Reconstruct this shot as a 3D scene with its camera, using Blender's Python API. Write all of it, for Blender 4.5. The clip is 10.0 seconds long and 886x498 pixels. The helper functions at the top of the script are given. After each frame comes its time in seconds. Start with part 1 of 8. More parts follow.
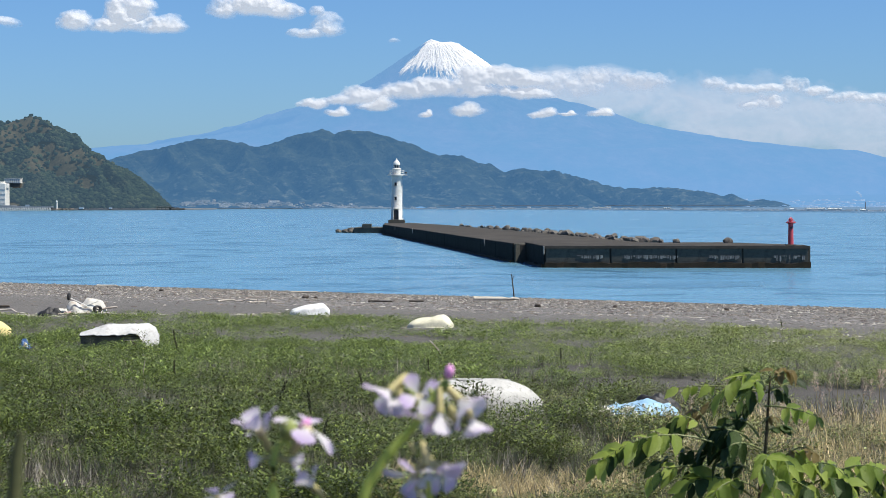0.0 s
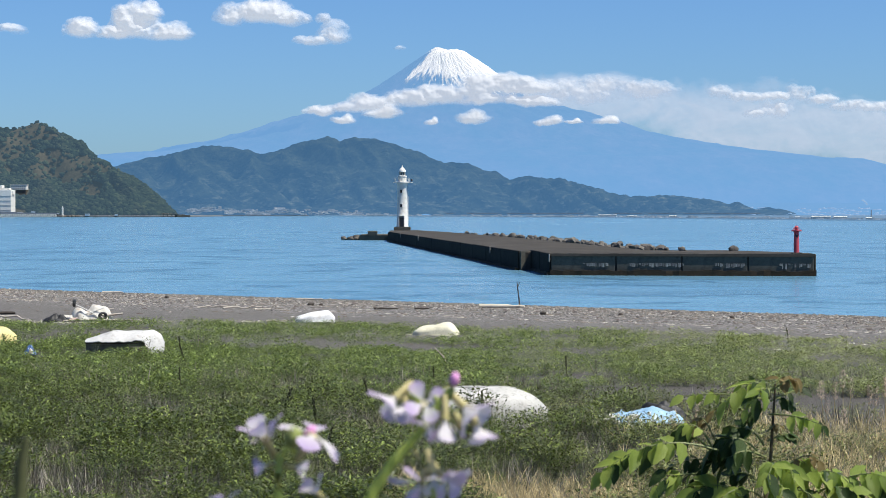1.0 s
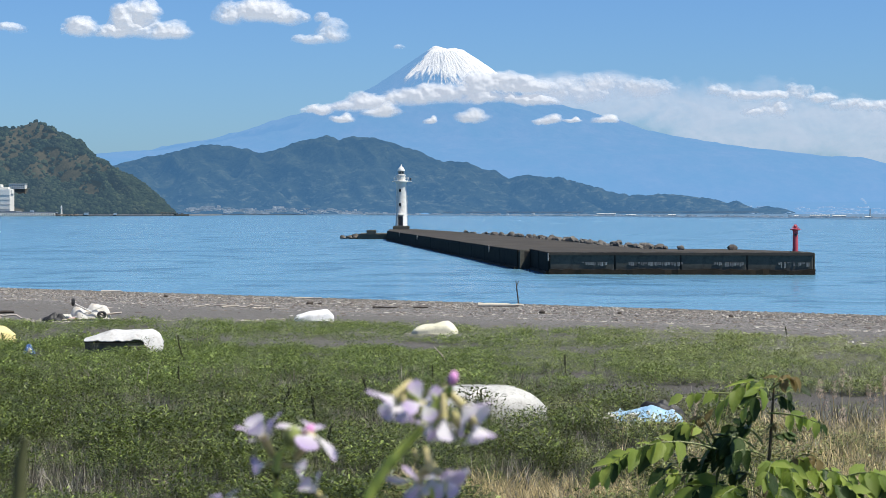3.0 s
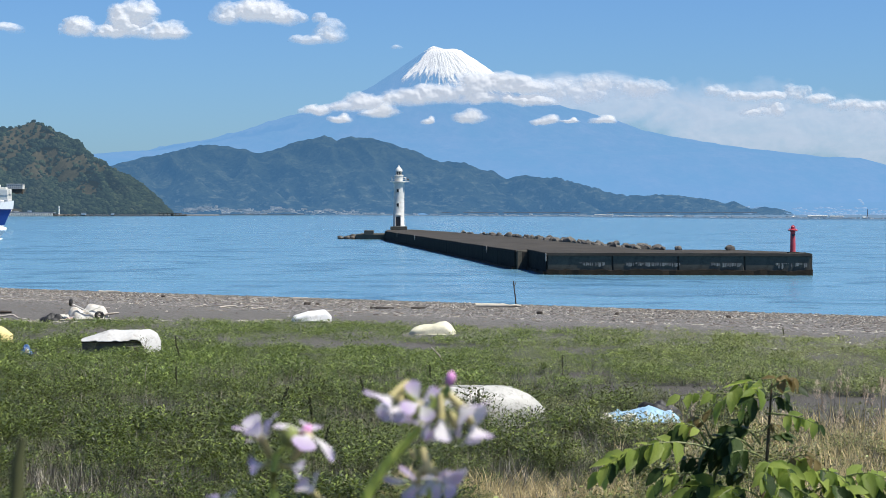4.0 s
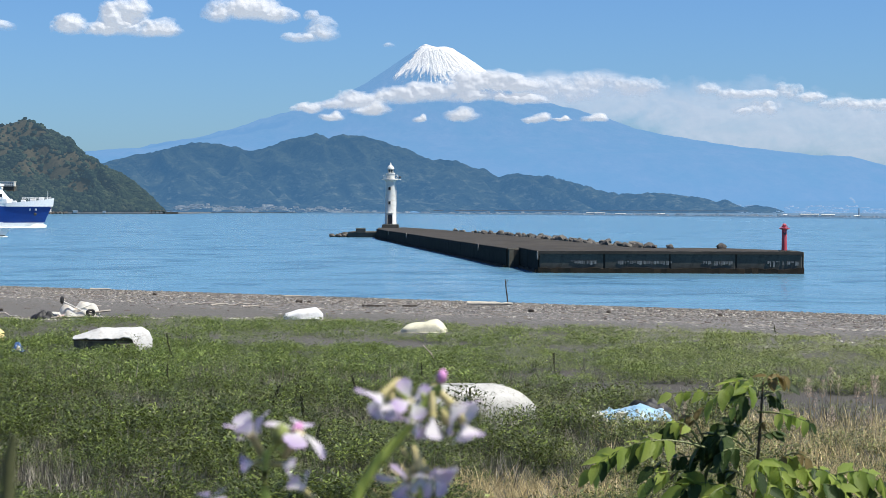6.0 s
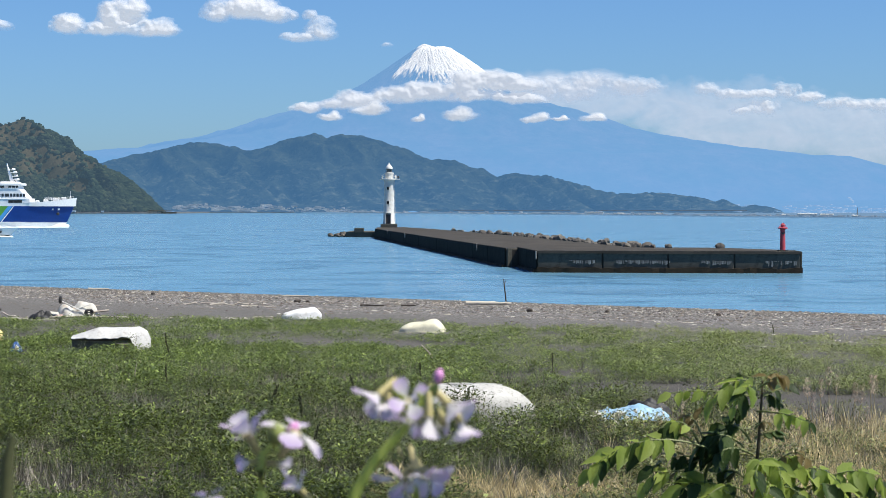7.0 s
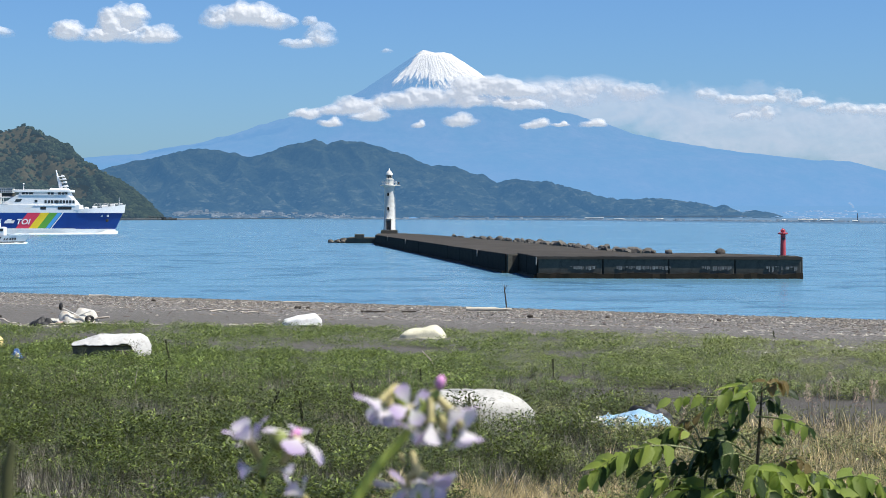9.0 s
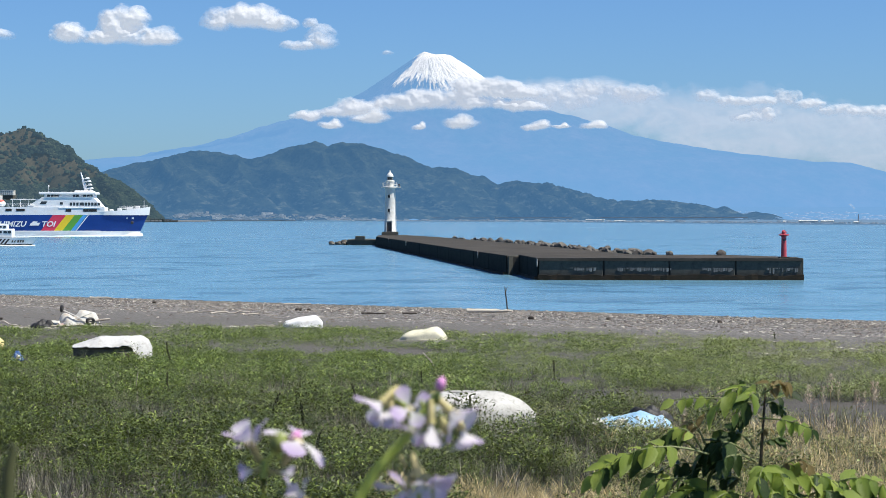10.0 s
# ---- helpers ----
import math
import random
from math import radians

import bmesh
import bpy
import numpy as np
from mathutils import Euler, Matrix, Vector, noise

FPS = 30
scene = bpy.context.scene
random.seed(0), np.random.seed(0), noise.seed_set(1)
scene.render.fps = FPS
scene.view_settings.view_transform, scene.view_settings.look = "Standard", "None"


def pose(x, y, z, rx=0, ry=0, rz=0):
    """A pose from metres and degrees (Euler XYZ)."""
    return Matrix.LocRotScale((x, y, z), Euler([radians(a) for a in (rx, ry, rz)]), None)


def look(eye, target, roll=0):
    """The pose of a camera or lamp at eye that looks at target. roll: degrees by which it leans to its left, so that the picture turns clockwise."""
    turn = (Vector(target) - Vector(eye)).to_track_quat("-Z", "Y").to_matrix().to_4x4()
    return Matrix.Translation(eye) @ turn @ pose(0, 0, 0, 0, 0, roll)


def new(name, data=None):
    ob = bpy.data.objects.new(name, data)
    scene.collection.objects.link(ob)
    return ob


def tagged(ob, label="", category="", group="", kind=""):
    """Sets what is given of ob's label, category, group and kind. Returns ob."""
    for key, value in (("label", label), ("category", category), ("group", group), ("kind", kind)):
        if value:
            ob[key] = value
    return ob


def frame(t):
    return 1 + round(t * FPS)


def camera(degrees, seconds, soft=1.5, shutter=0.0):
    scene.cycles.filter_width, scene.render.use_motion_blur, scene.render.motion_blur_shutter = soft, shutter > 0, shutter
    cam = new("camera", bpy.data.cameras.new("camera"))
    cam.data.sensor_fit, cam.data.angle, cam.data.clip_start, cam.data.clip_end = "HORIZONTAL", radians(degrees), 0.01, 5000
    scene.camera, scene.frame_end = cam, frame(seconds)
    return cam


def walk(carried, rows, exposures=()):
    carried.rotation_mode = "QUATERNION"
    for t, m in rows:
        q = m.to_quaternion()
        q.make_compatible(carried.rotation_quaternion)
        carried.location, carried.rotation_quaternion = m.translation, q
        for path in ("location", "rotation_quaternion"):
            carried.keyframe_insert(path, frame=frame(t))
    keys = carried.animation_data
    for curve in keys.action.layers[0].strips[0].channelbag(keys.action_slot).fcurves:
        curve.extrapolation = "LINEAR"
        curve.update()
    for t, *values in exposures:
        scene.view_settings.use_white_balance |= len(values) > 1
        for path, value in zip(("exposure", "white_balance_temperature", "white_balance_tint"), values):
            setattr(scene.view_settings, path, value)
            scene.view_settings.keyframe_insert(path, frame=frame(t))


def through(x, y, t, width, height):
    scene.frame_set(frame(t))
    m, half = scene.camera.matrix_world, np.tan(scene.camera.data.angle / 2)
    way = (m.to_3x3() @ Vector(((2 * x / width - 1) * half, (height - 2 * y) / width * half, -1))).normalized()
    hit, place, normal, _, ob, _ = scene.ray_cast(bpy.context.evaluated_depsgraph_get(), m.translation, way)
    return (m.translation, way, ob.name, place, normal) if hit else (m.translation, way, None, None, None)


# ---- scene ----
# A calm bay with a snow-capped mountain, seen from a grassy bank over a shingle beach.
# Water level is z = 0, the eye stands 6 m above it and looks along +y.
EYE = (0.0, 0.0, 6.0)
cam = camera(25.68, 10.0, soft=0.7)
cam.data.dof.use_dof = True
cam.data.dof.focus_distance = 40.0
cam.data.dof.aperture_fstop = 26.0


def aim(up, turn, lean):
    return pose(*EYE, up, 0, turn) @ pose(0, 0, 0, 0, 0, lean)


walk(cam, [
    (0, aim(88.701, -0.148, -0.113)),
    (0.5, aim(88.828, -0.037, -0.040)),
    (1, aim(88.919, 0.013, 0.002)),
    (1.5, aim(88.951, 0.000, 0.000)),
    (2, aim(88.936, -0.010, -0.030)),
    (2.5, aim(88.887, -0.008, -0.016)),
    (4, aim(88.900, -0.090, 0.020)),
    (4.5, aim(88.916, -0.178, 0.097)),
    (5, aim(88.908, -0.267, 0.103)),
    (5.5, aim(88.861, -0.310, 0.100)),
    (7, aim(88.831, -0.380, 0.078)),
    (7.5, aim(88.865, -0.407, 0.081)),
    (8, aim(88.908, -0.411, 0.044)),
    (8.5, aim(88.951, -0.393, 0.007)),
    (9, aim(89.008, -0.369, -0.021)),
    (9.5, aim(89.045, -0.354, -0.030)),
    (10, aim(89.060, -0.347, -0.079)),
])

# ---- light ----
SUN_AZ, SUN_EL = 109.0, 60.0          # degrees clockwise from +y, and above the horizon
world = bpy.data.worlds.new("sky")
scene.world = world
world.use_nodes = True
wn = world.node_tree.nodes
wl = world.node_tree.links
sky = wn.new("ShaderNodeTexSky")
sky.sky_type = "NISHITA"
sky.sun_disc = False
sky.sun_elevation = radians(SUN_EL)
sky.sun_rotation = radians(SUN_AZ)
sky.altitude = 500.0
sky.air_density = 1.0
sky.dust_density = 0.9
sky.ozone_density = 2.5
clear = wn.new("ShaderNodeMix")        # clear spring air, bluer than the model's haze
clear.data_type, clear.blend_type = "RGBA", "MULTIPLY"
clear.inputs[0].default_value = 1.0
clear.inputs[7].default_value = (0.58, 0.875, 1.28, 1)
wl.new(sky.outputs[0], clear.inputs[6])
wl.new(clear.outputs[2], wn["Background"].inputs["Color"])
wn["Background"].inputs["Strength"].default_value = 0.067
sun_data = bpy.data.lights.new("sun", "SUN")
sun_data.energy, sun_data.angle, sun_data.color = 5.0, radians(0.53), (1.0, 0.955, 0.86)
sun = new("sun", sun_data)
_az, _el = radians(SUN_AZ), radians(SUN_EL)
SUN_DIR = Vector((math.sin(_az) * math.cos(_el), math.cos(_az) * math.cos(_el), math.sin(_el)))
sun.matrix_world = look(SUN_DIR * 100, (0, 0, 0))
scene.view_settings.exposure = 0.56


# ---- materials ----
class Nodes:
    """A small hand for wiring node materials."""

    def __init__(self, name):
        self.mat = bpy.data.materials.new(name)
        self.mat.use_nodes = True
        self.tree = self.mat.node_tree
        self.bsdf = self.tree.nodes["Principled BSDF"]
        self.out = self.tree.nodes["Material Output"]

    def add(self, kind, **values):
        n = self.tree.nodes.new("ShaderNode" + kind)
        for k, v in values.items():
            if k == "op":
                n.operation = v
            elif k == "blend":
                n.blend_type = v
            elif k == "data":
                n.data_type = v
            elif k == "grad":
                n.gradient_type = v
            elif k == "feature":
                n.feature = v
        return n

    def link(self, a, b):
        self.tree.links.new(a, b)

    def feed(self, value, socket):
        if isinstance(value, bpy.types.NodeSocket):
            self.link(value, socket)
        elif isinstance(value, tuple) and len(value) == 3 and socket.type == "RGBA":
            socket.default_value = (*value, 1)
        else:
            socket.default_value = value

    def coords(self, scale=(1, 1, 1), kind="Object", turn=(0, 0, 0), shift=(0, 0, 0)):
        c = self.add("TexCoord")
        m = self.add("Mapping")
        m.inputs["Scale"].default_value = scale
        m.inputs["Rotation"].default_value = turn
        m.inputs["Location"].default_value = shift
        self.link(c.outputs[kind], m.inputs[0])
        return m.outputs[0]

    def noise(self, vec, scale, detail=4, rough=0.55, distort=0.0):
        n = self.add("TexNoise")
        self.link(vec, n.inputs["Vector"])
        n.inputs["Scale"].default_value = scale
        n.inputs["Detail"].default_value = detail
        n.inputs["Roughness"].default_value = rough
        n.inputs["Distortion"].default_value = distort
        return n.outputs["Fac"]

    def ramp(self, fac, *stops):
        r = self.add("ValToRGB")
        self.link(fac, r.inputs[0])
        e = r.color_ramp.elements
        while len(e) < len(stops):
            e.new(0.5)
        for el, (p, c) in zip(e, stops):
            el.position = p
            el.color = (*c, 1) if isinstance(c, tuple) else (c, c, c, 1)
        return r.outputs["Color"]

    def mix(self, fac, a, b, blend="MIX"):
        m = self.add("Mix", data="RGBA", blend=blend)
        self.feed(fac, m.inputs[0])
        self.feed(a, m.inputs[6])
        self.feed(b, m.inputs[7])
        return m.outputs[2]

    def math(self, op, a, b=0.0, c=0.0, clamp=False):
        m = self.add("Math", op=op)
        m.use_clamp = clamp
        for v, s in zip((a, b, c), m.inputs):
            self.feed(v, s)
        return m.outputs[0]

    def split(self, vec):
        s = self.add("SeparateXYZ")
        self.link(vec, s.inputs[0])
        return s.outputs

    def join(self, x, y, z):
        s = self.add("CombineXYZ")
        for v, k in zip((x, y, z), s.inputs):
            self.feed(v, k)
        return s.outputs[0]

    def bump(self, height, strength=0.3, distance=0.02, normal=None):
        b = self.add("Bump")
        self.link(height, b.inputs["Height"])
        b.inputs["Strength"].default_value = strength
        b.inputs["Distance"].default_value = distance
        if normal:
            self.link(normal, b.inputs["Normal"])
        self.link(b.outputs[0], self.bsdf.inputs["Normal"])
        return b.outputs[0]

    def set(self, **inputs):
        for k, v in inputs.items():
            self.feed(v, self.bsdf.inputs[{"color": "Base Color", "rough": "Roughness", "metal": "Metallic", "alpha": "Alpha",
                                           "spec": "Specular IOR Level", "ior": "IOR", "trans": "Transmission Weight",
                                           "emit": "Emission Color", "power": "Emission Strength"}[k]])
        return self


def surface(name, c1, c2, stain=None, scale=1.0, fine=25.0, rough=0.75, bump=0.3, depth=0.01, metal=0.0, spread=0.0, island=False, stretch=(1, 1, 1), spec=0.4):
    """Two tones of colour at a coarse and a fine scale, a stain, roughness and relief."""
    n = Nodes(name)
    v = n.coords(stretch)
    a, b = n.noise(v, scale, 5), n.noise(v, fine, 6, 0.65)
    col = n.mix(n.ramp(a, (0.35, 0.0), (0.65, 1.0)), c1, c2)
    col = n.mix(n.ramp(b, (0.3, 0.0), (0.7, 0.35)), col, tuple(0.45 * x for x in c1))
    if stain:
        col = n.mix(n.ramp(n.noise(v, scale * 2.3, 7, 0.7), (0.52, 0.0), (0.66, 0.8)), col, stain)
    if spread:
        if island:
            g = n.add("NewGeometry").outputs["Random Per Island"]
        else:
            g = n.add("ObjectInfo").outputs["Random"]
        hsv = n.add("HueSaturation")
        n.link(col, hsv.inputs["Color"])
        n.link(n.math("MULTIPLY_ADD", g, spread, 1 - spread / 2), hsv.inputs["Value"])
        n.link(n.math("MULTIPLY_ADD", g, 0.05 * spread, 0.5 - 0.025 * spread), hsv.inputs["Hue"])
        col = hsv.outputs[0]
    n.set(color=col, metal=metal, spec=spec, rough=n.math("MULTIPLY_ADD", b, 0.3, rough - 0.15))
    if bump:
        n.bump(b, bump, depth)
    return n.mat


def leaf_surface(name, dark, light, shine=0.45, through=0.35, spread=0.5, dry=None):
    """Leaves: the tone varies from leaf to leaf, and some light passes through."""
    n = Nodes(name)
    g = n.add("NewGeometry").outputs["Random Per Island"]
    patch = n.noise(n.coords(kind="Object"), 0.35, 3)
    col = n.ramp(g, (0.0, dark), (0.45, tuple(0.78 * a + 0.22 * b for a, b in zip(dark, light))), (0.8, tuple(0.3 * a + 0.7 * b for a, b in zip(dark, light))), (1.0, tuple(1.15 * b for b in light)))
    hsv = n.add("HueSaturation")
    n.link(col, hsv.inputs["Color"])
    # plants differ and stand in patches; clump also paints in the shade between them
    clump = n.ramp(n.noise(n.coords((1, 0.6, 0.5)), 5.0, 3, 0.6), (0.36, 0.34), (0.52, 0.95), (0.66, 1.5))
    n.link(n.math("MULTIPLY", clump, n.math("MULTIPLY_ADD", patch, spread, 1 - spread / 2)), hsv.inputs["Value"])
    if dry:
        sere = n.math("ADD", n.noise(n.coords((0.7, 1, 1)), 0.55, 5, 0.65), n.math("MULTIPLY", n.split(n.coords())[0], 0.018))
        sere = n.ramp(sere, (0.53, 0.0), (0.8, 0.5))
        n.link(n.mix(sere, col, n.mix(g, tuple(0.4 * c for c in dry), dry)), hsv.inputs["Color"])
    n.set(color=hsv.outputs[0], rough=shine, spec=0.2)
    tl = n.add("BsdfTranslucent")
    n.link(n.mix(0.5, hsv.outputs[0], tuple(min(1, 1.5 * x) for x in light)), tl.inputs[0])
    mx = n.add("MixShader")
    mx.inputs[0].default_value = through
    n.link(n.bsdf.outputs[0], mx.inputs[1])
    n.link(tl.outputs[0], mx.inputs[2])
    n.link(mx.outputs[0], n.out.inputs["Surface"])
    return n.mat


def water_surface():
    n = Nodes("sea_water")
    # ripples lie across the view, in bands of rougher and calmer water
    bands = n.noise(n.coords((0.012, 0.055, 1), turn=(0, 0, 0.06)), 1.0, 5, 0.62, 0.5)
    streaks = n.noise(n.coords((0.022, 0.06, 1), turn=(0, 0, 0.03), shift=(40, 3, 0)), 1.0, 4, 0.6, 0.3)
    chop = n.noise(n.coords((0.45, 0.34, 1), turn=(0, 0, 0.12)), 1.0, 5, 0.62, 0.4)
    strokes = n.noise(n.coords((0.12, 0.11, 1), turn=(0, 0, 0.05), shift=(5, 21, 0)), 1.0, 5, 0.62, 0.6)
    rip = n.noise(n.coords((1.5, 1.2, 1), turn=(0, 0, -0.1)), 1.0, 3, 0.6)
    swell = n.noise(n.coords((0.06, 0.11, 1), turn=(0, 0, 0.16)), 1.0, 4, 0.55, 0.5)
    h = n.math("ADD", n.math("MULTIPLY", chop, 0.22), n.math("ADD", n.math("MULTIPLY", rip, 0.06), n.math("MULTIPLY", swell, 1.15)))
    h = n.math("MULTIPLY", h, n.ramp(bands, (0.35, 0.5), (0.65, 1.0)))
    rough_water = n.math("MAXIMUM", n.ramp(streaks, (0.57, 0.0), (0.7, 0.7)), n.ramp(strokes, (0.53, 0.0), (0.62, 0.9)))
    # the long dark seam of a current, off the beach
    px, py, _ = n.split(n.coords())
    off = n.math("SUBTRACT", n.math("ADD", py, n.math("MULTIPLY_ADD", n.noise(n.coords((0.03, 0.004, 1)), 1.0, 4, 0.6), 26.0, -13.0)), 293.0)
    seam = n.math("MULTIPLY", n.ramp(n.math("MULTIPLY", n.math("ABSOLUTE", off), 0.1), (0.2, 0.9), (0.55, 0.0)), n.ramp(n.math("MULTIPLY_ADD", px, 0.01, 0.6), (0.3, 1.0), (0.5, 0.0)))
    rough_water = n.math("MAXIMUM", rough_water, seam)
    fine = n.noise(n.coords((0.16, 0.22, 1), turn=(0, 0, 0.02), shift=(11, 7, 0)), 1.0, 6, 0.6, 1.4)
    # light and dark ripples are painted into the colour, standing for uneven reflection
    col = n.mix(bands, (0.078, 0.188, 0.272), (0.145, 0.285, 0.37))
    col = n.mix(n.ramp(fine, (0.38, 0.0), (0.62, 1.0)), n.mix(0.25, col, (0.01, 0.06, 0.11)), col)
    n.set(color=n.mix(n.math("MULTIPLY", rough_water, 0.6), col, (0.016, 0.06, 0.105)), rough=n.ramp(bands, (0.3, 0.2), (0.7, 0.28)), ior=1.33)
    calm = n.math("MULTIPLY", n.ramp(fine, (0.36, 0.25), (0.6, 1.0)), n.math("MULTIPLY_ADD", rough_water, -0.75, 1.0))
    n.set(spec=n.math("MULTIPLY_ADD", calm, 0.5, 0.14))
    n.bump(n.math("MULTIPLY", h, n.math("MULTIPLY_ADD", rough_water, 0.7, 1.0)), 0.6, 0.7)
    return n.mat


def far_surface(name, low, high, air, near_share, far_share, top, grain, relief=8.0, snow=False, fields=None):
    """Distant land: its own colour mixed with a painted-in blue haze glow, thinner towards the top."""
    n = Nodes(name)
    v = n.coords()
    z = n.split(v)[2]
    a = n.noise(v, grain, 6, 0.65)
    b = n.noise(v, grain * 5, 5, 0.7)
    col = n.mix(n.ramp(a, (0.35, 0.0), (0.65, 1.0)), low, high)
    col = n.mix(n.ramp(b, (0.35, 0.0), (0.7, 0.6)), col, tuple(0.35 * c for c in low))
    if fields:
        spots = n.ramp(n.noise(n.coords((1, 1, 2.5)), grain * 1.9, 7, 0.7), (0.52, 0.0), (0.7, 0.6))
        lowland = n.ramp(n.math("DIVIDE", z, top), (0.15, 1.0), (0.75, 0.12))
        col = n.mix(n.math("MULTIPLY", spots, lowland), col, fields)
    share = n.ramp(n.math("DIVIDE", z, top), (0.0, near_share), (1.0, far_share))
    if snow:
        turned = n.coords((1, 1 / 0.33, 1))
        x, y, _ = n.split(turned)
        ang = n.math("ARCTAN2", y, x)
        rad = n.math("SQRT", n.math("ADD", n.math("MULTIPLY", x, x), n.math("MULTIPLY", y, y)))
        streak = n.noise(n.join(n.math("MULTIPLY", ang, 17.0), n.math("MULTIPLY", rad, 0.02), 0.0), 1.0, 7, 0.78, 0.25)
        edge = n.math("MULTIPLY_ADD", n.noise(n.join(n.math("MULTIPLY", ang, 1.3), 3.0, 0.0), 1.0, 2), 70.0, -35.0)
        slope = n.math("MULTIPLY", n.math("DIVIDE", x, n.math("ADD", rad, 1.0)), 22.0)
        lineh = n.math("DIVIDE", n.math("SUBTRACT", n.math("ADD", n.math("ADD", z, slope), edge), 272.0), 80.0)
        # the left flank keeps the land colour, with little snow
        left_flank = n.math("ADD", n.math("DIVIDE", x, n.math("ADD", rad, 1.0)), n.math("MULTIPLY_ADD", streak, 0.5, -0.25))
        left_flank = n.math("MULTIPLY", n.ramp(n.math("ADD", left_flank, 1.0), (0.26, 1.0), (0.42, 0.0)), n.ramp(n.math("DIVIDE", rad, 60.0), (0.2, 0.0), (0.7, 1.0)))
        lineh = n.math("MULTIPLY_ADD", left_flank, -1.0, n.math("MINIMUM", lineh, 0.98))
        fall = n.math("MULTIPLY_ADD", n.math("SUBTRACT", streak, 0.5), 2.6, lineh)
        fac = n.ramp(fall, (0.36, 0.0), (0.56, 1.0))
        col = n.mix(fac, col, (0.72, 0.69, 0.645))
        n.set(rough=0.9)
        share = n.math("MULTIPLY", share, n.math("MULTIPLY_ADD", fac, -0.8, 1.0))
        n.bump(streak, 0.4, 8.0)
    else:
        n.bump(b, 0.7, relief)
    n.set(color=col, rough=0.95, spec=0.1)
    # haze is painted in as emission of the air colour
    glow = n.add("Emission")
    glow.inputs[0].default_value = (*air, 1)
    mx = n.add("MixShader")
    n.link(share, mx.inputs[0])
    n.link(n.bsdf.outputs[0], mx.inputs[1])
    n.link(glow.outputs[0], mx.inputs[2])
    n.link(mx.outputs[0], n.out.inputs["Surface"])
    return n.mat


WATER = water_surface()
CONCRETE = surface("wet_dark_concrete", (0.07, 0.07, 0.06), (0.105, 0.103, 0.088), (0.036, 0.036, 0.03), 0.35, 6, 0.8, 0.5, 0.03, spec=0.08)
CONCRETE_TOP = surface("weathered_concrete", (0.045, 0.041, 0.035), (0.075, 0.067, 0.056), (0.035, 0.033, 0.028), 0.25, 5, 0.9, 0.5, 0.03, spec=0.1)
CONCRETE_PALE = surface("lime_streaked_concrete", (0.30, 0.29, 0.265), (0.16, 0.155, 0.14), (0.06, 0.056, 0.05), 2.5, 14, 0.8, 0.3, 0.02, spread=0.7)
# dark wet concrete, taken near-black to paint in the side walls' shade
CONCRETE_SHADED = surface("shade_blackened_concrete", (0.014, 0.0145, 0.013), (0.024, 0.024, 0.021), (0.01, 0.01, 0.009), 0.35, 6, 0.85, 0.5, 0.03, spec=0.06)
WEED = surface("brown_tide_growth", (0.032, 0.025, 0.017), (0.055, 0.04, 0.027), (0.02, 0.021, 0.014), 0.9, 9, 0.8, 0.8, 0.04, spec=0.1)
ROCK = surface("grey_brown_rock", (0.085, 0.077, 0.066), (0.15, 0.135, 0.115), (0.06, 0.054, 0.046), 0.8, 8, 0.85, 0.7, 0.05, spread=0.5)
DARK_ROCK = surface("wet_black_rock", (0.05, 0.045, 0.037), (0.1, 0.085, 0.065), None, 0.8, 8, 0.6, 0.7, 0.05, spread=0.5)
WHITE_PAINT = surface("weathered_white_paint", (0.72, 0.71, 0.66), (0.62, 0.61, 0.56), (0.5, 0.46, 0.38), 0.7, 9, 0.55, 0.08, 0.01)
RED_PAINT = surface("sun_faded_red_paint", (0.46, 0.06, 0.08), (0.54, 0.09, 0.115), (0.36, 0.06, 0.075), 2.0, 20, 0.45, 0.1, 0.005)
DARK_STEEL = surface("dark_steel", (0.05, 0.05, 0.052), (0.08, 0.08, 0.08), (0.12, 0.06, 0.03), 2, 20, 0.5, 0.2, 0.005, metal=0.4)
GLASS = Nodes("window_glass").set(color=(0.03, 0.04, 0.05), rough=0.08, spec=0.6).mat
BLACK = surface("black_hole_paint", (0.015, 0.015, 0.016), (0.025, 0.025, 0.025), None, 3, 20, 0.6, 0.1, 0.005)


# ---- mesh helpers ----
def mesh_of(name, bm, material, smooth=None):
    me = bpy.data.meshes.new(name)
    bmesh.ops.recalc_face_normals(bm, faces=bm.faces)
    bm.to_mesh(me)
    bm.free()
    for m in material if isinstance(material, (list, tuple)) else (material,):
        me.materials.append(m)
    if smooth is not None:
        me.shade_smooth()
        if smooth < 180:
            me.set_sharp_from_angle(angle=radians(smooth))
    return me


def part(name, bm, material, parent=None, label="", m=None, smooth=None):
    """ONE mesh object, under a thing or a part if parent is given."""
    me = bm if isinstance(bm, bpy.types.Mesh) else mesh_of(name, bm, material, smooth)
    ob = new(name, me)
    if parent:
        ob.parent = parent
    if m is not None:
        ob.matrix_basis = m
    if label:
        ob["label"] = label
    return ob


def thing(name, m, label, category, group="", kind=""):
    ob = new(name)
    ob.empty_display_size = 0.2
    ob.matrix_basis = m
    return tagged(ob, label, category, group, kind)


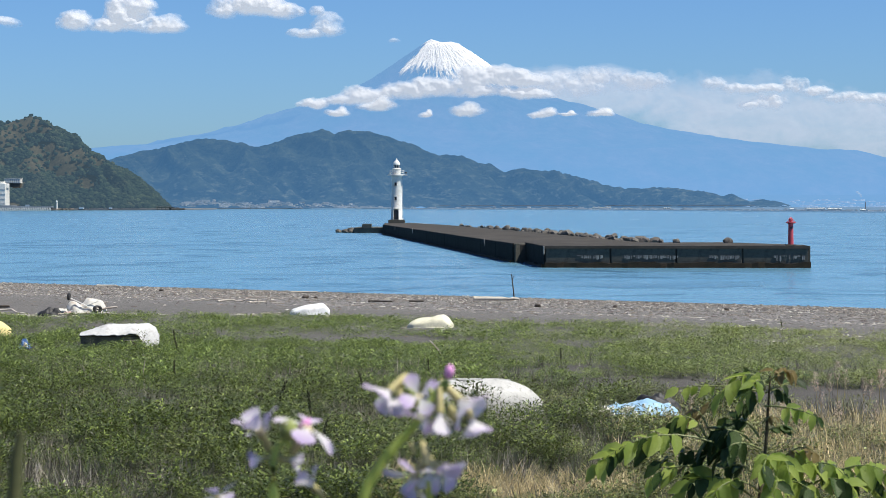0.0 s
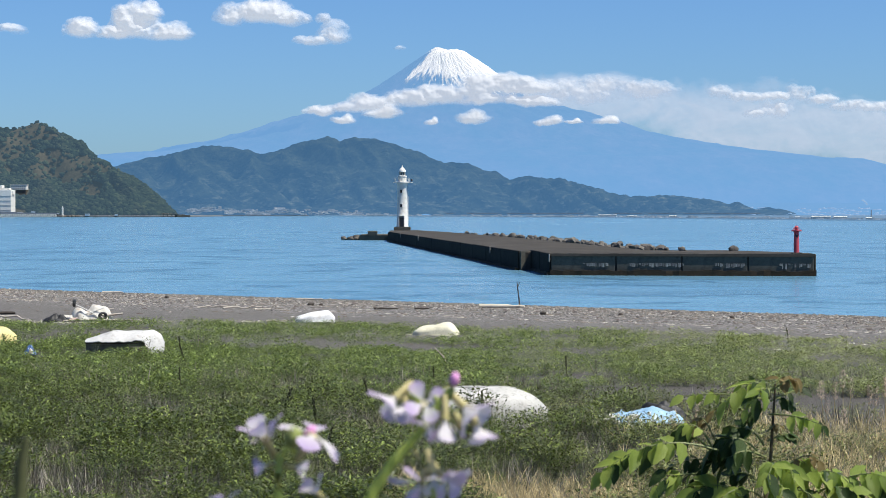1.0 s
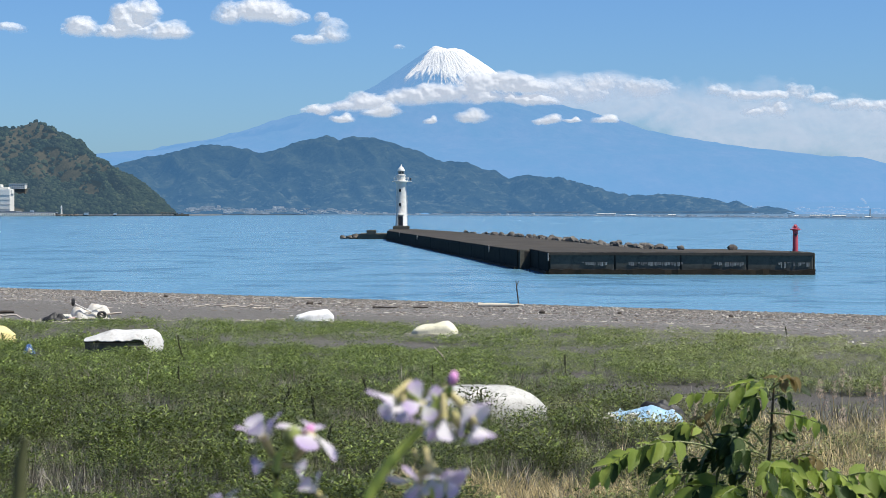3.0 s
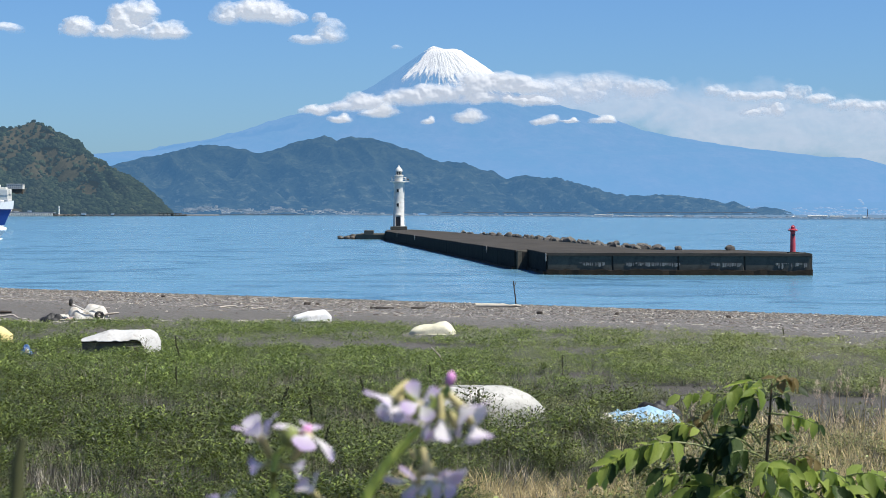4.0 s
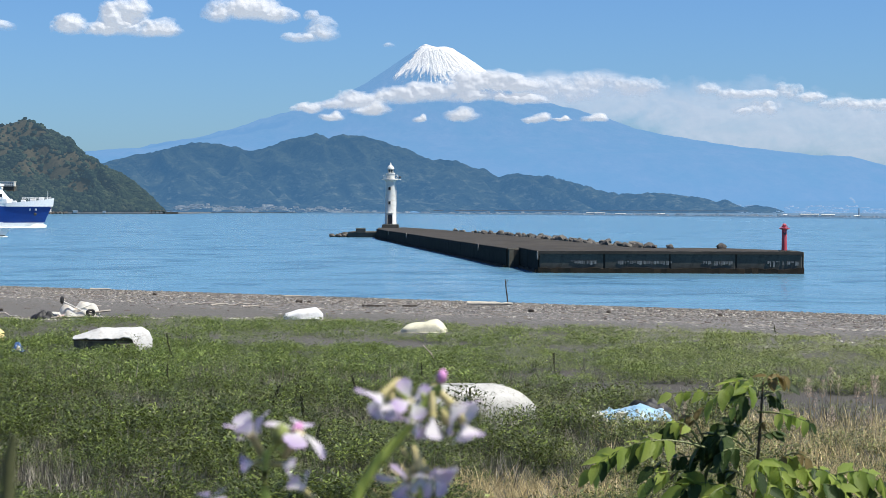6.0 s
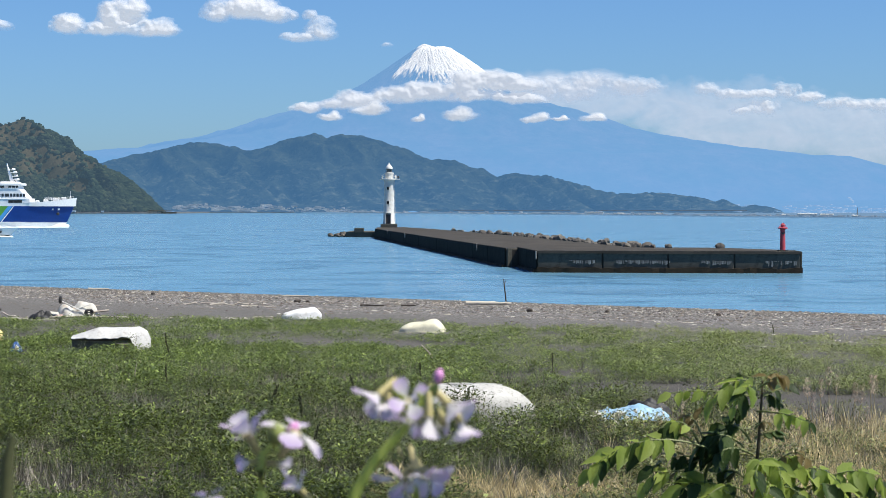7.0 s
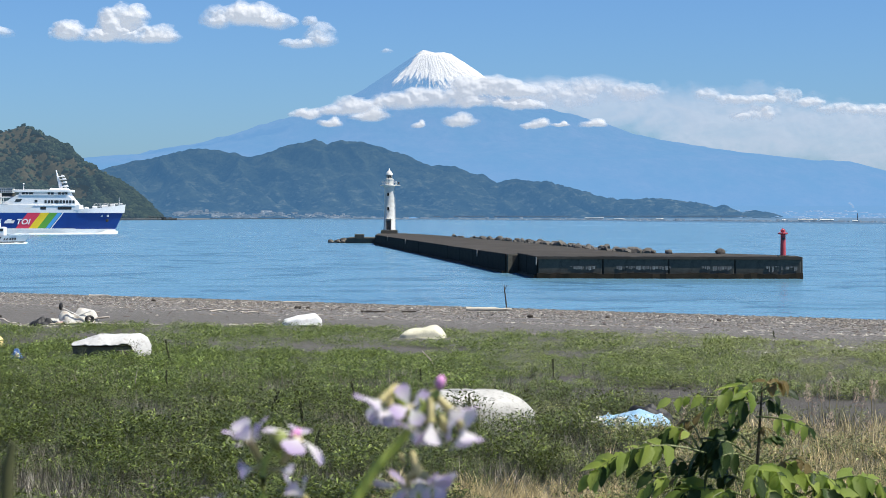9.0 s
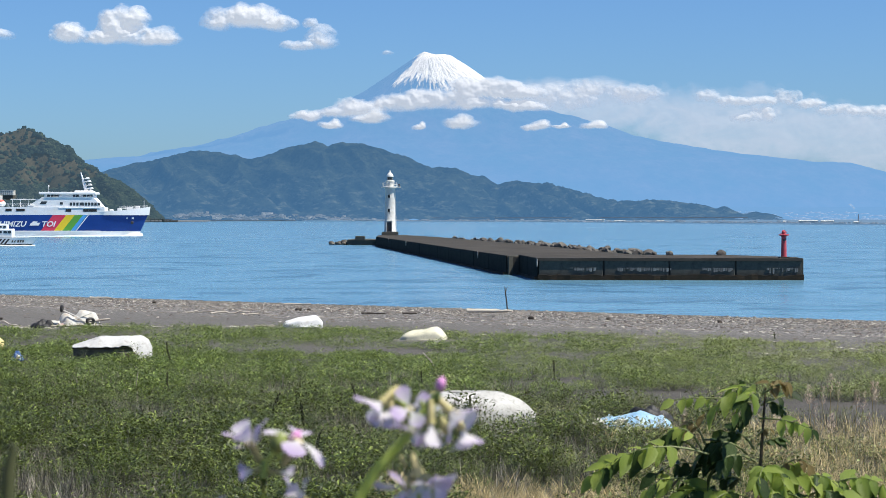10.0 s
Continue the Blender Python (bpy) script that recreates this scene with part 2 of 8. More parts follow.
def box(bm, sx, sy, sz, m=None, bevel=0.0, seg=1):
    """A box with its base at z = 0, its edges rounded by bevel."""
    r = bmesh.ops.create_cube(bm, size=1.0, matrix=Matrix.Translation((0, 0, sz / 2)) @ Matrix.Diagonal((sx, sy, sz, 1)))
    vs = r["verts"]
    if bevel:
        es = list({e for v in vs for e in v.link_edges})
        b = bmesh.ops.bevel(bm, geom=es, offset=bevel, segments=seg, affect="EDGES", profile=0.5)
        vs = list({v for f in b["faces"] for v in f.verts} | {v for v in vs if v.is_valid})
    if m is not None:
        bmesh.ops.transform(bm, matrix=m, verts=vs)
    return vs


def lathe(bm, profile, n=24, m=None):
    """A turned body from (radius, height) pairs, from the bottom up."""
    rings = []
    for r, z in profile:
        rings.append([bm.verts.new((r * math.cos(a), r * math.sin(a), z)) for a in (2 * math.pi * i / n for i in range(n))])
    for a, b in zip(rings, rings[1:]):
        for i in range(n):
            bm.faces.new((a[i], a[(i + 1) % n], b[(i + 1) % n], b[i]))
    bm.faces.new(rings[-1])
    bm.faces.new(rings[0][::-1])
    vs = [v for r in rings for v in r]
    if m is not None:
        bmesh.ops.transform(bm, matrix=m, verts=vs)
    return vs


def tube(bm, pts, radii, n=8):
    """A round bar through points, with a radius at each."""
    pts = [Vector(p) for p in pts]
    if not isinstance(radii, (list, tuple)):
        radii = [radii] * len(pts)
    rings = []
    for i, (p, r) in enumerate(zip(pts, radii)):
        d = (pts[min(i + 1, len(pts) - 1)] - pts[max(i - 1, 0)]).normalized()
        q = d.to_track_quat("Z", "Y").to_matrix()
        rings.append([bm.verts.new(p + q @ Vector((r * math.cos(2 * math.pi * k / n), r * math.sin(2 * math.pi * k / n), 0))) for k in range(n)])
    for a, b in zip(rings, rings[1:]):
        for k in range(n):
            bm.faces.new((a[k], a[(k + 1) % n], b[(k + 1) % n], b[k]))
    bm.faces.new(rings[0][::-1])
    bm.faces.new(rings[-1])


def prism(bm, outline, z0, z1, bevel=0.0):
    """A solid over a ground outline of (x, y)."""
    lo = [bm.verts.new((x, y, z0)) for x, y in outline]
    hi = [bm.verts.new((x, y, z1)) for x, y in outline]
    n = len(lo)
    for i in range(n):
        bm.faces.new((lo[i], lo[(i + 1) % n], hi[(i + 1) % n], hi[i]))
    top = bm.faces.new(hi)
    bm.faces.new(lo[::-1])
    if bevel:
        bmesh.ops.bevel(bm, geom=list(top.edges), offset=bevel, segments=1, affect="EDGES")


def rock_mesh(name, material, size, seed, flat=0.7):
    rng = random.Random(seed)
    bm = bmesh.new()
    bmesh.ops.create_icosphere(bm, subdivisions=2, radius=1.0)
    off = Vector((rng.random() * 50, rng.random() * 50, rng.random() * 50))
    for v in bm.verts:
        k = 1 + 0.45 * noise.noise(v.co * 1.1 + off) + 0.18 * noise.noise(v.co * 2.7 + off)
        v.co = Vector((v.co.x * k, v.co.y * k * 0.85, v.co.z * k * flat)) * size
        v.co.z = max(v.co.z, -0.45 * size)
    return mesh_of(name, bm, material, 34)


def grid_mesh(name, xs, ys, height, material, smooth=True):
    """A height field over xs by ys (arrays); height(X, Y) takes arrays."""
    X, Y = np.meshgrid(xs, ys)
    Z = height(X, Y)
    co = np.stack([X, Y, Z], -1).reshape(-1, 3)
    nx, ny = len(xs), len(ys)
    i = np.arange(nx * ny).reshape(ny, nx)
    f = np.stack([i[:-1, :-1], i[:-1, 1:], i[1:, 1:], i[1:, :-1]], -1).reshape(-1, 4)
    me = raw_mesh(name, co, f, material)
    if smooth:
        me.shade_smooth()
    return me


def raw_mesh(name, co, f, material):
    me = bpy.data.meshes.new(name)
    me.vertices.add(len(co))
    me.vertices.foreach_set("co", np.asarray(co, np.float32).ravel())
    f = np.asarray(f, np.int32)
    me.loops.add(f.size)
    me.loops.foreach_set("vertex_index", f.ravel())
    me.polygons.add(len(f))
    me.polygons.foreach_set("loop_start", np.arange(0, f.size, f.shape[1], dtype=np.int32))
    me.update(calc_edges=True)
    for m in material if isinstance(material, (list, tuple)) else (material,):
        me.materials.append(m)
    return me


def strew(name, shapes, pos, size, yaw, lean, material, rng):
    """Many copies of small shapes (vertices, quads) as one mesh: for what nobody could count."""
    pick = rng.integers(0, len(shapes), len(pos))
    cos, faces, base = [], [], 0
    for k, (sv, sf) in enumerate(shapes):
        sel = np.nonzero(pick == k)[0]
        if not len(sel):
            continue
        sv, sf = np.asarray(sv, float), np.asarray(sf)
        c, s = np.cos(yaw[sel]), np.sin(yaw[sel])
        cl, sl = np.cos(lean[sel]), np.sin(lean[sel])
        p = sv[None] * size[sel][:, None, None]
        x, y, z = p[..., 0], p[..., 1], p[..., 2]
        y, z = y * cl[:, None] - z * sl[:, None], y * sl[:, None] + z * cl[:, None]
        x, y = x * c[:, None] - y * s[:, None], x * s[:, None] + y * c[:, None]
        co = np.stack([x, y, z], -1) + pos[sel][:, None]
        f = sf[None] + (np.arange(len(sel)) * len(sv))[:, None, None] + base
        base += len(sel) * len(sv)
        cos.append(co.reshape(-1, 3))
        faces.append(f.reshape(-1, sf.shape[1]))
    return raw_mesh(name, np.concatenate(cos), np.concatenate(faces), material)


def wave_noise(X, Y, scale, seed=0, octaves=4):
    """Smooth value noise on arrays, about -1 to 1."""
    rng = np.random.default_rng(seed)
    table = rng.uniform(-1, 1, (64, 64))
    total, amp, norm = np.zeros_like(X, float), 1.0, 0.0
    for o in range(octaves):
        x, y = X / scale * 2 ** o + 13.7 * o, Y / scale * 2 ** o + 7.1 * o
        x0, y0 = np.floor(x).astype(int), np.floor(y).astype(int)
        fx, fy = x - x0, y - y0
        fx, fy = fx * fx * (3 - 2 * fx), fy * fy * (3 - 2 * fy)
        t = lambda i, j: table[(x0 + i) % 64, (y0 + j) % 64]
        total += amp * ((t(0, 0) * (1 - fx) + t(1, 0) * fx) * (1 - fy) + (t(0, 1) * (1 - fx) + t(1, 1) * fx) * fy)
        norm += amp
        amp *= 0.5
    return total / norm


# ---- ground, sea and distance ----
def shore_gap(x, y):
    """Metres inland from the water's edge."""
    return (128.6 - 0.68 * x - y) / 1.21


def ground_height(x, y):
    s = shore_gap(x, y)
    z = np.interp(s, [-400, -60, 0, 30, 46, 70, 86, 200], [-12, -3.5, 0, 1.05, 1.42, 1.85, 2.1, 2.3])
    bank = np.interp(y, [-400, 2.5, 5.5, 16, 24], [2.3, 2.3, 2.1, 0.55, 0.0])
    z = z + bank
    z = z + 0.10 * wave_noise(x, y, 9.0, 3, 3) * np.clip((s - 3) / 20, 0, 1) + 0.05 * wave_noise(x, y, 2.2, 4, 3) * np.clip(s / 6, 0, 1)
    return z


def gz(x, y):
    return float(ground_height(np.array([float(x)]), np.array([float(y)]))[0])


def ground_surface():
    n = Nodes("sand_and_shingle")
    v = n.coords()
    x, y, z = n.split(v)
    s = n.math("DIVIDE", n.math("SUBTRACT", n.math("MULTIPLY_ADD", x, -0.68, 128.6), y), 1.21)
    wob = n.math("MULTIPLY_ADD", n.noise(n.coords((0.12, 0.12, 0.12)), 1.0, 4), 10.0, -5.0)
    s = n.math("ADD", s, wob)
    pebble = n.add("TexVoronoi", feature="F1")
    n.link(v, pebble.inputs["Vector"])
    pebble.inputs["Scale"].default_value = 11.0
    grit = n.noise(v, 30.0, 4, 0.7)
    clump = n.noise(n.coords((0.5, 1.6, 1), turn=(0, 0, -0.6)), 1.0, 5, 0.65)
    hue = n.ramp(n.split(pebble.outputs["Color"])[0], (0.0, (0.03, 0.029, 0.028)), (0.45, (0.10, 0.092, 0.084)), (0.8, (0.19, 0.18, 0.168)), (0.95, (0.40, 0.385, 0.36)))
    stones = n.mix(n.ramp(clump, (0.4, 0.0), (0.6, 0.55)), hue, (0.125, 0.115, 0.104))
    sand = n.mix(grit, (0.085, 0.08, 0.072), (0.135, 0.125, 0.112))
    earth = n.mix(grit, (0.05, 0.046, 0.040), (0.098, 0.09, 0.08))
    col = n.mix(n.ramp(n.math("DIVIDE", s, 100.0), (0.28, 0.0), (0.36, 0.75)), stones, sand)
    inland = n.ramp(n.math("DIVIDE", s, 100.0), (0.46, 0.0), (0.6, 1.0))
    col = n.mix(inland, col, earth)
    wet = n.ramp(n.math("DIVIDE", s, 100.0), (-0.0, 1.0), (0.03, 0.0))
    col = n.mix(wet, col, (0.045, 0.042, 0.038))
    n.set(color=col, rough=n.math("MULTIPLY_ADD", wet, -0.5, 0.92), spec=0.3)
    n.bump(n.math("ADD", n.math("MULTIPLY", pebble.outputs["Distance"], n.math("SUBTRACT", inland, 1.0)), grit), 0.8, 0.05)
    return n.mat


def build_ground():
    xs = np.concatenate([np.linspace(-6000, -120, 14), np.linspace(-100, -44, 12), np.arange(-42, 36, 0.5), np.linspace(38, 100, 14), np.linspace(120, 6000, 14)])
    ys = np.concatenate([np.linspace(-3000, -40, 10), np.arange(-30, 2, 1.5), np.arange(2, 150, 0.5), np.linspace(155, 500, 20), np.linspace(600, 6000, 12)])
    ob = new("ground", grid_mesh("ground", xs, ys, ground_height, ground_surface()))
    tagged(ob, "grey sand and shingle beach rising to a grassy bank", "ground", kind="structure")


def build_sea():
    xs = np.concatenate([np.linspace(-7000, -300, 10), np.linspace(-250, 250, 60), np.linspace(300, 7000, 10)])
    ys = np.concatenate([np.linspace(60, 700, 120), np.linspace(760, 7000, 16)])

    def swell(X, Y):
        return 0.05 * wave_noise(X, Y * 2.0, 22.0, 9, 2) * np.clip((700 - Y) / 200, 0, 1)
    ob = new("sea", grid_mesh("sea", xs, ys, swell, WATER))
    return tagged(ob, "calm blue bay with wind ripples in bands", "water", kind="structure")


def spread_profile(stations):
    a = np.array(stations, float)
    return lambda r: np.interp(r, a[:, 0], a[:, 1])


def build_mountain():
    """A volcano: its two flanks turned round the summit's axis, flattened in depth."""
    left = spread_profile([(0, 386), (10, 389), (22, 383), (57, 361), (95, 336), (128, 315), (152, 298), (178, 282), (215, 265), (300, 242), (378, 219), (443, 199), (535, 174), (640, 157), (692, 146), (770, 144), (1000, 124), (1300, 60), (1500, -10)])
    right = spread_profile([(0, 386), (22, 381), (36, 385), (55, 383), (78, 368), (126, 333), (165, 302), (210, 268), (269, 256), (354, 236), (407, 220), (485, 194), (551, 180), (668, 160), (747, 152), (838, 142), (943, 129), (963, 135), (1002, 127), (1032, 118), (1300, 60), (1500, -10)])
    n_r, n_a = 150, 360
    r = np.concatenate([np.linspace(0.5, 260, 90), np.linspace(265, 1500, n_r - 90)])
    a = np.linspace(-math.pi, math.pi, n_a, endpoint=False)
    R, A = np.meshgrid(r, a)
    k = (1 + np.cos(A)) / 2
    Z = left(R) * (1 - k) + right(R) * k
    gully = wave_noise(A * 6, R * 0.012, 0.35, 21, 4)
    Z = Z + gully * np.clip(R / 300, 0, 1) * 8.0 * np.clip(1.3 - R / 900, 0.2, 1) - 4.0 * np.clip(R / 60, 0, 1) + wave_noise(R * np.cos(A), R * np.sin(A), 60, 5, 4) * 4 * np.clip(R / 60, 0, 1)
    X, Y = R * np.cos(A), R * np.sin(A) * 0.33
    co = np.stack([X, Y, Z], -1).reshape(-1, 3)
    i = np.arange(R.size).reshape(R.shape)
    j = np.roll(i, -1, 0)
    f = np.stack([i[:, :-1], i[:, 1:], j[:, 1:], j[:, :-1]], -1).reshape(-1, 4)
    # blue haze mixed in as glow, least on the snow
    m = far_surface("volcano_with_haze_glow", (0.05, 0.08, 0.06), (0.15, 0.12, 0.10), (0.135, 0.305, 0.565), 0.86, 0.70, 400.0, 0.010, snow=True)
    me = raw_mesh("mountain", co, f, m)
    me.shade_smooth()
    ob = new("backdrop_mountain", me)
    ob.location = (-6, 4500, 0)
    tagged(ob, "snow-capped blue volcano far across the bay", "mountain", kind="structure")


def build_hills():
    """The wooded range across the bay: a chain of summits joined by saddles."""
    stations = [(-653, 62), (-560, 96), (-466, 118), (-416, 127), (-361, 120), (-329, 113), (-286, 120), (-239, 136), (-218, 140), (-208, 142), (-196, 139), (-186, 132), (-176, 138), (-160, 143), (-121, 138), (-82, 124),
                (-41, 116), (0, 98), (41, 94), (70, 82), (93, 81), (120, 65), (145, 74), (187, 66), (233, 57), (286, 45), (332, 35), (364, 30), (391, 36), (434, 36), (476, 28), (513, 17), (531, 20), (560, 12), (585, 14), (612, 9), (640, 3), (660, -3)]
    line = spread_profile(stations)

    def height(X, Y):
        t = np.clip((3500 - Y) / 330, -1, 1)
        ridge = line(X / (Y / 3500.0))
        spur = wave_noise(X + 0.35 * Y, Y * 0.22, 85, 31, 4)
        fold = 1 - np.abs(wave_noise(X + 0.5 * Y, Y * 0.3, 70, 37, 3)) * 2.6
        body = np.where(t > 0, (1 - t) ** 1.05, (1 + t))
        z = ridge * body + (spur * 26 + fold * 30 - 14) * np.clip(ridge / 60, 0, 1) * np.clip(t * 4, 0, 1) * np.clip((1 - t) * 3, 0.2, 1)
        return z + (wave_noise(X, Y, 14, 33, 3) * 3.4 + wave_noise(X, Y * 0.2, 46, 36, 2) * 4.0) * np.clip(ridge / 30, 0, 1) - np.where(t >= 0.999, 3, 0)
    # the range's haze is a painted glow, stronger at its foot
    m = far_surface("wooded_range_with_haze_glow", (0.008, 0.015, 0.010), (0.075, 0.09, 0.05), (0.055, 0.146, 0.285), 0.70, 0.60, 140.0, 0.024, 11.0, fields=(0.36, 0.38, 0.26))
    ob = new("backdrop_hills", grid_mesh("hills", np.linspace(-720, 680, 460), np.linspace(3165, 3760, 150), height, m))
    tagged(ob, "dark green wooded range across the bay", "hills", kind="structure")
    return height


HEAD = 1.8                             # the headland's scale; its ridge stands 2.7 km off


def headland_height(X, Y):
    X, Y = X / HEAD, Y / HEAD
    line = spread_profile([(-520, 30), (-440, 62), (-400, 74), (-372, 67), (-344, 67), (-333, 66), (-313, 72), (-300, 67), (-288, 59), (-270, 46), (-257, 38.5), (-236, 26), (-230, 22), (-216, 10), (-212, 5), (-206, 0), (-196, -3)])
    t = (1500 - Y) / 110.0
    xr = X / (Y / 1500.0)
    ridge = line(xr)
    body = np.where(t > 0, np.clip(1 - t, 0, 1) ** 0.9, np.clip(1 + t * 0.6, 0, 1))
    spur = wave_noise(X + 0.4 * Y, Y * 0.5, 50, 41, 3)
    fold = 1 - np.abs(wave_noise(X + 0.5 * Y, Y * 0.4, 36, 47, 2)) * 2
    z = ridge * body + (spur * 22 + fold * 15 - 6) * np.clip(t * 4, 0, 1) * np.clip(ridge / 40, 0, 1) * np.clip((1 - t) * 3, 0, 1)
    return np.where(t > 1, -2.0, z + 0.5) * HEAD


def clearing(x, y):
    """Brown open slopes among the trees, 0 to 1."""
    c = np.zeros_like(x)
    ragged = wave_noise(x, y * 2, 22, 58, 3)
    for cx, cz, rx, rz in ((-600, 92, 52, 20), (-508, 64, 58, 19), (-562, 116, 44, 15), (-530, 82, 26, 11), (-620, 62, 44, 11), (-462, 36, 20, 10)):
        z = headland_height(x, y)
        c = np.maximum(c, np.clip(3.6 + 1.3 * ragged - 3 * np.sqrt(((x - cx) / rx) ** 2 + ((z - cz) / rz) ** 2), 0, 1))
    return c


def build_headland():
    # brown slope colour with a faint blue glow painted in as haze
    m = far_surface("bare_slope_with_haze_glow", (0.06, 0.059, 0.04), (0.1, 0.083, 0.054), (0.07, 0.117, 0.16), 0.38, 0.38, 140.0, 0.03, 2.0)
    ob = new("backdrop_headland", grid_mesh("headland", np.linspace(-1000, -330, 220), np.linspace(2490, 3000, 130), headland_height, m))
    tagged(ob, "steep wooded headland with brown clearings", "hill", kind="structure")
    rng = np.random.default_rng(5)
    n = 27000
    x, y = rng.uniform(-670, -352, n), rng.uniform(2500, 2730, n)
    z = headland_height(x, y)
    ok = (z > 3.0) & (rng.random(n) > clearing(x, y) * 0.96)
    # no trees on the plots of the two buildings
    ok &= ~((np.abs(x + 562) < 26) & (y < 2512)) & ~((np.abs(x + 553) < 15) & (np.abs(y - 2544) < 10))
    x, y, z = x[ok], y[ok], z[ok]
    shapes = []
    for k in range(5):
        bm = bmesh.new()
        bmesh.ops.create_icosphere(bm, subdivisions=1, radius=1.0)
        off = Vector((k * 7.3, 2.0, 1.0))
        for v in bm.verts:
            q = 1 + 0.8 * noise.noise(v.co * 1.6 + off) + 0.5 * noise.noise(v.co * 4 + off)
            v.co = Vector((v.co.x * q, v.co.y * q, v.co.z * q * 0.9 + 0.35))
        bm.verts.index_update()
        shapes.append(([tuple(v.co) for v in bm.verts], [[v.index for v in f.verts] for f in bm.faces if f.calc_center_median().y < 0.25 and f.calc_center_median().z > -0.15]))
        bm.free()
    wood = Nodes("tree_crowns_with_haze_glow")
    g = wood.add("NewGeometry").outputs["Random Per Island"]
    v = wood.coords()
    col = wood.ramp(g, (0.0, (0.010, 0.018, 0.010)), (0.55, (0.027, 0.044, 0.023)), (1.0, (0.072, 0.09, 0.042)))
    stand = wood.ramp(wood.noise(v, 0.022, 4, 0.6, 0.6), (0.52, 0.0), (0.74, 0.4))
    col = wood.mix(stand, col, wood.ramp(g, (0.0, (0.05, 0.046, 0.028)), (1.0, (0.15, 0.13, 0.075))))
    fine = wood.noise(v, 0.9, 4, 0.7)
    wood.set(color=wood.mix(wood.ramp(fine, (0.35, 0.6), (0.6, 0.0)), col, (0.012, 0.022, 0.01)), rough=0.9, spec=0.1)
    wood.bump(fine, 0.9, 1.5)
    # blue-grey glow mixed into every crown, painting in the haze
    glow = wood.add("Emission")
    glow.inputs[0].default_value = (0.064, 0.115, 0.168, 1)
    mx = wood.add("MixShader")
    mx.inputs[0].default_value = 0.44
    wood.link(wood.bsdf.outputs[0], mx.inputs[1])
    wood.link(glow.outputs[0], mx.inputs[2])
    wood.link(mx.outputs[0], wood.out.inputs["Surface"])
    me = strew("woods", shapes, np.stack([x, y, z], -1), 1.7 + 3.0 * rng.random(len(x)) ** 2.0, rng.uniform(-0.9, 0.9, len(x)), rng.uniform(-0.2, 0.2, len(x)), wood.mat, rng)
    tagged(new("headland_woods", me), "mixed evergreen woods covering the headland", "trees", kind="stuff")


def cloud_surface(name="cloud_vapour", thin_glow=(0.32, 0.40, 0.52), thick=(0.48, 0.505, 0.55), ragged=1.0, stretch=(0.6, 0.6, 1), sharp=0.7, lit=0.28, clear_most=0.97, fine=0.5):
    """Vapour: the air shows through where it is thin; its brightness is mostly painted-in glow, and the sun models its
    billows.
    """
    n = Nodes(name)
    at = n.add("Attribute")
    at.attribute_name = "thickness"
    wisp = n.noise(n.coords(stretch), 0.034, 6, 0.62, 0.5)
    curl = n.noise(n.coords((0.8, 0.8, 1)), 0.11, 5, 0.6, 0.8)
    dens = n.math("MULTIPLY_ADD", n.math("SUBTRACT", wisp, 0.5), ragged, at.outputs["Fac"])
    dens = n.math("MULTIPLY_ADD", n.math("SUBTRACT", curl, 0.5), fine, dens)
    alpha = n.ramp(dens, (0.02, 0.0), (0.5 * sharp, 0.5 * clear_most), (sharp, 0.85 * clear_most), (min(1.0, 2.2 * sharp), clear_most))
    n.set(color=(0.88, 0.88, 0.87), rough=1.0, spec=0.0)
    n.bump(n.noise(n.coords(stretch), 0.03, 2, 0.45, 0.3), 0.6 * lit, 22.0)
    # glow in place of scattered sunlight: bluish where thin, whiter where thick
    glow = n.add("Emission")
    n.link(n.mix(n.ramp(dens, (0.1, 0.0), (0.8, 1.0)), thin_glow, thick), glow.inputs[0])
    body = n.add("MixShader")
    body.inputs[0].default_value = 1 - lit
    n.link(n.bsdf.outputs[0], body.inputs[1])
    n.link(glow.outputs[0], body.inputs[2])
    clear = n.add("BsdfTransparent")
    mx = n.add("MixShader")
    n.link(alpha, mx.inputs[0])
    n.link(clear.outputs[0], mx.inputs[1])
    n.link(body.outputs[0], mx.inputs[2])
    n.link(mx.outputs[0], n.out.inputs["Surface"])
    return n.mat


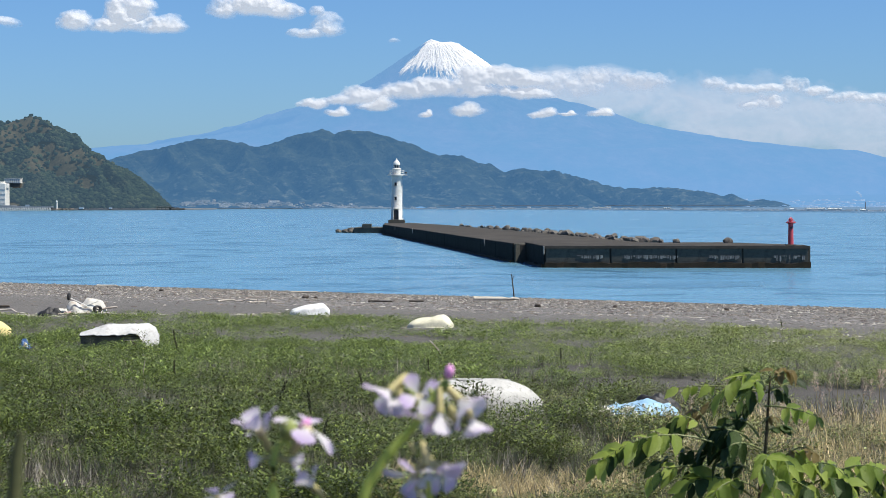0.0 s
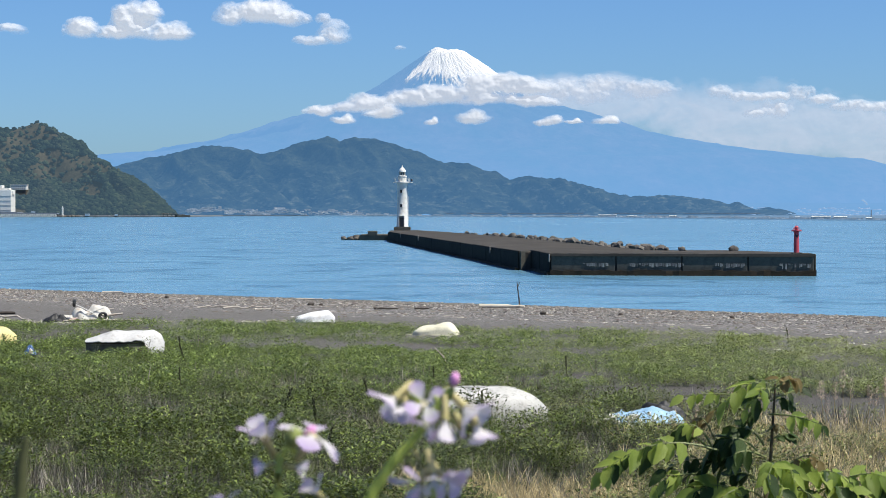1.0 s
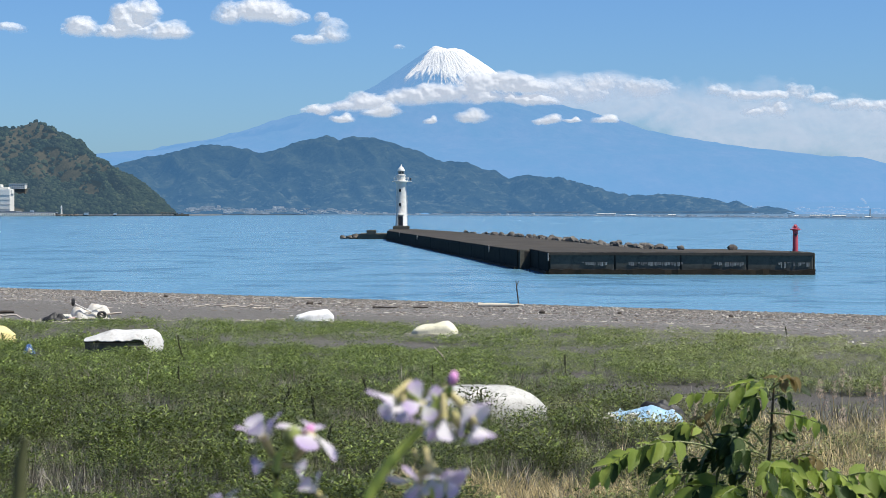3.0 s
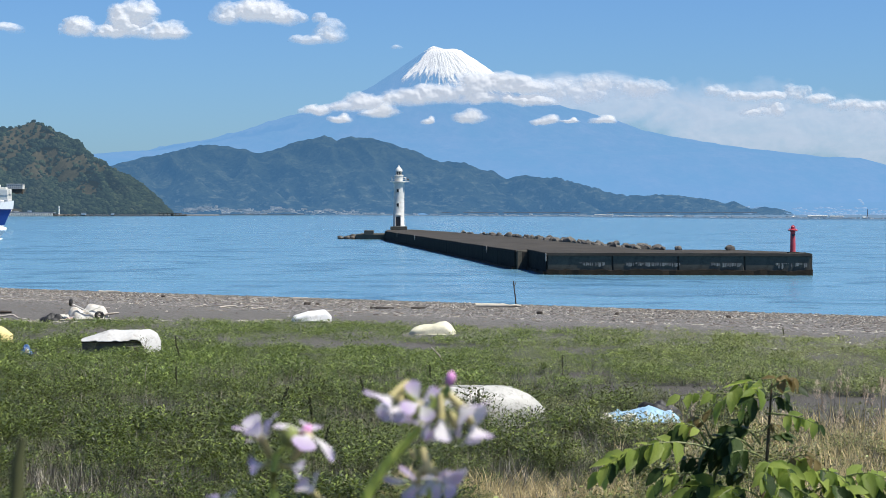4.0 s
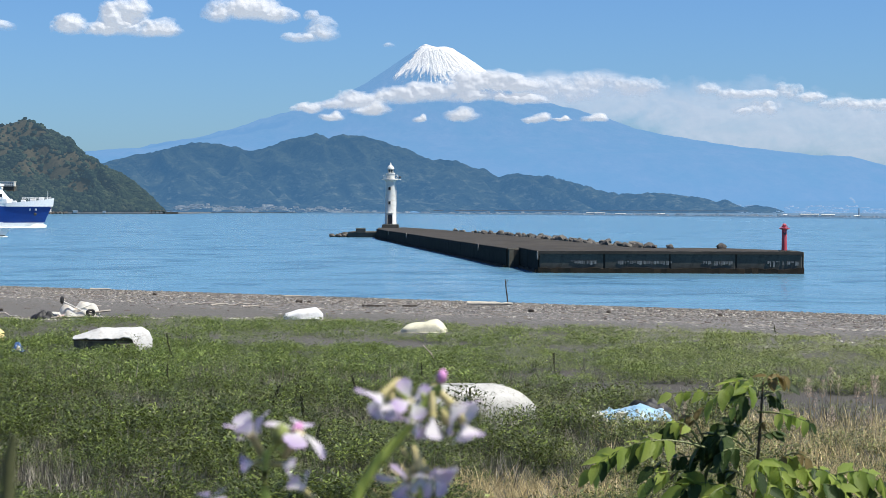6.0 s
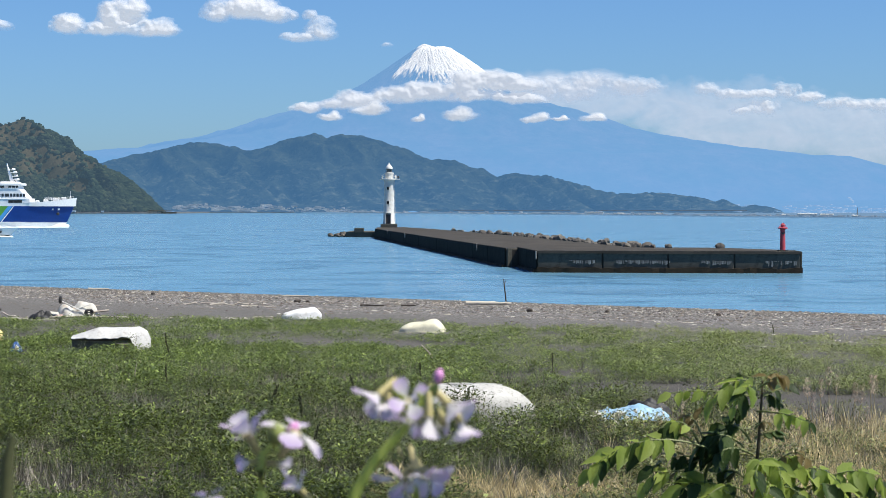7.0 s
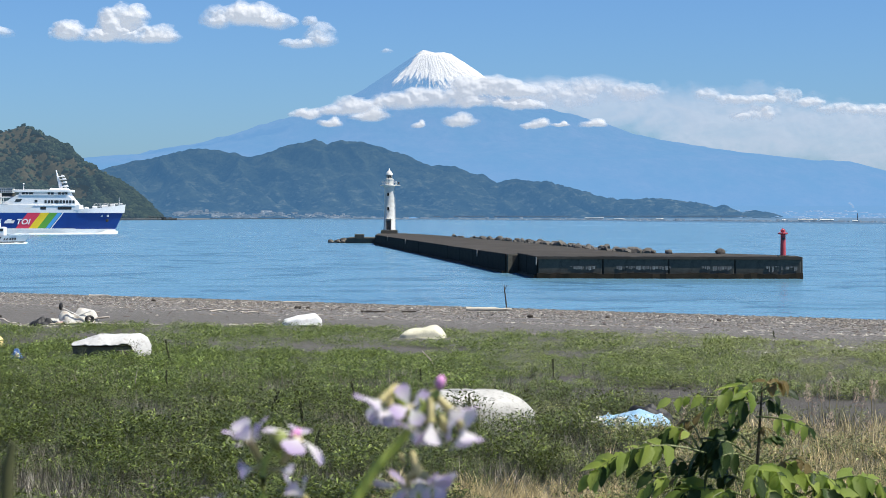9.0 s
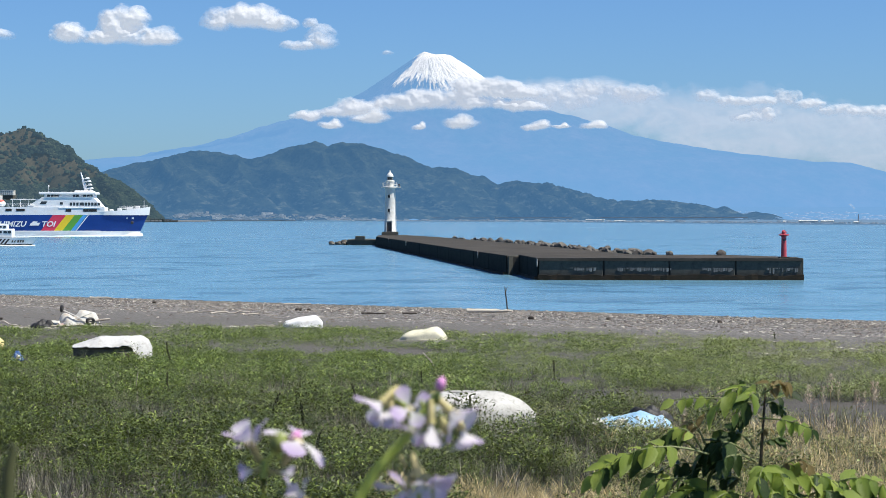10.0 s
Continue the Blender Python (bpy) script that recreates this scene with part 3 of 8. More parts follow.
def build_clouds():
    """Each cloud is a billowing front of vapour, thick in the middle and thin at its rim."""
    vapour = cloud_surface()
    # dimmer, bluer glow colours paint haze over the two banks
    hazy = cloud_surface("haze_painted_vapour", (0.33, 0.42, 0.56), (0.40, 0.455, 0.555), 1.1, (0.16, 0.3, 0.42), 0.95, 0.06, 0.94, 0.1)
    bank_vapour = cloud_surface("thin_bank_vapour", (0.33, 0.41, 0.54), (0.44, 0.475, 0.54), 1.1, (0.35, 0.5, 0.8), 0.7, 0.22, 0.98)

    def cloud(dist, puffs, label, seed, rough=0.55, flat=0.55, deep=40.0, thin=1.0, matter=None, step=1.9):
        """puffs: across, up (from the eye, per mille of the distance), half width, half height."""
        p = np.array(puffs, float) * dist / 1000
        x0, x1 = (p[:, 0] - p[:, 2]).min() * 1.0, (p[:, 0] + p[:, 2]).max()
        z0, z1 = (p[:, 1] - p[:, 3]).min(), (p[:, 1] + p[:, 3]).max()
        mx, mz = 0.12 * (x1 - x0) + 6, 0.2 * (z1 - z0) + 6
        xs, zs = np.arange(x0 - mx, x1 + mx, step), np.arange(z0 - mz, z1 + mz, step)
        X, Z = np.meshgrid(xs, zs)
        w1, w2 = wave_noise(X, Z, 34, seed, 5), wave_noise(X, Z, 34, seed + 50, 5)
        Xw, Zw = X + 9 * w1, Z + 6 * w2
        d = np.full(X.shape, -9.0)
        for a, b, rx, rz in p:
            up = (Zw - b) / rz
            up = np.where(up < 0, up / flat, up)
            e = 1 - ((Xw - a) / rx) ** 2 - up ** 2
            d = np.maximum(d, e) + 0.25 * np.clip(np.minimum(d, e), 0, 1)
        d = np.clip(d, -1.5, 1.25)
        billow = 1 - np.abs(wave_noise(X, Z, 30, seed + 9, 3)) * 2
        d = d + rough * (0.75 * wave_noise(X, Z, 38, seed + 3, 4) + 0.3 * (billow - 0.5))
        lift = np.sqrt(np.clip(d, 0, 1.6)) * deep + 4 * wave_noise(X, Z, 20, seed + 13, 3) * np.clip(d * 3, 0, 1)
        co = np.stack([X, -lift, Z], -1).reshape(-1, 3)
        i = np.arange(X.size).reshape(X.shape)
        f = np.stack([i[:-1, :-1], i[:-1, 1:], i[1:, 1:], i[1:, :-1]], -1).reshape(-1, 4)
        keep = (d.ravel()[f] > -0.45).any(1)
        used = np.unique(f[keep])
        remap = np.zeros(X.size, int)
        remap[used] = np.arange(len(used))
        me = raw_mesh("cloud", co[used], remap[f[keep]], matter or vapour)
        at = me.attributes.new("thickness", "FLOAT", "POINT")
        at.data.foreach_set("value", (np.clip(d, -1, 1).ravel()[used] * thin).astype(np.float32))
        me.shade_smooth()
        ob = new("cloud", me)
        ob.location = (0, dist, EYE[2] - 0.0027 * dist)
        tagged(ob, label, "cloud", kind="structure")
    heap, puff = "heaped white cloud in a blue sky", "small white fair-weather cloud in a blue sky"
    bank = "white cloud bank wrapped round the mountain"
    cloud(4400, [(-186, 95.5, 11, 8), (-168, 94, 14, 6), (-158, 100, 15, 12), (-151, 104, 8, 8), (-137, 94, 11, 7), (-146, 94, 16, 6)], heap, 1)
    cloud(4400, [(-109, 103, 11, 8.5), (-98, 104, 12, 9), (-87, 104, 13, 9), (-78, 101, 10, 6)], heap, 2)
    cloud(4400, [(-56, 93, 10, 9), (-66, 90, 11, 4)], puff, 3, 0.4, thin=0.7)
    cloud(4400, [(-62, 102, 5, 4)], puff, 4, 0.4, thin=0.6)
    cloud(4400, [(-221, 96, 9, 4)], puff, 5, 0.4, thin=0.6)
    cloud(4400, [(-22, 86, 4, 2)], puff, 6, 0.4, thin=0.4)
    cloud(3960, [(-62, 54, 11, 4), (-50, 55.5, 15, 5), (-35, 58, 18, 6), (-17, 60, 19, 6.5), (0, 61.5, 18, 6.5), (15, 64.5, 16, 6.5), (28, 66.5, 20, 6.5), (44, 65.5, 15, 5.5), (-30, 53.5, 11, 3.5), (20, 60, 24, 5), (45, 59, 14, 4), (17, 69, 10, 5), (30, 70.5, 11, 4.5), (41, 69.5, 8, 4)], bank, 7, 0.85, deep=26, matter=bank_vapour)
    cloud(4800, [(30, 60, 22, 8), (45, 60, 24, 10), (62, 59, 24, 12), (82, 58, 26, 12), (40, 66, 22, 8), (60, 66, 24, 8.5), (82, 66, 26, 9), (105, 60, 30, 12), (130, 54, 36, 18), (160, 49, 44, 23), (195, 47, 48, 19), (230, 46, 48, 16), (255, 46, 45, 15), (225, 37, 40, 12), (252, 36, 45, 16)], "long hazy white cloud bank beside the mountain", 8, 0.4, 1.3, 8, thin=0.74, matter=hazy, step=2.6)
    cloud(4780, [(142, 64.5, 8, 4.5), (155, 62, 13, 3.2), (170, 62, 12, 2.8), (183, 64, 8, 5), (194, 60.5, 10, 3.2)], "bright heads of a long cloud bank", 9, 0.65, 0.9, 20, 0.8)
    cloud(4780, [(170, 55, 11, 5.5), (160, 53, 8, 3)], "bright heads of a long cloud bank", 10, 0.65, 0.9, 20, 0.8)
    cloud(4780, [(215, 57, 20, 3.5), (232, 56, 12, 4)], "bright heads of a long cloud bank", 11, 0.65, 0.9, 20, 0.7)
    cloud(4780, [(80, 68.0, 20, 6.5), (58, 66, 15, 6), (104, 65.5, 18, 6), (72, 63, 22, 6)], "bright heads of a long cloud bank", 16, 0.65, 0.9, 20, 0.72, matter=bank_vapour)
    cloud(1425, [(219.4, 6.2, 0.8, 1.0), (218.5, 7.2, 1.1, 1.0), (217.3, 8.1, 1.3, 0.9), (215.8, 8.8, 1.5, 0.8)], "thin white smoke of a factory chimney", 15, 0.3, deep=1, thin=0.6, step=0.25)
    for k, (a, b, rx, rz) in enumerate(((14, 51, 12, 5.2), (54, 49.5, 9, 3.2), (-5.5, 49, 5, 2.6), (-31, 53.5, 11, 5), (-52, 50.5, 8, 3.2), (67, 49.5, 5, 2.2), (83, 49.5, 8, 3.2))):
        cloud(3930 + k, [(a, b - rz * 0.25, rx, rz * 0.8), (a + rx * 0.25, b + rz * 0.1, rx * 0.55, rz)], puff, 20 + k, 0.4, deep=14)


build_ground()
SEA = build_sea()
build_mountain()
HILLS = build_hills()
build_headland()
build_clouds()


# ---- breakwater ----
PIER_Z = 2.05
PIER_BODY = [(7.9, 202.0), (-11.3, 402.0), (-12.0, 436.0), (-6.0, 442.0), (1.0, 398.0), (12.9, 300.0), (21.5, 210.0), (26.0, 201.5)]
PIER_HEAD = [(10.3, 185.8), (34.9, 183.06), (35.5, 190.5), (30.0, 203.0), (9.2, 203.2)]


def wall_blocks(parent, a, b, z0, z1, length, thick=0.18, matter=None):
    """Cast facing blocks along a wall from a to b, each proud of the core, with open joints."""
    a, b = Vector(a), Vector(b)
    run = b - a
    n = max(1, round(run.length / length))
    step = run.length / n
    bm = bmesh.new()
    box(bm, step - 0.14, thick, z1 - z0, bevel=0.05)
    me = mesh_of("facing_block", bm, matter or CONCRETE)
    turn = math.degrees(math.atan2(run.y, run.x))
    side = Vector((run.y, -run.x)).normalized() * (thick / 2 - 0.04)
    rng = random.Random(int(a.x * 10) + 5)
    for i in range(n):
        c = a + run * ((i + 0.5) / n) + side * rng.uniform(0.85, 1.25)
        part("facing_block", me, None, parent, m=pose(c.x, c.y, z0 + rng.uniform(-0.02, 0.01), 0, 0, turn))


def slant_drip(bm, w, h, rng):
    """A thin run of lime that narrows downwards."""
    a = [(-w / 2, 0), (w / 2, rng.uniform(-0.03, 0.02)), (w * rng.uniform(0.42, 0.5), -h * 0.85), (w * rng.uniform(-0.1, 0.2), -h), (-w * rng.uniform(0.44, 0.5), -h * 0.9)]
    fr = [bm.verts.new((x, -0.01, z)) for x, z in a]
    bk = [bm.verts.new((x, 0.03, z)) for x, z in a]
    bm.faces.new(fr)
    bm.faces.new(bk[::-1])
    for i in range(5):
        bm.faces.new((fr[i], bk[i], bk[(i + 1) % 5], fr[(i + 1) % 5]))


def build_breakwater():
    pier = thing("breakwater", pose(0, 0, 0), "long dark concrete breakwater standing in calm water", "breakwater", kind="structure")
    for name, outline, top in (("pier_body", PIER_BODY, PIER_Z - 0.10), ("pier_head", PIER_HEAD, PIER_Z - 0.004)):
        bm = bmesh.new()
        prism(bm, outline, -3.0, top, 0.12)
        part(name, bm, CONCRETE_TOP, pier, "weathered concrete deck")
    wall_blocks(pier, (-11.3, 402), (7.9, 202), -1.0, PIER_Z - 0.06, 14.0, matter=CONCRETE_SHADED)
    wall_blocks(pier, (7.9, 201.9), (9.2, 202.4), -1.0, PIER_Z - 0.06, 3.0)
    wall_blocks(pier, (9.2, 203), (10.3, 185.9), -1.0, PIER_Z + 0.02, 9.0, matter=CONCRETE_SHADED)
    wall_blocks(pier, (10.25, 185.8), (34.98, 183.05), -1.0, PIER_Z + 0.02, 6.3)
    wall_blocks(pier, (34.98, 183.05), (35.6, 190.5), -1.0, PIER_Z + 0.02, 8.0)
    # coping strip, pale edge of the deck, and growth at the tide line
    for name, a, b, z, h, t, mat, label in (
            ("coping", (10.2, 185.72), (34.98, 182.97), 1.82, 0.26, 0.165, CONCRETE_TOP, "worn concrete coping"),
            ("tide_growth", (10.2, 185.6), (35.1, 182.85), -0.5, 0.98, 0.22, WEED, "brown weed and shells at the tide line"),
            ("tide_growth", (9.1, 203.0), (10.15, 185.8), -0.5, 0.75, 0.22, WEED, "brown weed and shells at the tide line"),
            ("tide_growth", (-11.5, 402.0), (7.75, 202.0), -0.5, 0.75, 0.25, WEED, "brown weed and shells at the tide line")):
        run = Vector(b) - Vector(a)
        n = max(2, int(run.length / 0.6))
        bm = bmesh.new()
        rng = random.Random(3)
        rows = []
        for i in range(n + 1):
            p = Vector(a) + run * i / n
            out = Vector((run.y, -run.x)).normalized() * (t + (rng.uniform(-0.05, 0.08) if name == "tide_growth" else 0))
            top = z + h + (rng.uniform(-0.09, 0.07) if name == "tide_growth" else rng.uniform(-0.015, 0.015))
            q = p - Vector((run.y, -run.x)).normalized() * 0.1
            rows.append([bm.verts.new(c) for c in ((q.x, q.y, z), (p.x + out.x, p.y + out.y, z), (p.x + out.x * 0.9, p.y + out.y * 0.9, top), (q.x, q.y, top))])
        for r, s in zip(rows, rows[1:]):
            for k in range(4):
                bm.faces.new((r[k], s[k], s[(k + 1) % 4], r[(k + 1) % 4]))
        bm.faces.new(rows[0])
        bm.faces.new(rows[-1][::-1])
        part(name, bm, mat, pier, label)
    # lime-bleached patches along the head, in a band over the growth
    rng = random.Random(8)
    run = Vector((25.15, -2.8))
    d = run.normalized()
    for x0, x1 in ((3.2, 5.6), (7.6, 12.6), (15.6, 18.4), (21.6, 24.5)):
        x = x0
        while x < x1:
            w = rng.uniform(0.03, 0.12) + 0.22 * rng.random() ** 3
            bm = bmesh.new()
            slant_drip(bm, w, max(0.08, 0.3 + 0.55 * noise.noise(Vector((x * 1.7, 3.0, 0))) + rng.uniform(-0.06, 0.06)), rng)
            p = Vector((10.25, 185.8)) + d * x
            out = Vector((d.y, -d.x)) * 0.185
            part("lime_streak", bm, CONCRETE_PALE, pier, "pale lime streak", pose(p.x + out.x, p.y + out.y, 1.16, 0, 0, math.degrees(math.atan2(d.y, d.x))))
            x += w * rng.uniform(0.9, 1.0) + 0.25 * rng.random() ** 6
    # bright worn edges of a few joints
    for p in ((10.18, 185.62), (5.46, 225.0), (-4.15, 325.5), (-8.0, 366.0)):
        bm = bmesh.new()
        box(bm, 0.13, 0.3, 0.8, bevel=0.04)
        part("joint_edge", bm, CONCRETE_PALE, pier, "pale worn joint", pose(p[0] - 0.08, p[1] - 0.12, 1.24))
    # the low end and its dark boulders
    bm = bmesh.new()
    prism(bm, [(-18.2, 421.0), (-11.5, 419.0), (-11.5, 438.0), (-17.6, 440.0)], -3, 1.15, 0.1)
    part("low_block", bm, CONCRETE, pier, "low dark concrete block")
    bm = bmesh.new()
    prism(bm, [(-16.4, 420.2), (-14.4, 419.9), (-14.4, 424), (-16.4, 424)], 1.0, 1.95, 0.1)
    part("bollard_block", bm, CONCRETE, pier, "dark concrete block")


def build_armour():
    """Boulders heaped along the seaward side of the breakwater."""
    rng = random.Random(11)
    pale = [rock_mesh("boulder", ROCK, 1.0, k, 0.8) for k in range(6)]
    dark = [rock_mesh("boulder", DARK_ROCK, 1.0, 20 + k, 0.7) for k in range(4)]
    line = [(1.0, 398), (12.9, 300), (21.5, 212)]

    def put(me, x, y, z, s, label):
        ob = new("boulder", me)
        ob.matrix_basis = pose(x, y, z, rng.uniform(-20, 20), rng.uniform(-20, 20), rng.uniform(0, 360)) @ Matrix.Diagonal((s, s * rng.uniform(0.8, 1.2), s * rng.uniform(0.75, 1.1), 1))
        tagged(ob, label, "boulder", "boulders of the breakwater")
    for i in range(128):
        t = rng.random() ** 0.55
        seg = 0 if t < 0.45 else 1
        u = t / 0.45 if seg == 0 else (t - 0.45) / 0.55
        a, b = line[seg], line[seg + 1]
        x, y = a[0] + (b[0] - a[0]) * u, a[1] + (b[1] - a[1]) * u
        s = rng.uniform(0.28, 0.5) + 0.25 * rng.random() ** 3
        put(rng.choice(pale), x + rng.uniform(-0.3, 2.6), y + rng.uniform(-1, 1), 1.85 + 0.25 * s + rng.uniform(-0.2, 0.15), s, "grey-brown boulder heaped on the breakwater's edge")
    for x, y, s in ((24.5, 199.5, 0.5), (29.7, 199.0, 0.55), (23.2, 202, 0.4)):
        put(pale[1], x, y, 2.05 + 0.2 * s, s, "single dark boulder on the concrete deck")
    for i in range(15):
        x = -18.0 - 3.4 * (i / 14) ** 1.3 + rng.uniform(-0.4, 0.4)
        s = rng.uniform(0.55, 1.25) * (1.15 - 0.5 * i / 14)
        put(rng.choice(dark if rng.random() < 0.75 else pale), x, 424 + rng.uniform(-3, 6), 0.35 * s, s, "wet dark boulder in the water")


def build_lighthouse():
    x, y = -9.25, 437.0
    lh = thing("lighthouse", pose(x, y, PIER_Z - 0.1), "slim white round lighthouse with a gallery and domed lantern", "lighthouse")
    bm = bmesh.new()
    box(bm, 3.7, 3.7, 0.75, bevel=0.06)
    part("plinth", bm, CONCRETE, lh, "dark square concrete plinth")
    bm = bmesh.new()
    lathe(bm, [(1.36, 0.73), (1.36, 0.95), (1.28, 1.1), (1.1, 10.0), (1.18, 10.4), (1.3, 10.62)], 32)
    part("tower", bm, WHITE_PAINT, lh, "weathered white round tower", smooth=40)
    bm = bmesh.new()
    lathe(bm, [(1.3, 10.6), (1.72, 10.66), (1.72, 10.9), (1.3, 10.95)], 32)
    part("gallery", bm, WHITE_PAINT, lh, "round white gallery slab", smooth=35)
    bm = bmesh.new()
    box(bm, 1.5, 1.1, 0.16, pose(1.65, -0.4, 10.68), bevel=0.02)
    part("platform", bm, WHITE_PAINT, lh, "side platform for lamps")
    bm = bmesh.new()
    box(bm, 0.8, 1.0, 0.14, pose(-1.6, -0.3, 10.7), bevel=0.02)
    part("platform", bm, WHITE_PAINT, lh, "short side platform")
    rail = bmesh.new()
    for r, z in ((1.66, 11.75), (1.66, 11.35)):
        tube(rail, [(r * math.cos(a), r * math.sin(a), z) for a in (2 * math.pi * i / 24 for i in range(25))], 0.035, 5)
    part("rail", rail, WHITE_PAINT, lh)
    post_bm = bmesh.new()
    tube(post_bm, [(0, 0, 0), (0, 0, 0.9)], 0.03, 6)
    post = mesh_of("rail_post", post_bm, WHITE_PAINT)
    for i in range(12):
        a = 2 * math.pi * i / 12
        part("rail_post", post, None, lh, m=pose(1.66 * math.cos(a), 1.66 * math.sin(a), 10.88))
    bm = bmesh.new()
    lathe(bm, [(0.95, 10.93), (0.95, 12.0), (1.05, 12.04), (1.05, 12.2), (0.8, 12.3)], 24)
    part("lantern_base", bm, WHITE_PAINT, lh, smooth=35)
    bm = bmesh.new()
    lathe(bm, [(0.62, 12.28), (0.62, 13.1)], 16)
    lan = part("lantern", bm, GLASS, lh, "glazed lantern", smooth=35)
    for i in range(8):
        a = 2 * math.pi * i / 8
        bm = bmesh.new()
        box(bm, 0.07, 0.07, 0.84, pose(0.64 * math.cos(a), 0.64 * math.sin(a), 12.28))
        part("glazing_bar", bm, WHITE_PAINT, lan)
    bm = bmesh.new()
    lathe(bm, [(0.82, 13.08), (0.82, 13.2), (0.76, 13.45), (0.55, 13.8), (0.3, 14.05), (0.14, 14.2), (0.14, 14.42), (0.04, 14.62)], 24)
    part("dome", bm, WHITE_PAINT, lh, "white domed roof with a ball finial", smooth=50)
    for z, a in ((8.4, -100), (5.2, -100)):
        bm = bmesh.new()
        box(bm, 0.5, 0.25, 0.7, bevel=0.03)
        r = 1.34 - (z - 1.1) * 0.024
        w = part("window", bm, BLACK, lh, "small dark window", pose(r * math.cos(radians(a)), r * math.sin(radians(a)), z, 0, 0, a + 90))
        bm = bmesh.new()
        for dx, dz, sx, sz in ((-0.3, 0, 0.1, 0.8), (0.3, 0, 0.1, 0.8), (0, 0.72, 0.7, 0.1)):
            box(bm, sx, 0.3, sz, pose(dx, 0, dz))
        part("frame", bm, WHITE_PAINT, w)
    bm = bmesh.new()
    box(bm, 0.95, 0.3, 2.1, bevel=0.02)
    part("door", bm, DARK_STEEL, lh, "grey steel door", pose(1.3 * math.cos(radians(-96)), 1.3 * math.sin(radians(-96)), 0.8, 0, 0, -6))
    bm = bmesh.new()
    for dx in (-0.6, 0.6):
        box(bm, 0.14, 0.5, 2.4, pose(dx, 0, 0), bevel=0.02)
    box(bm, 1.34, 0.55, 0.14, pose(0, 0, 2.4), bevel=0.02)
    part("door_frame", bm, WHITE_PAINT, lh, m=pose(1.33 * math.cos(radians(-96)), 1.33 * math.sin(radians(-96)), 0.78, 0, 0, -6))
    bm = bmesh.new()
    for dx in (-0.2, 0.2):
        tube(bm, [(1.42, dx, 0.8), (1.22, dx, 10.7)], 0.03, 5)
    for i in range(24):
        tube(bm, [(1.41 - 0.008 * i, -0.2, 1.2 + 0.4 * i), (1.41 - 0.008 * i, 0.2, 1.2 + 0.4 * i)], 0.02, 4)
    part("ladder", bm, WHITE_PAINT, lh, "white steel ladder")
    bm = bmesh.new()
    tube(bm, [(2.1, -0.6, 10.8), (2.1, -0.6, 11.2)], 0.05, 6)
    lathe(bm, [(0.05, 0), (0.22, 0.05), (0.22, 0.35), (0.05, 0.4)], 10, pose(2.1, -0.6, 11.1))
    part("side_lamp", bm, DARK_STEEL, lh, "small auxiliary lamp")


def build_beacon():
    b = thing("harbour_beacon", pose(33.82, 186.2, PIER_Z), "slim red harbour beacon standing on the breakwater", "beacon")
    bm = bmesh.new()
    lathe(bm, [(0.36, 0), (0.36, 0.06), (0.27, 0.08), (0.235, 2.05), (0.3, 2.12)], 20)
    part("column", bm, RED_PAINT, b, "sun-faded red steel column", smooth=35)
    bm = bmesh.new()
    lathe(bm, [(0.3, 2.1), (0.5, 2.16), (0.5, 2.24), (0.28, 2.28)], 20)
    part("collar", bm, RED_PAINT, b, smooth=35)
    bm = bmesh.new()
    lathe(bm, [(0.17, 2.27), (0.19, 2.52), (0.14, 2.6), (0.04, 2.66)], 14)
    part("lamp", bm, RED_PAINT, b, "red lamp housing", smooth=35)
    for i in range(4):
        bm = bmesh.new()
        a = math.pi / 2 * i + 0.4
        tube(bm, [(0.44 * math.cos(a), 0.44 * math.sin(a), 2.22), (0.3 * math.cos(a), 0.3 * math.sin(a), 2.45), (0.06 * math.cos(a), 0.06 * math.sin(a), 2.68)], 0.02, 5)
        part("guard_bar", bm, RED_PAINT, b)
    bm = bmesh.new()
    box(bm, 0.3, 0.06, 0.34, bevel=0.015)
    part("solar_panel", bm, DARK_STEEL, b, "small dark solar panel", pose(0.0, -0.26, 1.62, -20))
    bm = bmesh.new()
    box(bm, 0.95, 0.95, 0.16, bevel=0.03)
    part("foot", bm, CONCRETE_TOP, b, "low concrete foot", pose(0, 0, -0.06))


build_breakwater()
build_armour()
build_lighthouse()
build_beacon()


# ---- ships ----
SHIP_BLUE = surface("ship_blue_paint", (0.007, 0.045, 0.24), (0.009, 0.055, 0.27), None, 0.2, 3, 0.35, 0.05, 0.01)
SHIP_WHITE = surface("ship_white_paint", (0.86, 0.865, 0.86), (0.82, 0.825, 0.82), (0.74, 0.71, 0.66), 0.15, 3, 0.4, 0.05, 0.01)
SHIP_DECK = surface("ship_grey_deck", (0.3, 0.31, 0.3), (0.38, 0.38, 0.37), None, 0.3, 4, 0.7, 0.1, 0.01)
STRIPE_RED = surface("stripe_red", (0.72, 0.045, 0.10), (0.66, 0.05, 0.1), None, 0.3, 4, 0.4, 0.0)
STRIPE_YELLOW = surface("stripe_yellow", (0.85, 0.62, 0.03), (0.8, 0.58, 0.03), None, 0.3, 4, 0.4, 0.0)
STRIPE_GREEN = surface("stripe_green", (0.12, 0.38, 0.05), (0.11, 0.34, 0.05), None, 0.3, 4, 0.4, 0.0)
STRIPE_SKY = surface("stripe_light_blue", (0.08, 0.36, 0.72), (0.08, 0.33, 0.68), None, 0.3, 4, 0.4, 0.0)
ORANGE = surface("orange_red_plastic", (0.6, 0.08, 0.05), (0.52, 0.07, 0.05), None, 0.5, 5, 0.5, 0.05)
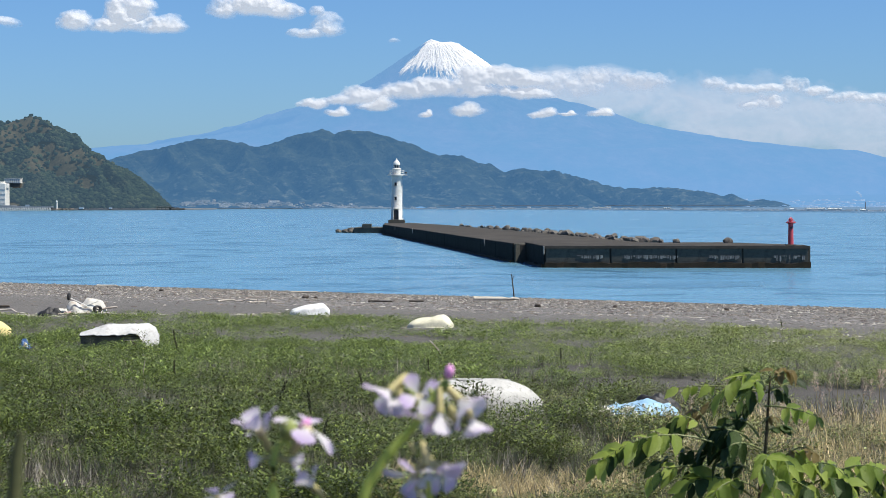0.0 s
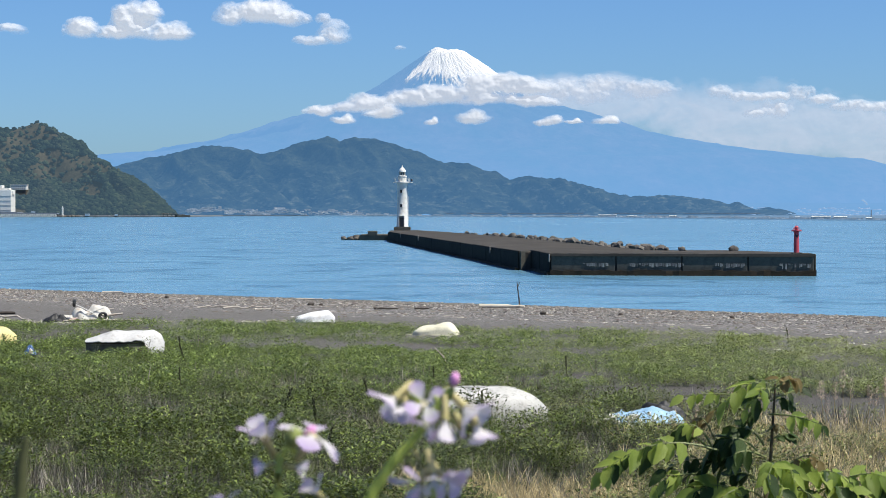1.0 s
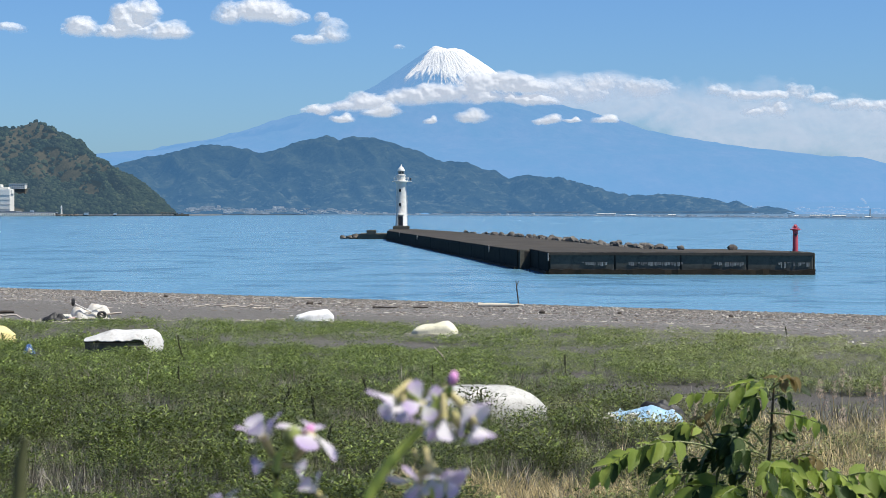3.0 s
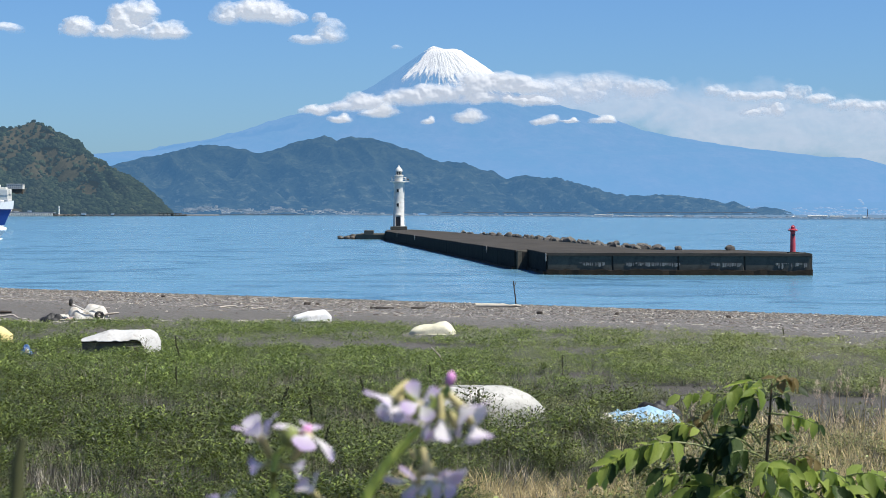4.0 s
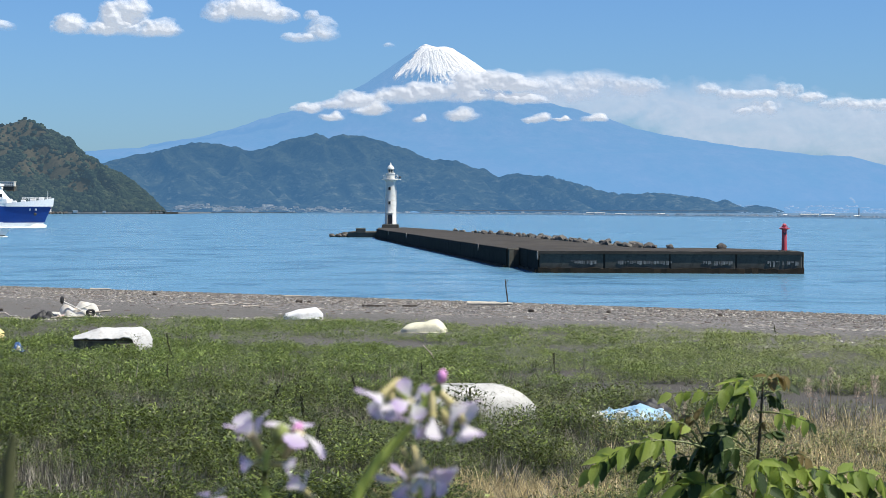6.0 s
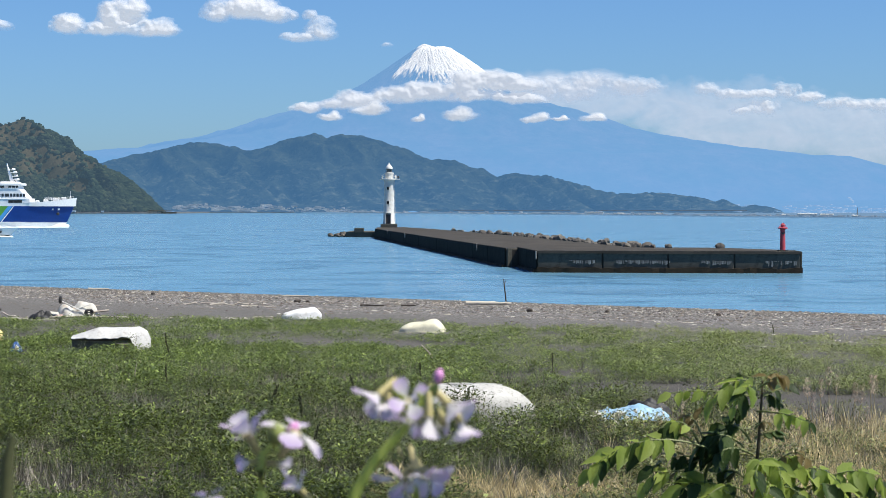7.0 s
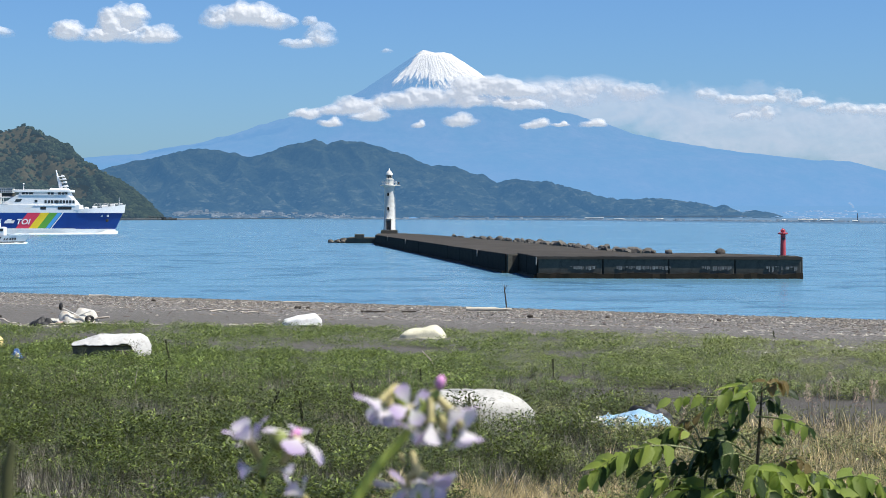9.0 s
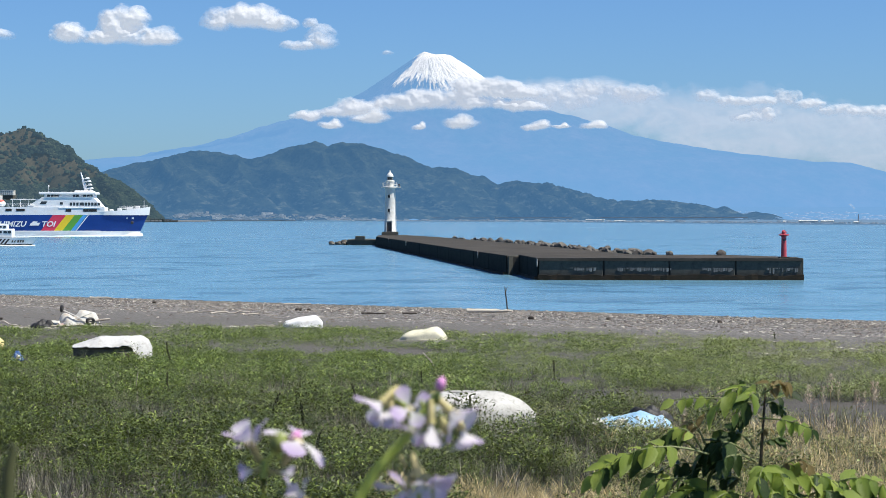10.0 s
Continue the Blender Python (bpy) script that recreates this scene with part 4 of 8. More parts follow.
FOAM_W = surface("white_sea_foam", (0.72, 0.76, 0.78), (0.5, 0.6, 0.66), (0.2, 0.35, 0.42), 0.6, 4, 0.9, 0.6, 0.1)


def hull_mesh(name, length, beam, levels, mats, rake, flare=0.55, stations=28, full=0.72):
    """A ship's hull, bow at x = 0, pointing to +x. levels: heights; mats: the paint between them."""
    bm = bmesh.new()
    top = levels[-1]
    rows = []
    for i in range(stations + 1):
        t = (i / stations) ** 1.6
        ring = []
        for z in levels:
            k = max(0.0, z) / top
            x0 = -rake * (1 - k)
            run = length * (1 - full)
            x = x0 - t * (length - rake * (1 - k))
            along = min(1.0, max(0.0, (x0 - x) / run))
            w = beam / 2 * (1 - (1 - along) ** (1.6 + flare * k)) * (0.9 + 0.1 * min(1, k * 2 + 0.4))
            ring.append((x, max(w, 0.04), z))
        rows.append(ring)
    n = len(levels)
    left = [[bm.verts.new((x, w, z)) for x, w, z in r] for r in rows]
    right = [[bm.verts.new((x, -w, z)) for x, w, z in r] for r in rows]
    for a, b in zip(range(stations), range(1, stations + 1)):
        for k in range(n - 1):
            for side in (left, right):
                f = bm.faces.new((side[a][k], side[b][k], side[b][k + 1], side[a][k + 1]))
                f.material_index = k
        f = bm.faces.new((left[a][-1], left[b][-1], right[b][-1], right[a][-1]))
        f.material_index = n - 1
    for k in range(n - 1):
        for r in (0, stations):
            f = bm.faces.new((left[r][k], left[r][k + 1], right[r][k + 1], right[r][k]))
            f.material_index = k
    return mesh_of(name, bm, mats, 30)


def slant_plate(bm, x0, x1, z0, z1, lean, y, thick=0.06):
    """An upright plate whose ends lean by lean metres, on the side facing -y."""
    q = [(x0, z0), (x1, z0), (x1 + lean, z1), (x0 + lean, z1)]
    a = [bm.verts.new((x, y - thick, z)) for x, z in q]
    b = [bm.verts.new((x, y + 0.1, z)) for x, z in q]
    bm.faces.new(a)
    bm.faces.new(b[::-1])
    for i in range(4):
        bm.faces.new((a[i], b[i], b[(i + 1) % 4], a[(i + 1) % 4]))


def letters(text, size, material, parent, m, slant=0.3, label="white painted lettering", wide=1.0):
    cu = bpy.data.curves.new("lettering", "FONT")
    cu.body, cu.size, cu.extrude, cu.shear, cu.offset = text, size, 0.03, slant, 0.05
    cu.resolution_u = 3
    ob = bpy.data.objects.new("lettering", cu)
    scene.collection.objects.link(ob)
    me = bpy.data.meshes.new_from_object(ob.evaluated_get(bpy.context.evaluated_depsgraph_get()))
    bpy.data.objects.remove(ob)
    me.materials.clear()
    me.materials.append(material)
    for v in me.vertices:
        v.co.x *= wide
    return part("lettering", me, None, parent, label, m)


def build_ferry():
    f = thing("ferry", pose(-168.4, 630, 0) @ Matrix.Scale(1.035, 4), "white and blue car ferry with rainbow stripes under way", "ship")
    L, B = 83.0, 14.0
    part("hull", hull_mesh("hull", L, B, [-1.2, 0.75, 1.6, 6.6, 7.55], [SHIP_WHITE, SHIP_WHITE, SHIP_BLUE, SHIP_WHITE, SHIP_DECK], 3.4, full=0.8), None, f, "blue hull with a white waterline band")
    side = -B / 2
    bm = bmesh.new()
    slant_plate(bm, -75, -14.5, 1.5, 1.75, 0.0, side + 0.02, 0.08)
    part("rubbing_strake", bm, SHIP_WHITE, f)
    for mat, x0, x1, what in ((STRIPE_RED, -32.3, -28.3, "red"), (STRIPE_YELLOW, -28.3, -25.7, "yellow"), (STRIPE_GREEN, -25.7, -23.2, "green"), (STRIPE_SKY, -23.2, -21.9, "light blue"), (SHIP_WHITE, -21.7, -21.35, "white")):
        bm = bmesh.new()
        slant_plate(bm, x0 - 0.35, x1 - 0.35, 1.78, 6.58, 3.75, side + 0.03)
        part("stripe", bm, mat, f, "slanting %s painted stripe" % what)
    letters("SHIMIZU", 2.3, SHIP_WHITE, f, pose(-46.6, side - 0.1, 3.05, 90, 0, 0), wide=1.06)
    letters("TOI", 2.3, SHIP_WHITE, f, pose(-32.6, side - 0.1, 3.05, 90, 0, 0), wide=1.1)
    bm = bmesh.new()
    slant_plate(bm, -36.1, -33.3, 3.35, 4.2, 0.5, side - 0.06)
    slant_plate(bm, -35.3, -33.9, 4.2, 4.6, 0.3, side - 0.06)
    part("emblem", bm, SHIP_WHITE, f, "white ship emblem")
    for x in (-7.0, -5.2):
        bm = bmesh.new()
        slant_plate(bm, x, x + 0.6, 5.35, 5.95, 0.0, 0.32, 0.05)
        ob = part("name_mark", bm, SHIP_WHITE, f, "white painted mark", pose(0, -4.6 + (x + 7) * 0.5, 0))
        ob.rotation_euler.z = radians(-2)
    bm = bmesh.new()
    lathe(bm, [(0.3, 0), (0.5, 0.12), (0.3, 0.25)], 10, pose(-5.0, -3.9, 4.2, 90))
    part("anchor", bm, DARK_STEEL, f, "dark anchor in its recess")

    # superstructure: a stepped white house with a raked front
    def house(name, x0, x1, z0, z1, w, rake_f, rake_a, mat=SHIP_WHITE, label=""):
        b = bmesh.new()
        lo = [(x0, -w), (x1, -w), (x1, w), (x0, w)]
        hi = [(x0 + rake_a, -w), (x1 - rake_f, -w), (x1 - rake_f, w), (x0 + rake_a, w)]
        va = [b.verts.new((x, y, z0)) for x, y in lo]
        vb = [b.verts.new((x, y, z1)) for x, y in hi]
        for i in range(4):
            b.faces.new((va[i], va[(i + 1) % 4], vb[(i + 1) % 4], vb[i]))
        b.faces.new(vb)
        b.faces.new(va[::-1])
        return part(name, b, mat, f, label)
    house("bulwark", -80, -13.2, 7.5, 9.0, 6.95, 0.2, 0, label="white bulwark along the car deck")
    b = bmesh.new()
    prof = [(-37.4, 8.95), (-32.6, 11.8), (-32.4, 12.1), (-16.7, 12.1), (-13.3, 8.0), (-13.3, 7.4), (-37.4, 7.4)]
    near_, far_ = [b.verts.new((x, -6.6, z)) for x, z in prof], [b.verts.new((x, 6.6, z)) for x, z in prof]
    b.faces.new(near_)
    b.faces.new(far_[::-1])
    for i in range(len(prof)):
        b.faces.new((near_[i], far_[i], far_[(i + 1) % len(prof)], near_[(i + 1) % len(prof)]))
    cabin = part("cabin_house", b, SHIP_WHITE, f, "white cabin house with raked ends")
    bridge = house("bridge_deck", -31.9, -16.6, 12.05, 13.0, 5.7, 0.25, 0.3, label="white bridge deck")
    bm = bmesh.new()
    box(bm, 17.4, 13.2, 0.75, pose(-24.6, 0, 12.95), bevel=0.14)
    box(bm, 5.4, 5.0, 0.6, pose(-20.2, 0, 13.6), bevel=0.25)
    part("roof", bm, SHIP_WHITE, f, "white overhanging roof of the bridge")
    bm = bmesh.new()
    box(bm, 14.6, 13.6, 0.14, pose(-24.2, 0, 12.05), bevel=0.03)
    part("bridge_walk", bm, SHIP_WHITE, f, "white walkway round the bridge")

    def window(parent, x, y, z, w, h, label=""):
        b = bmesh.new()
        box(b, w, 0.14, h, bevel=0.05)
        part("window", b, GLASS, parent, label, pose(x, y, z))
    for i in range(4):
        window(cabin, -23.5 + i * 1.0, -6.62, 9.5, 0.7, 0.95)
    for i in range(6):
        window(cabin, -19.9 + i * 0.98, -6.62, 9.5, 0.72, 0.95)
    window(cabin, -26.4, -6.62, 9.8, 0.85, 0.75)
    for x, w in ((-30.4, 0.9), (-29.3, 0.9), (-28.0, 1.3), (-22.6, 0.8), (-21.6, 0.9), (-19.4, 0.9), (-18.3, 0.9), (-17.3, 0.7)):
        window(bridge, x, -5.72, 12.2, w, 0.68)
    bm = bmesh.new()
    slant_plate(bm, -33.0, -31.2, 9.95, 10.8, 0.6, -6.6, 0.05)
    part("side_opening", bm, GLASS, f, "dark slanting side opening")
    for x, w in ((-24.2, 1.7), (-16.9, 2.6), (-19.0, 1.5)):
        bm = bmesh.new()
        box(bm, w, 0.2, 0.85, pose(x, -6.95, 7.6), bevel=0.03)
        part("deck_opening", bm, BLACK, f, "dark deck opening")
    for z0, x0, x1 in ((8.75, -27.2, -14.4),):
        bm = bmesh.new()
        box(bm, x1 - x0, 0.5, 0.12, pose((x0 + x1) / 2, -6.85, z0), bevel=0.02)
        part("side_ledge", bm, SHIP_WHITE, f, "narrow white deck ledge")
    # bulwark that sweeps up to the stem
    for sgn in (-1, 1):
        bm = bmesh.new()
        cols = []
        for i in range(15):
            x = -13.5 * (1 - i / 14)
            w = B / 2 * (1 - (1 - min(1.0, -x / 16.6)) ** 2.15) + 0.06
            top = 7.75 + 1.45 * (1 + x / 13.5) ** 1.7
            lean = 0.35 * (1 + x / 13.5)
            cols.append([bm.verts.new(p) for p in ((x, sgn * w, 6.55), (x + lean, sgn * (w + 0.12), top), (x + lean, sgn * max(0.0, w - 0.12), top), (x, sgn * max(0.0, w - 0.2), 6.55))])
        for p, q in zip(cols, cols[1:]):
            for k in range(4):
                bm.faces.new((p[k], q[k], q[(k + 1) % 4], p[(k + 1) % 4]))
        bm.faces.new(cols[0])
        bm.faces.new(cols[-1][::-1])
        part("bow_bulwark", bm, SHIP_WHITE, f, "white bulwark rising to the stem")
    for x, w in ((-55, 3.0), (-50.5, 2.4), (-46.0, 1.9), (-42.4, 1.9), (-38.8, 2.6)):
        bm = bmesh.new()
        box(bm, w, 0.2, 0.75, pose(x, -6.95, 7.75), bevel=0.03)
        part("deck_opening", bm, BLACK, f, "dark deck opening")
    # aft awning and rails
    bm = bmesh.new()
    box(bm, 9.6, 11, 0.28, pose(-37.2, 0, 11.25), bevel=0.05)
    part("awning", bm, SHIP_WHITE, f, "flat white awning")
    for x in (-41.4, -39, -36.5, -34.2):
        bm = bmesh.new()
        tube(bm, [(x, -5.3, 8.9), (x, -5.3, 11.3)], 0.08, 6)
        part("awning_post", bm, SHIP_WHITE, f)
    for z in (9.35, 9.7, 10.05):
        bm = bmesh.new()
        tube(bm, [(-62, -6.8, z), (-34.5, -6.8, z)], 0.04, 5)
        part("deck_rail", bm, SHIP_WHITE, f)
    for i in range(19):
        bm = bmesh.new()
        tube(bm, [(-62 + i * 1.5, -6.8, 8.9), (-62 + i * 1.5, -6.8, 10.05)], 0.04, 5)
        part("rail_post", bm, SHIP_WHITE, f)
    for x in (-46.0, -52.5):
        bm = bmesh.new()
        lathe(bm, [(0.2, -2.6), (0.9, -2.0), (1.05, 0), (0.9, 2.0), (0.2, 2.6)], 14, pose(x, -5.6, 10.1, 0, 90, 0))
        boat = part("lifeboat", bm, SHIP_WHITE, f, "white lifeboat with an orange cover", smooth=50)
        bm = bmesh.new()
        lathe(bm, [(0.2, -2.3), (0.75, -1.8), (0.9, 0), (0.75, 1.8), (0.2, 2.3)], 14, pose(x, -5.6, 10.5, 0, 90, 0))
        part("cover", bm, ORANGE, boat, "orange-red cover", smooth=50)
    house("funnel", -58, -53, 9, 15.2, 2.2, 0.8, 0.6, label="white funnel casing")
    # foredeck gear and mast
    for x, y, sx, sz in ((-11.5, -2.0, 1.2, 0.9), (-9.2, 0.5, 1.4, 1.2), (-6.0, -1.0, 1.8, 1.5), (-3.6, 0, 1.4, 1.9)):
        bm = bmesh.new()
        box(bm, sx, 1.5, sz, pose(x, y, 7.5), bevel=0.2, seg=2)
        part("deck_gear", bm, SHIP_WHITE, f, "white winch or bollard housing")
    bm = bmesh.new()
    tube(bm, [(-1.6, 0, 7.5), (-1.6, 0, 11.3)], 0.06, 6)
    part("jackstaff", bm, SHIP_WHITE, f)
    for z in (8.6, 9.0, 9.35):
        bm = bmesh.new()
        tube(bm, [(-9.0, -3.9, z), (-5.0, -2.7, z), (-1.6, -0.9, z + 0.1), (-0.5, 0, z + 0.15)], 0.05, 5)
        part("bow_rail", bm, SHIP_WHITE, f)
    for x, y in ((-9.0, -3.9), (-7, -3.3), (-5, -2.7), (-3.2, -1.8), (-1.6, -0.9)):
        bm = bmesh.new()
        tube(bm, [(x, y, 7.4), (x, y, 9.4)], 0.05, 5)
        part("rail_post", bm, SHIP_WHITE, f)
    bm = bmesh.new()
    tube(bm, [(-19.3, 0, 13.6), (-19.9, 0, 15.6), (-20.6, 0, 18.0), (-21.1, 0, 19.9)], [0.75, 0.5, 0.3, 0.14], 8)
    mast = part("mast", bm, SHIP_WHITE, f, "white raked mast with radar platforms")
    for x, z, w in ((-18.3, 14.7, 2.4), (-18.6, 15.8, 1.9), (-18.9, 16.9, 2.0), (-19.3, 17.8, 1.7)):
        bm = bmesh.new()
        box(bm, w, 1.6, 0.16, pose(x, 0, z), bevel=0.03)
        box(bm, w * 0.6, 0.5, 0.42, pose(x + 0.3, 0, z + 0.16), bevel=0.1)
        part("radar_platform", bm, SHIP_WHITE, mast)
    bm = bmesh.new()
    tube(bm, [(-20.6, 0, 13.6), (-18.8, 0, 14.9), (-16.8, 0, 13.6)], 0.3, 6)
    part("mast_stay", bm, SHIP_WHITE, f)
    bm = bmesh.new()
    tube(bm, [(-31.0, 0, 13.5), (-31.0, 0, 15.5)], 0.07, 6)
    lathe(bm, [(0.1, 0), (0.28, 0.2), (0.1, 0.45)], 8, pose(-31.0, 0, 15.4))
    part("antenna", bm, SHIP_WHITE, f)
    # foam along the hull and at the stem
    rng = random.Random(4)
    bm = bmesh.new()
    for side_y in (-1, 1):
        pts = []
        for i in range(60):
            t = i / 59
            x = -2.0 - t * 66
            w = 7.0 * (1 - (1 - min(1, (-2 - x + 1) / 23)) ** 1.9) + 0.2
            wide = 0.5 + 1.6 * min(1, t * 6) * (1 - 0.55 * t)
            h = 0.42 * max(0.1, 3.0 * math.exp(-((t - 0.03) * 24) ** 2) + 0.5 * math.exp(-((t - 0.28) * 7) ** 2)) + rng.uniform(0, 0.22)
            pts.append([bm.verts.new(p) for p in ((x, side_y * (w - 0.4), 0.05), (x, side_y * w, h), (x, side_y * (w + wide), 0.5 * h + rng.uniform(-0.02, 0.1)), (x, side_y * (w + wide * 1.6), -0.06))])
        for a, b in zip(pts, pts[1:]):
            for k in range(3):
                bm.faces.new((a[k], a[k + 1], b[k + 1], b[k]))
    part("bow_wave", bm, FOAM_W, f, "white foam along the waterline", smooth=180)
    return f


def build_launch():
    b = thing("patrol_launch", pose(-99, 417, 0), "small white patrol launch with dark slanting stripes", "boat")
    part("hull", hull_mesh("launch_hull", 13.0, 3.8, [-0.4, 0.45, 1.55, 1.75], [DARK_STEEL, SHIP_WHITE, SHIP_WHITE, SHIP_DECK], 1.6, stations=16, full=0.55), None, b, "white hull with a dark waterline")
    bm = bmesh.new()
    box(bm, 4.6, 2.7, 1.9, pose(-7.6, 0, 1.7), bevel=0.2, seg=2)
    part("cabin", bm, SHIP_WHITE, b, "white cabin")
    bm = bmesh.new()
    box(bm, 3.0, 2.3, 1.0, pose(-8.0, 0, 3.5), bevel=0.12, seg=2)
    part("flying_bridge", bm, SHIP_WHITE, b)
    for x in (-9.0, -7.9, -6.8, -5.9):
        bm = bmesh.new()
        box(bm, 0.75, 0.1, 0.55, pose(x, -1.36, 2.65), bevel=0.03)
        part("window", bm, GLASS, b)
    for x in (-8.8, -7.9, -7.0):
        bm = bmesh.new()
        box(bm, 0.6, 0.1, 0.4, pose(x, -1.17, 3.85), bevel=0.03)
        part("window", bm, GLASS, b)
    bm = bmesh.new()
    tube(bm, [(-8.6, 0, 4.4), (-8.9, 0, 6.2)], 0.08, 6)
    part("mast", bm, SHIP_WHITE, b)
    for x in (-9.4, -8.6, -7.8, -7.0):
        bm = bmesh.new()
        slant_plate(bm, x, x + 0.42, 0.35, 1.5, 0.9, -1.9, 0.05)
        part("stripe", bm, DARK_STEEL, b, "dark slanting stripe")
    for x in (-5.4, -4.9, -4.2, -3.7, -3.2):
        bm = bmesh.new()
        slant_plate(bm, x, x + 0.32, 0.75, 1.25, 0.1, -1.72 + (x + 5.4) * 0.14, 0.06)
        part("number_mark", bm, DARK_STEEL, b, "dark painted bar")
    for z in (2.1, 2.4):
        bm = bmesh.new()
        tube(bm, [(-5, -1.6, z), (-2.5, -1.1, z), (-0.4, 0, z + 0.1)], 0.025, 5)
        part("bow_rail", bm, SHIP_WHITE, b)
    bm = bmesh.new()
    rng = random.Random(2)
    pts = []
    for i in range(24):
        x = -0.6 - i * 0.5
        w = 1.9 * (1 - (1 - min(1, i / 12)) ** 1.9) + 0.05
        pts.append([bm.verts.new(p) for p in ((x, -w + 0.2, 0.03), (x, -w - 0.05, 0.16 + rng.uniform(0, 0.1)), (x, -w - 0.55, 0.05), (x, -w - 0.9, -0.05))])
    for a, c in zip(pts, pts[1:]):
        for k in range(3):
            bm.faces.new((a[k], a[k + 1], c[k + 1], c[k]))
    part("bow_wave", bm, FOAM_W, b, "thin white foam at the waterline", smooth=180)
    return b


FERRY = build_ferry()
LAUNCH = build_launch()


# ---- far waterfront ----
# walls and roofs carry a painted blue glow for the haze
TOWN_WALL = far_surface("far_walls_with_haze_glow", (0.25, 0.25, 0.25), (0.95, 0.94, 0.92), (0.13, 0.23, 0.36), 0.42, 0.42, 40.0, 0.06)
TOWN_ROOF = far_surface("far_roofs_with_haze_glow", (0.12, 0.12, 0.12), (0.4, 0.39, 0.38), (0.11, 0.2, 0.32), 0.6, 0.6, 40.0, 0.06)
# shore grey with a bluish tint
SHORE_GREY = surface("blue_grey_shore", (0.12, 0.13, 0.14), (0.165, 0.17, 0.175), (0.08, 0.085, 0.09), 0.05, 0.6, 0.9, 0.3, 0.2)
# concrete tinted blue, painting distance haze into its base colour
QUAY = surface("haze_tinted_quay", (0.20, 0.235, 0.27), (0.14, 0.17, 0.205), (0.08, 0.10, 0.12), 0.1, 1.0, 0.9, 0.2, 0.1)


def build_waterfront():
    D = 2460.0
    P = D / 3440
    X = lambda u: (u - 784) * P
    # quay of slanting white piers at the headland's foot
    q = thing("quay", pose(0, D, 0), "low grey quay on a row of pale slanting piers", "quay", kind="structure")
    bm = bmesh.new()
    box(bm, X(100) - X(-140), 14, 1.6, pose((X(100) + X(-140)) / 2, 8, 3.6), bevel=0.1)
    part("deck", bm, QUAY, q)
    # black wall added to paint the shade between the piers
    bm = bmesh.new()
    box(bm, X(100) - X(-140), 2, 3.4, pose((X(100) + X(-140)) / 2, 10, 0.2))
    part("back_wall", bm, BLACK, q, "black wall under the deck, painted for its shadow")
    bm = bmesh.new()
    slant_plate(bm, 0, 1.9, -0.5, 3.7, -1.2, 0, 2.0)
    pm = mesh_of("pier", bm, WHITE_PAINT)
    for i in range(58):
        part("pier", pm, None, q, m=pose(X(-138) + i * 2.95, 2.0, 0))
    # small light tower at its end
    t = thing("pier_light", pose(X(110), D, 2.0), "small white light tower at the quay's end", "light tower")
    bm = bmesh.new()
    lathe(bm, [(1.5, 0), (1.5, 1.0), (1.1, 1.2), (0.95, 8.6), (1.4, 8.7), (1.4, 9.2), (0.8, 9.3), (0.8, 10.6), (0.2, 11.4)], 14)
    part("tower", bm, WHITE_PAINT, t, smooth=35)
    rng = random.Random(21)
    for i in range(16):
        s = rng.uniform(2.2, 4.2)
        ob = new("quay_boulder", rock_mesh("quay_boulder", DARK_ROCK if i % 3 else ROCK, 1.0, 60 + i))
        ob.matrix_basis = pose(X(101) + i * 1.7, D + rng.uniform(-3, 5), 0.4, 0, 0, rng.uniform(0, 360)) @ Matrix.Diagonal((s, s, s * 0.9, 1))
        tagged(ob, "dark boulder at the end of the quay", "boulder", "boulders of the quay")
    # white works building and the pale block on the slope
    w = thing("works_building", pose(-568.5, D + 32, 1.5), "white windowless works building by the water", "building")
    bm = bmesh.new()
    box(bm, 34, 26, 33, bevel=0.3)
    part("wall", bm, WHITE_PAINT, w)
    for x, sx, z, h in ((9, 9, 33, 2.5), (15.5, 6, 27, 5), (-4, 8, 33, 5.5), (3, 3, 33, 6)):
        bm = bmesh.new()
        box(bm, sx, 12, h, pose(x, 0, z), bevel=0.2)
        part("roof_block", bm, WHITE_PAINT, w)
    bm = bmesh.new()
    box(bm, 44, 30, 5.0, pose(4, 0, 0), bevel=0.2)
    part("base_shed", bm, QUAY, w, "pale grey shed along the foot")
    for z in (7, 13, 19, 25):
        bm = bmesh.new()
        box(bm, 34.3, 0.5, 0.35, pose(0, -13.1, z))
        part("cladding_joint", bm, QUAY, w)
    s = thing("hillside_block", pose(-554.5, 2542, 35.4), "pale flat-roofed apartment block on the wooded slope", "building")
    bm = bmesh.new()
    box(bm, 21, 12, 6.2, bevel=0.15)
    part("wall", bm, WHITE_PAINT, s)
    bm = bmesh.new()
    box(bm, 22, 13, 0.6, pose(0, 0, 6.2))
    part("roof", bm, WHITE_PAINT, s)
    bm = bmesh.new()
    box(bm, 20, 11, 20, pose(0, 0.4, -19.8))
    part("foundation", bm, DARK_ROCK, s)
    for i in range(7):
        for z in (1.0, 3.6):
            bm = bmesh.new()
            box(bm, 1.3, 0.3, 1.1, pose(-8.4 + i * 2.8, -6.05, z))
            part("window", bm, GLASS, s)
    # sheds along the shore road
    for u, wd, h in ((46, 7, 3), (58, 4, 5), (72, 9, 2.6), (154, 5, 2.0), (205, 3, 1.4)):
        b = thing("shore_shed", pose(X(u) * 2490 / D, 2490, 1.5), "small pale shed by the shore road", "shed", "sheds along the shore")
        bm = bmesh.new()
        box(bm, wd, 7, h, bevel=0.1)
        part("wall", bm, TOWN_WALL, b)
        bm = bmesh.new()
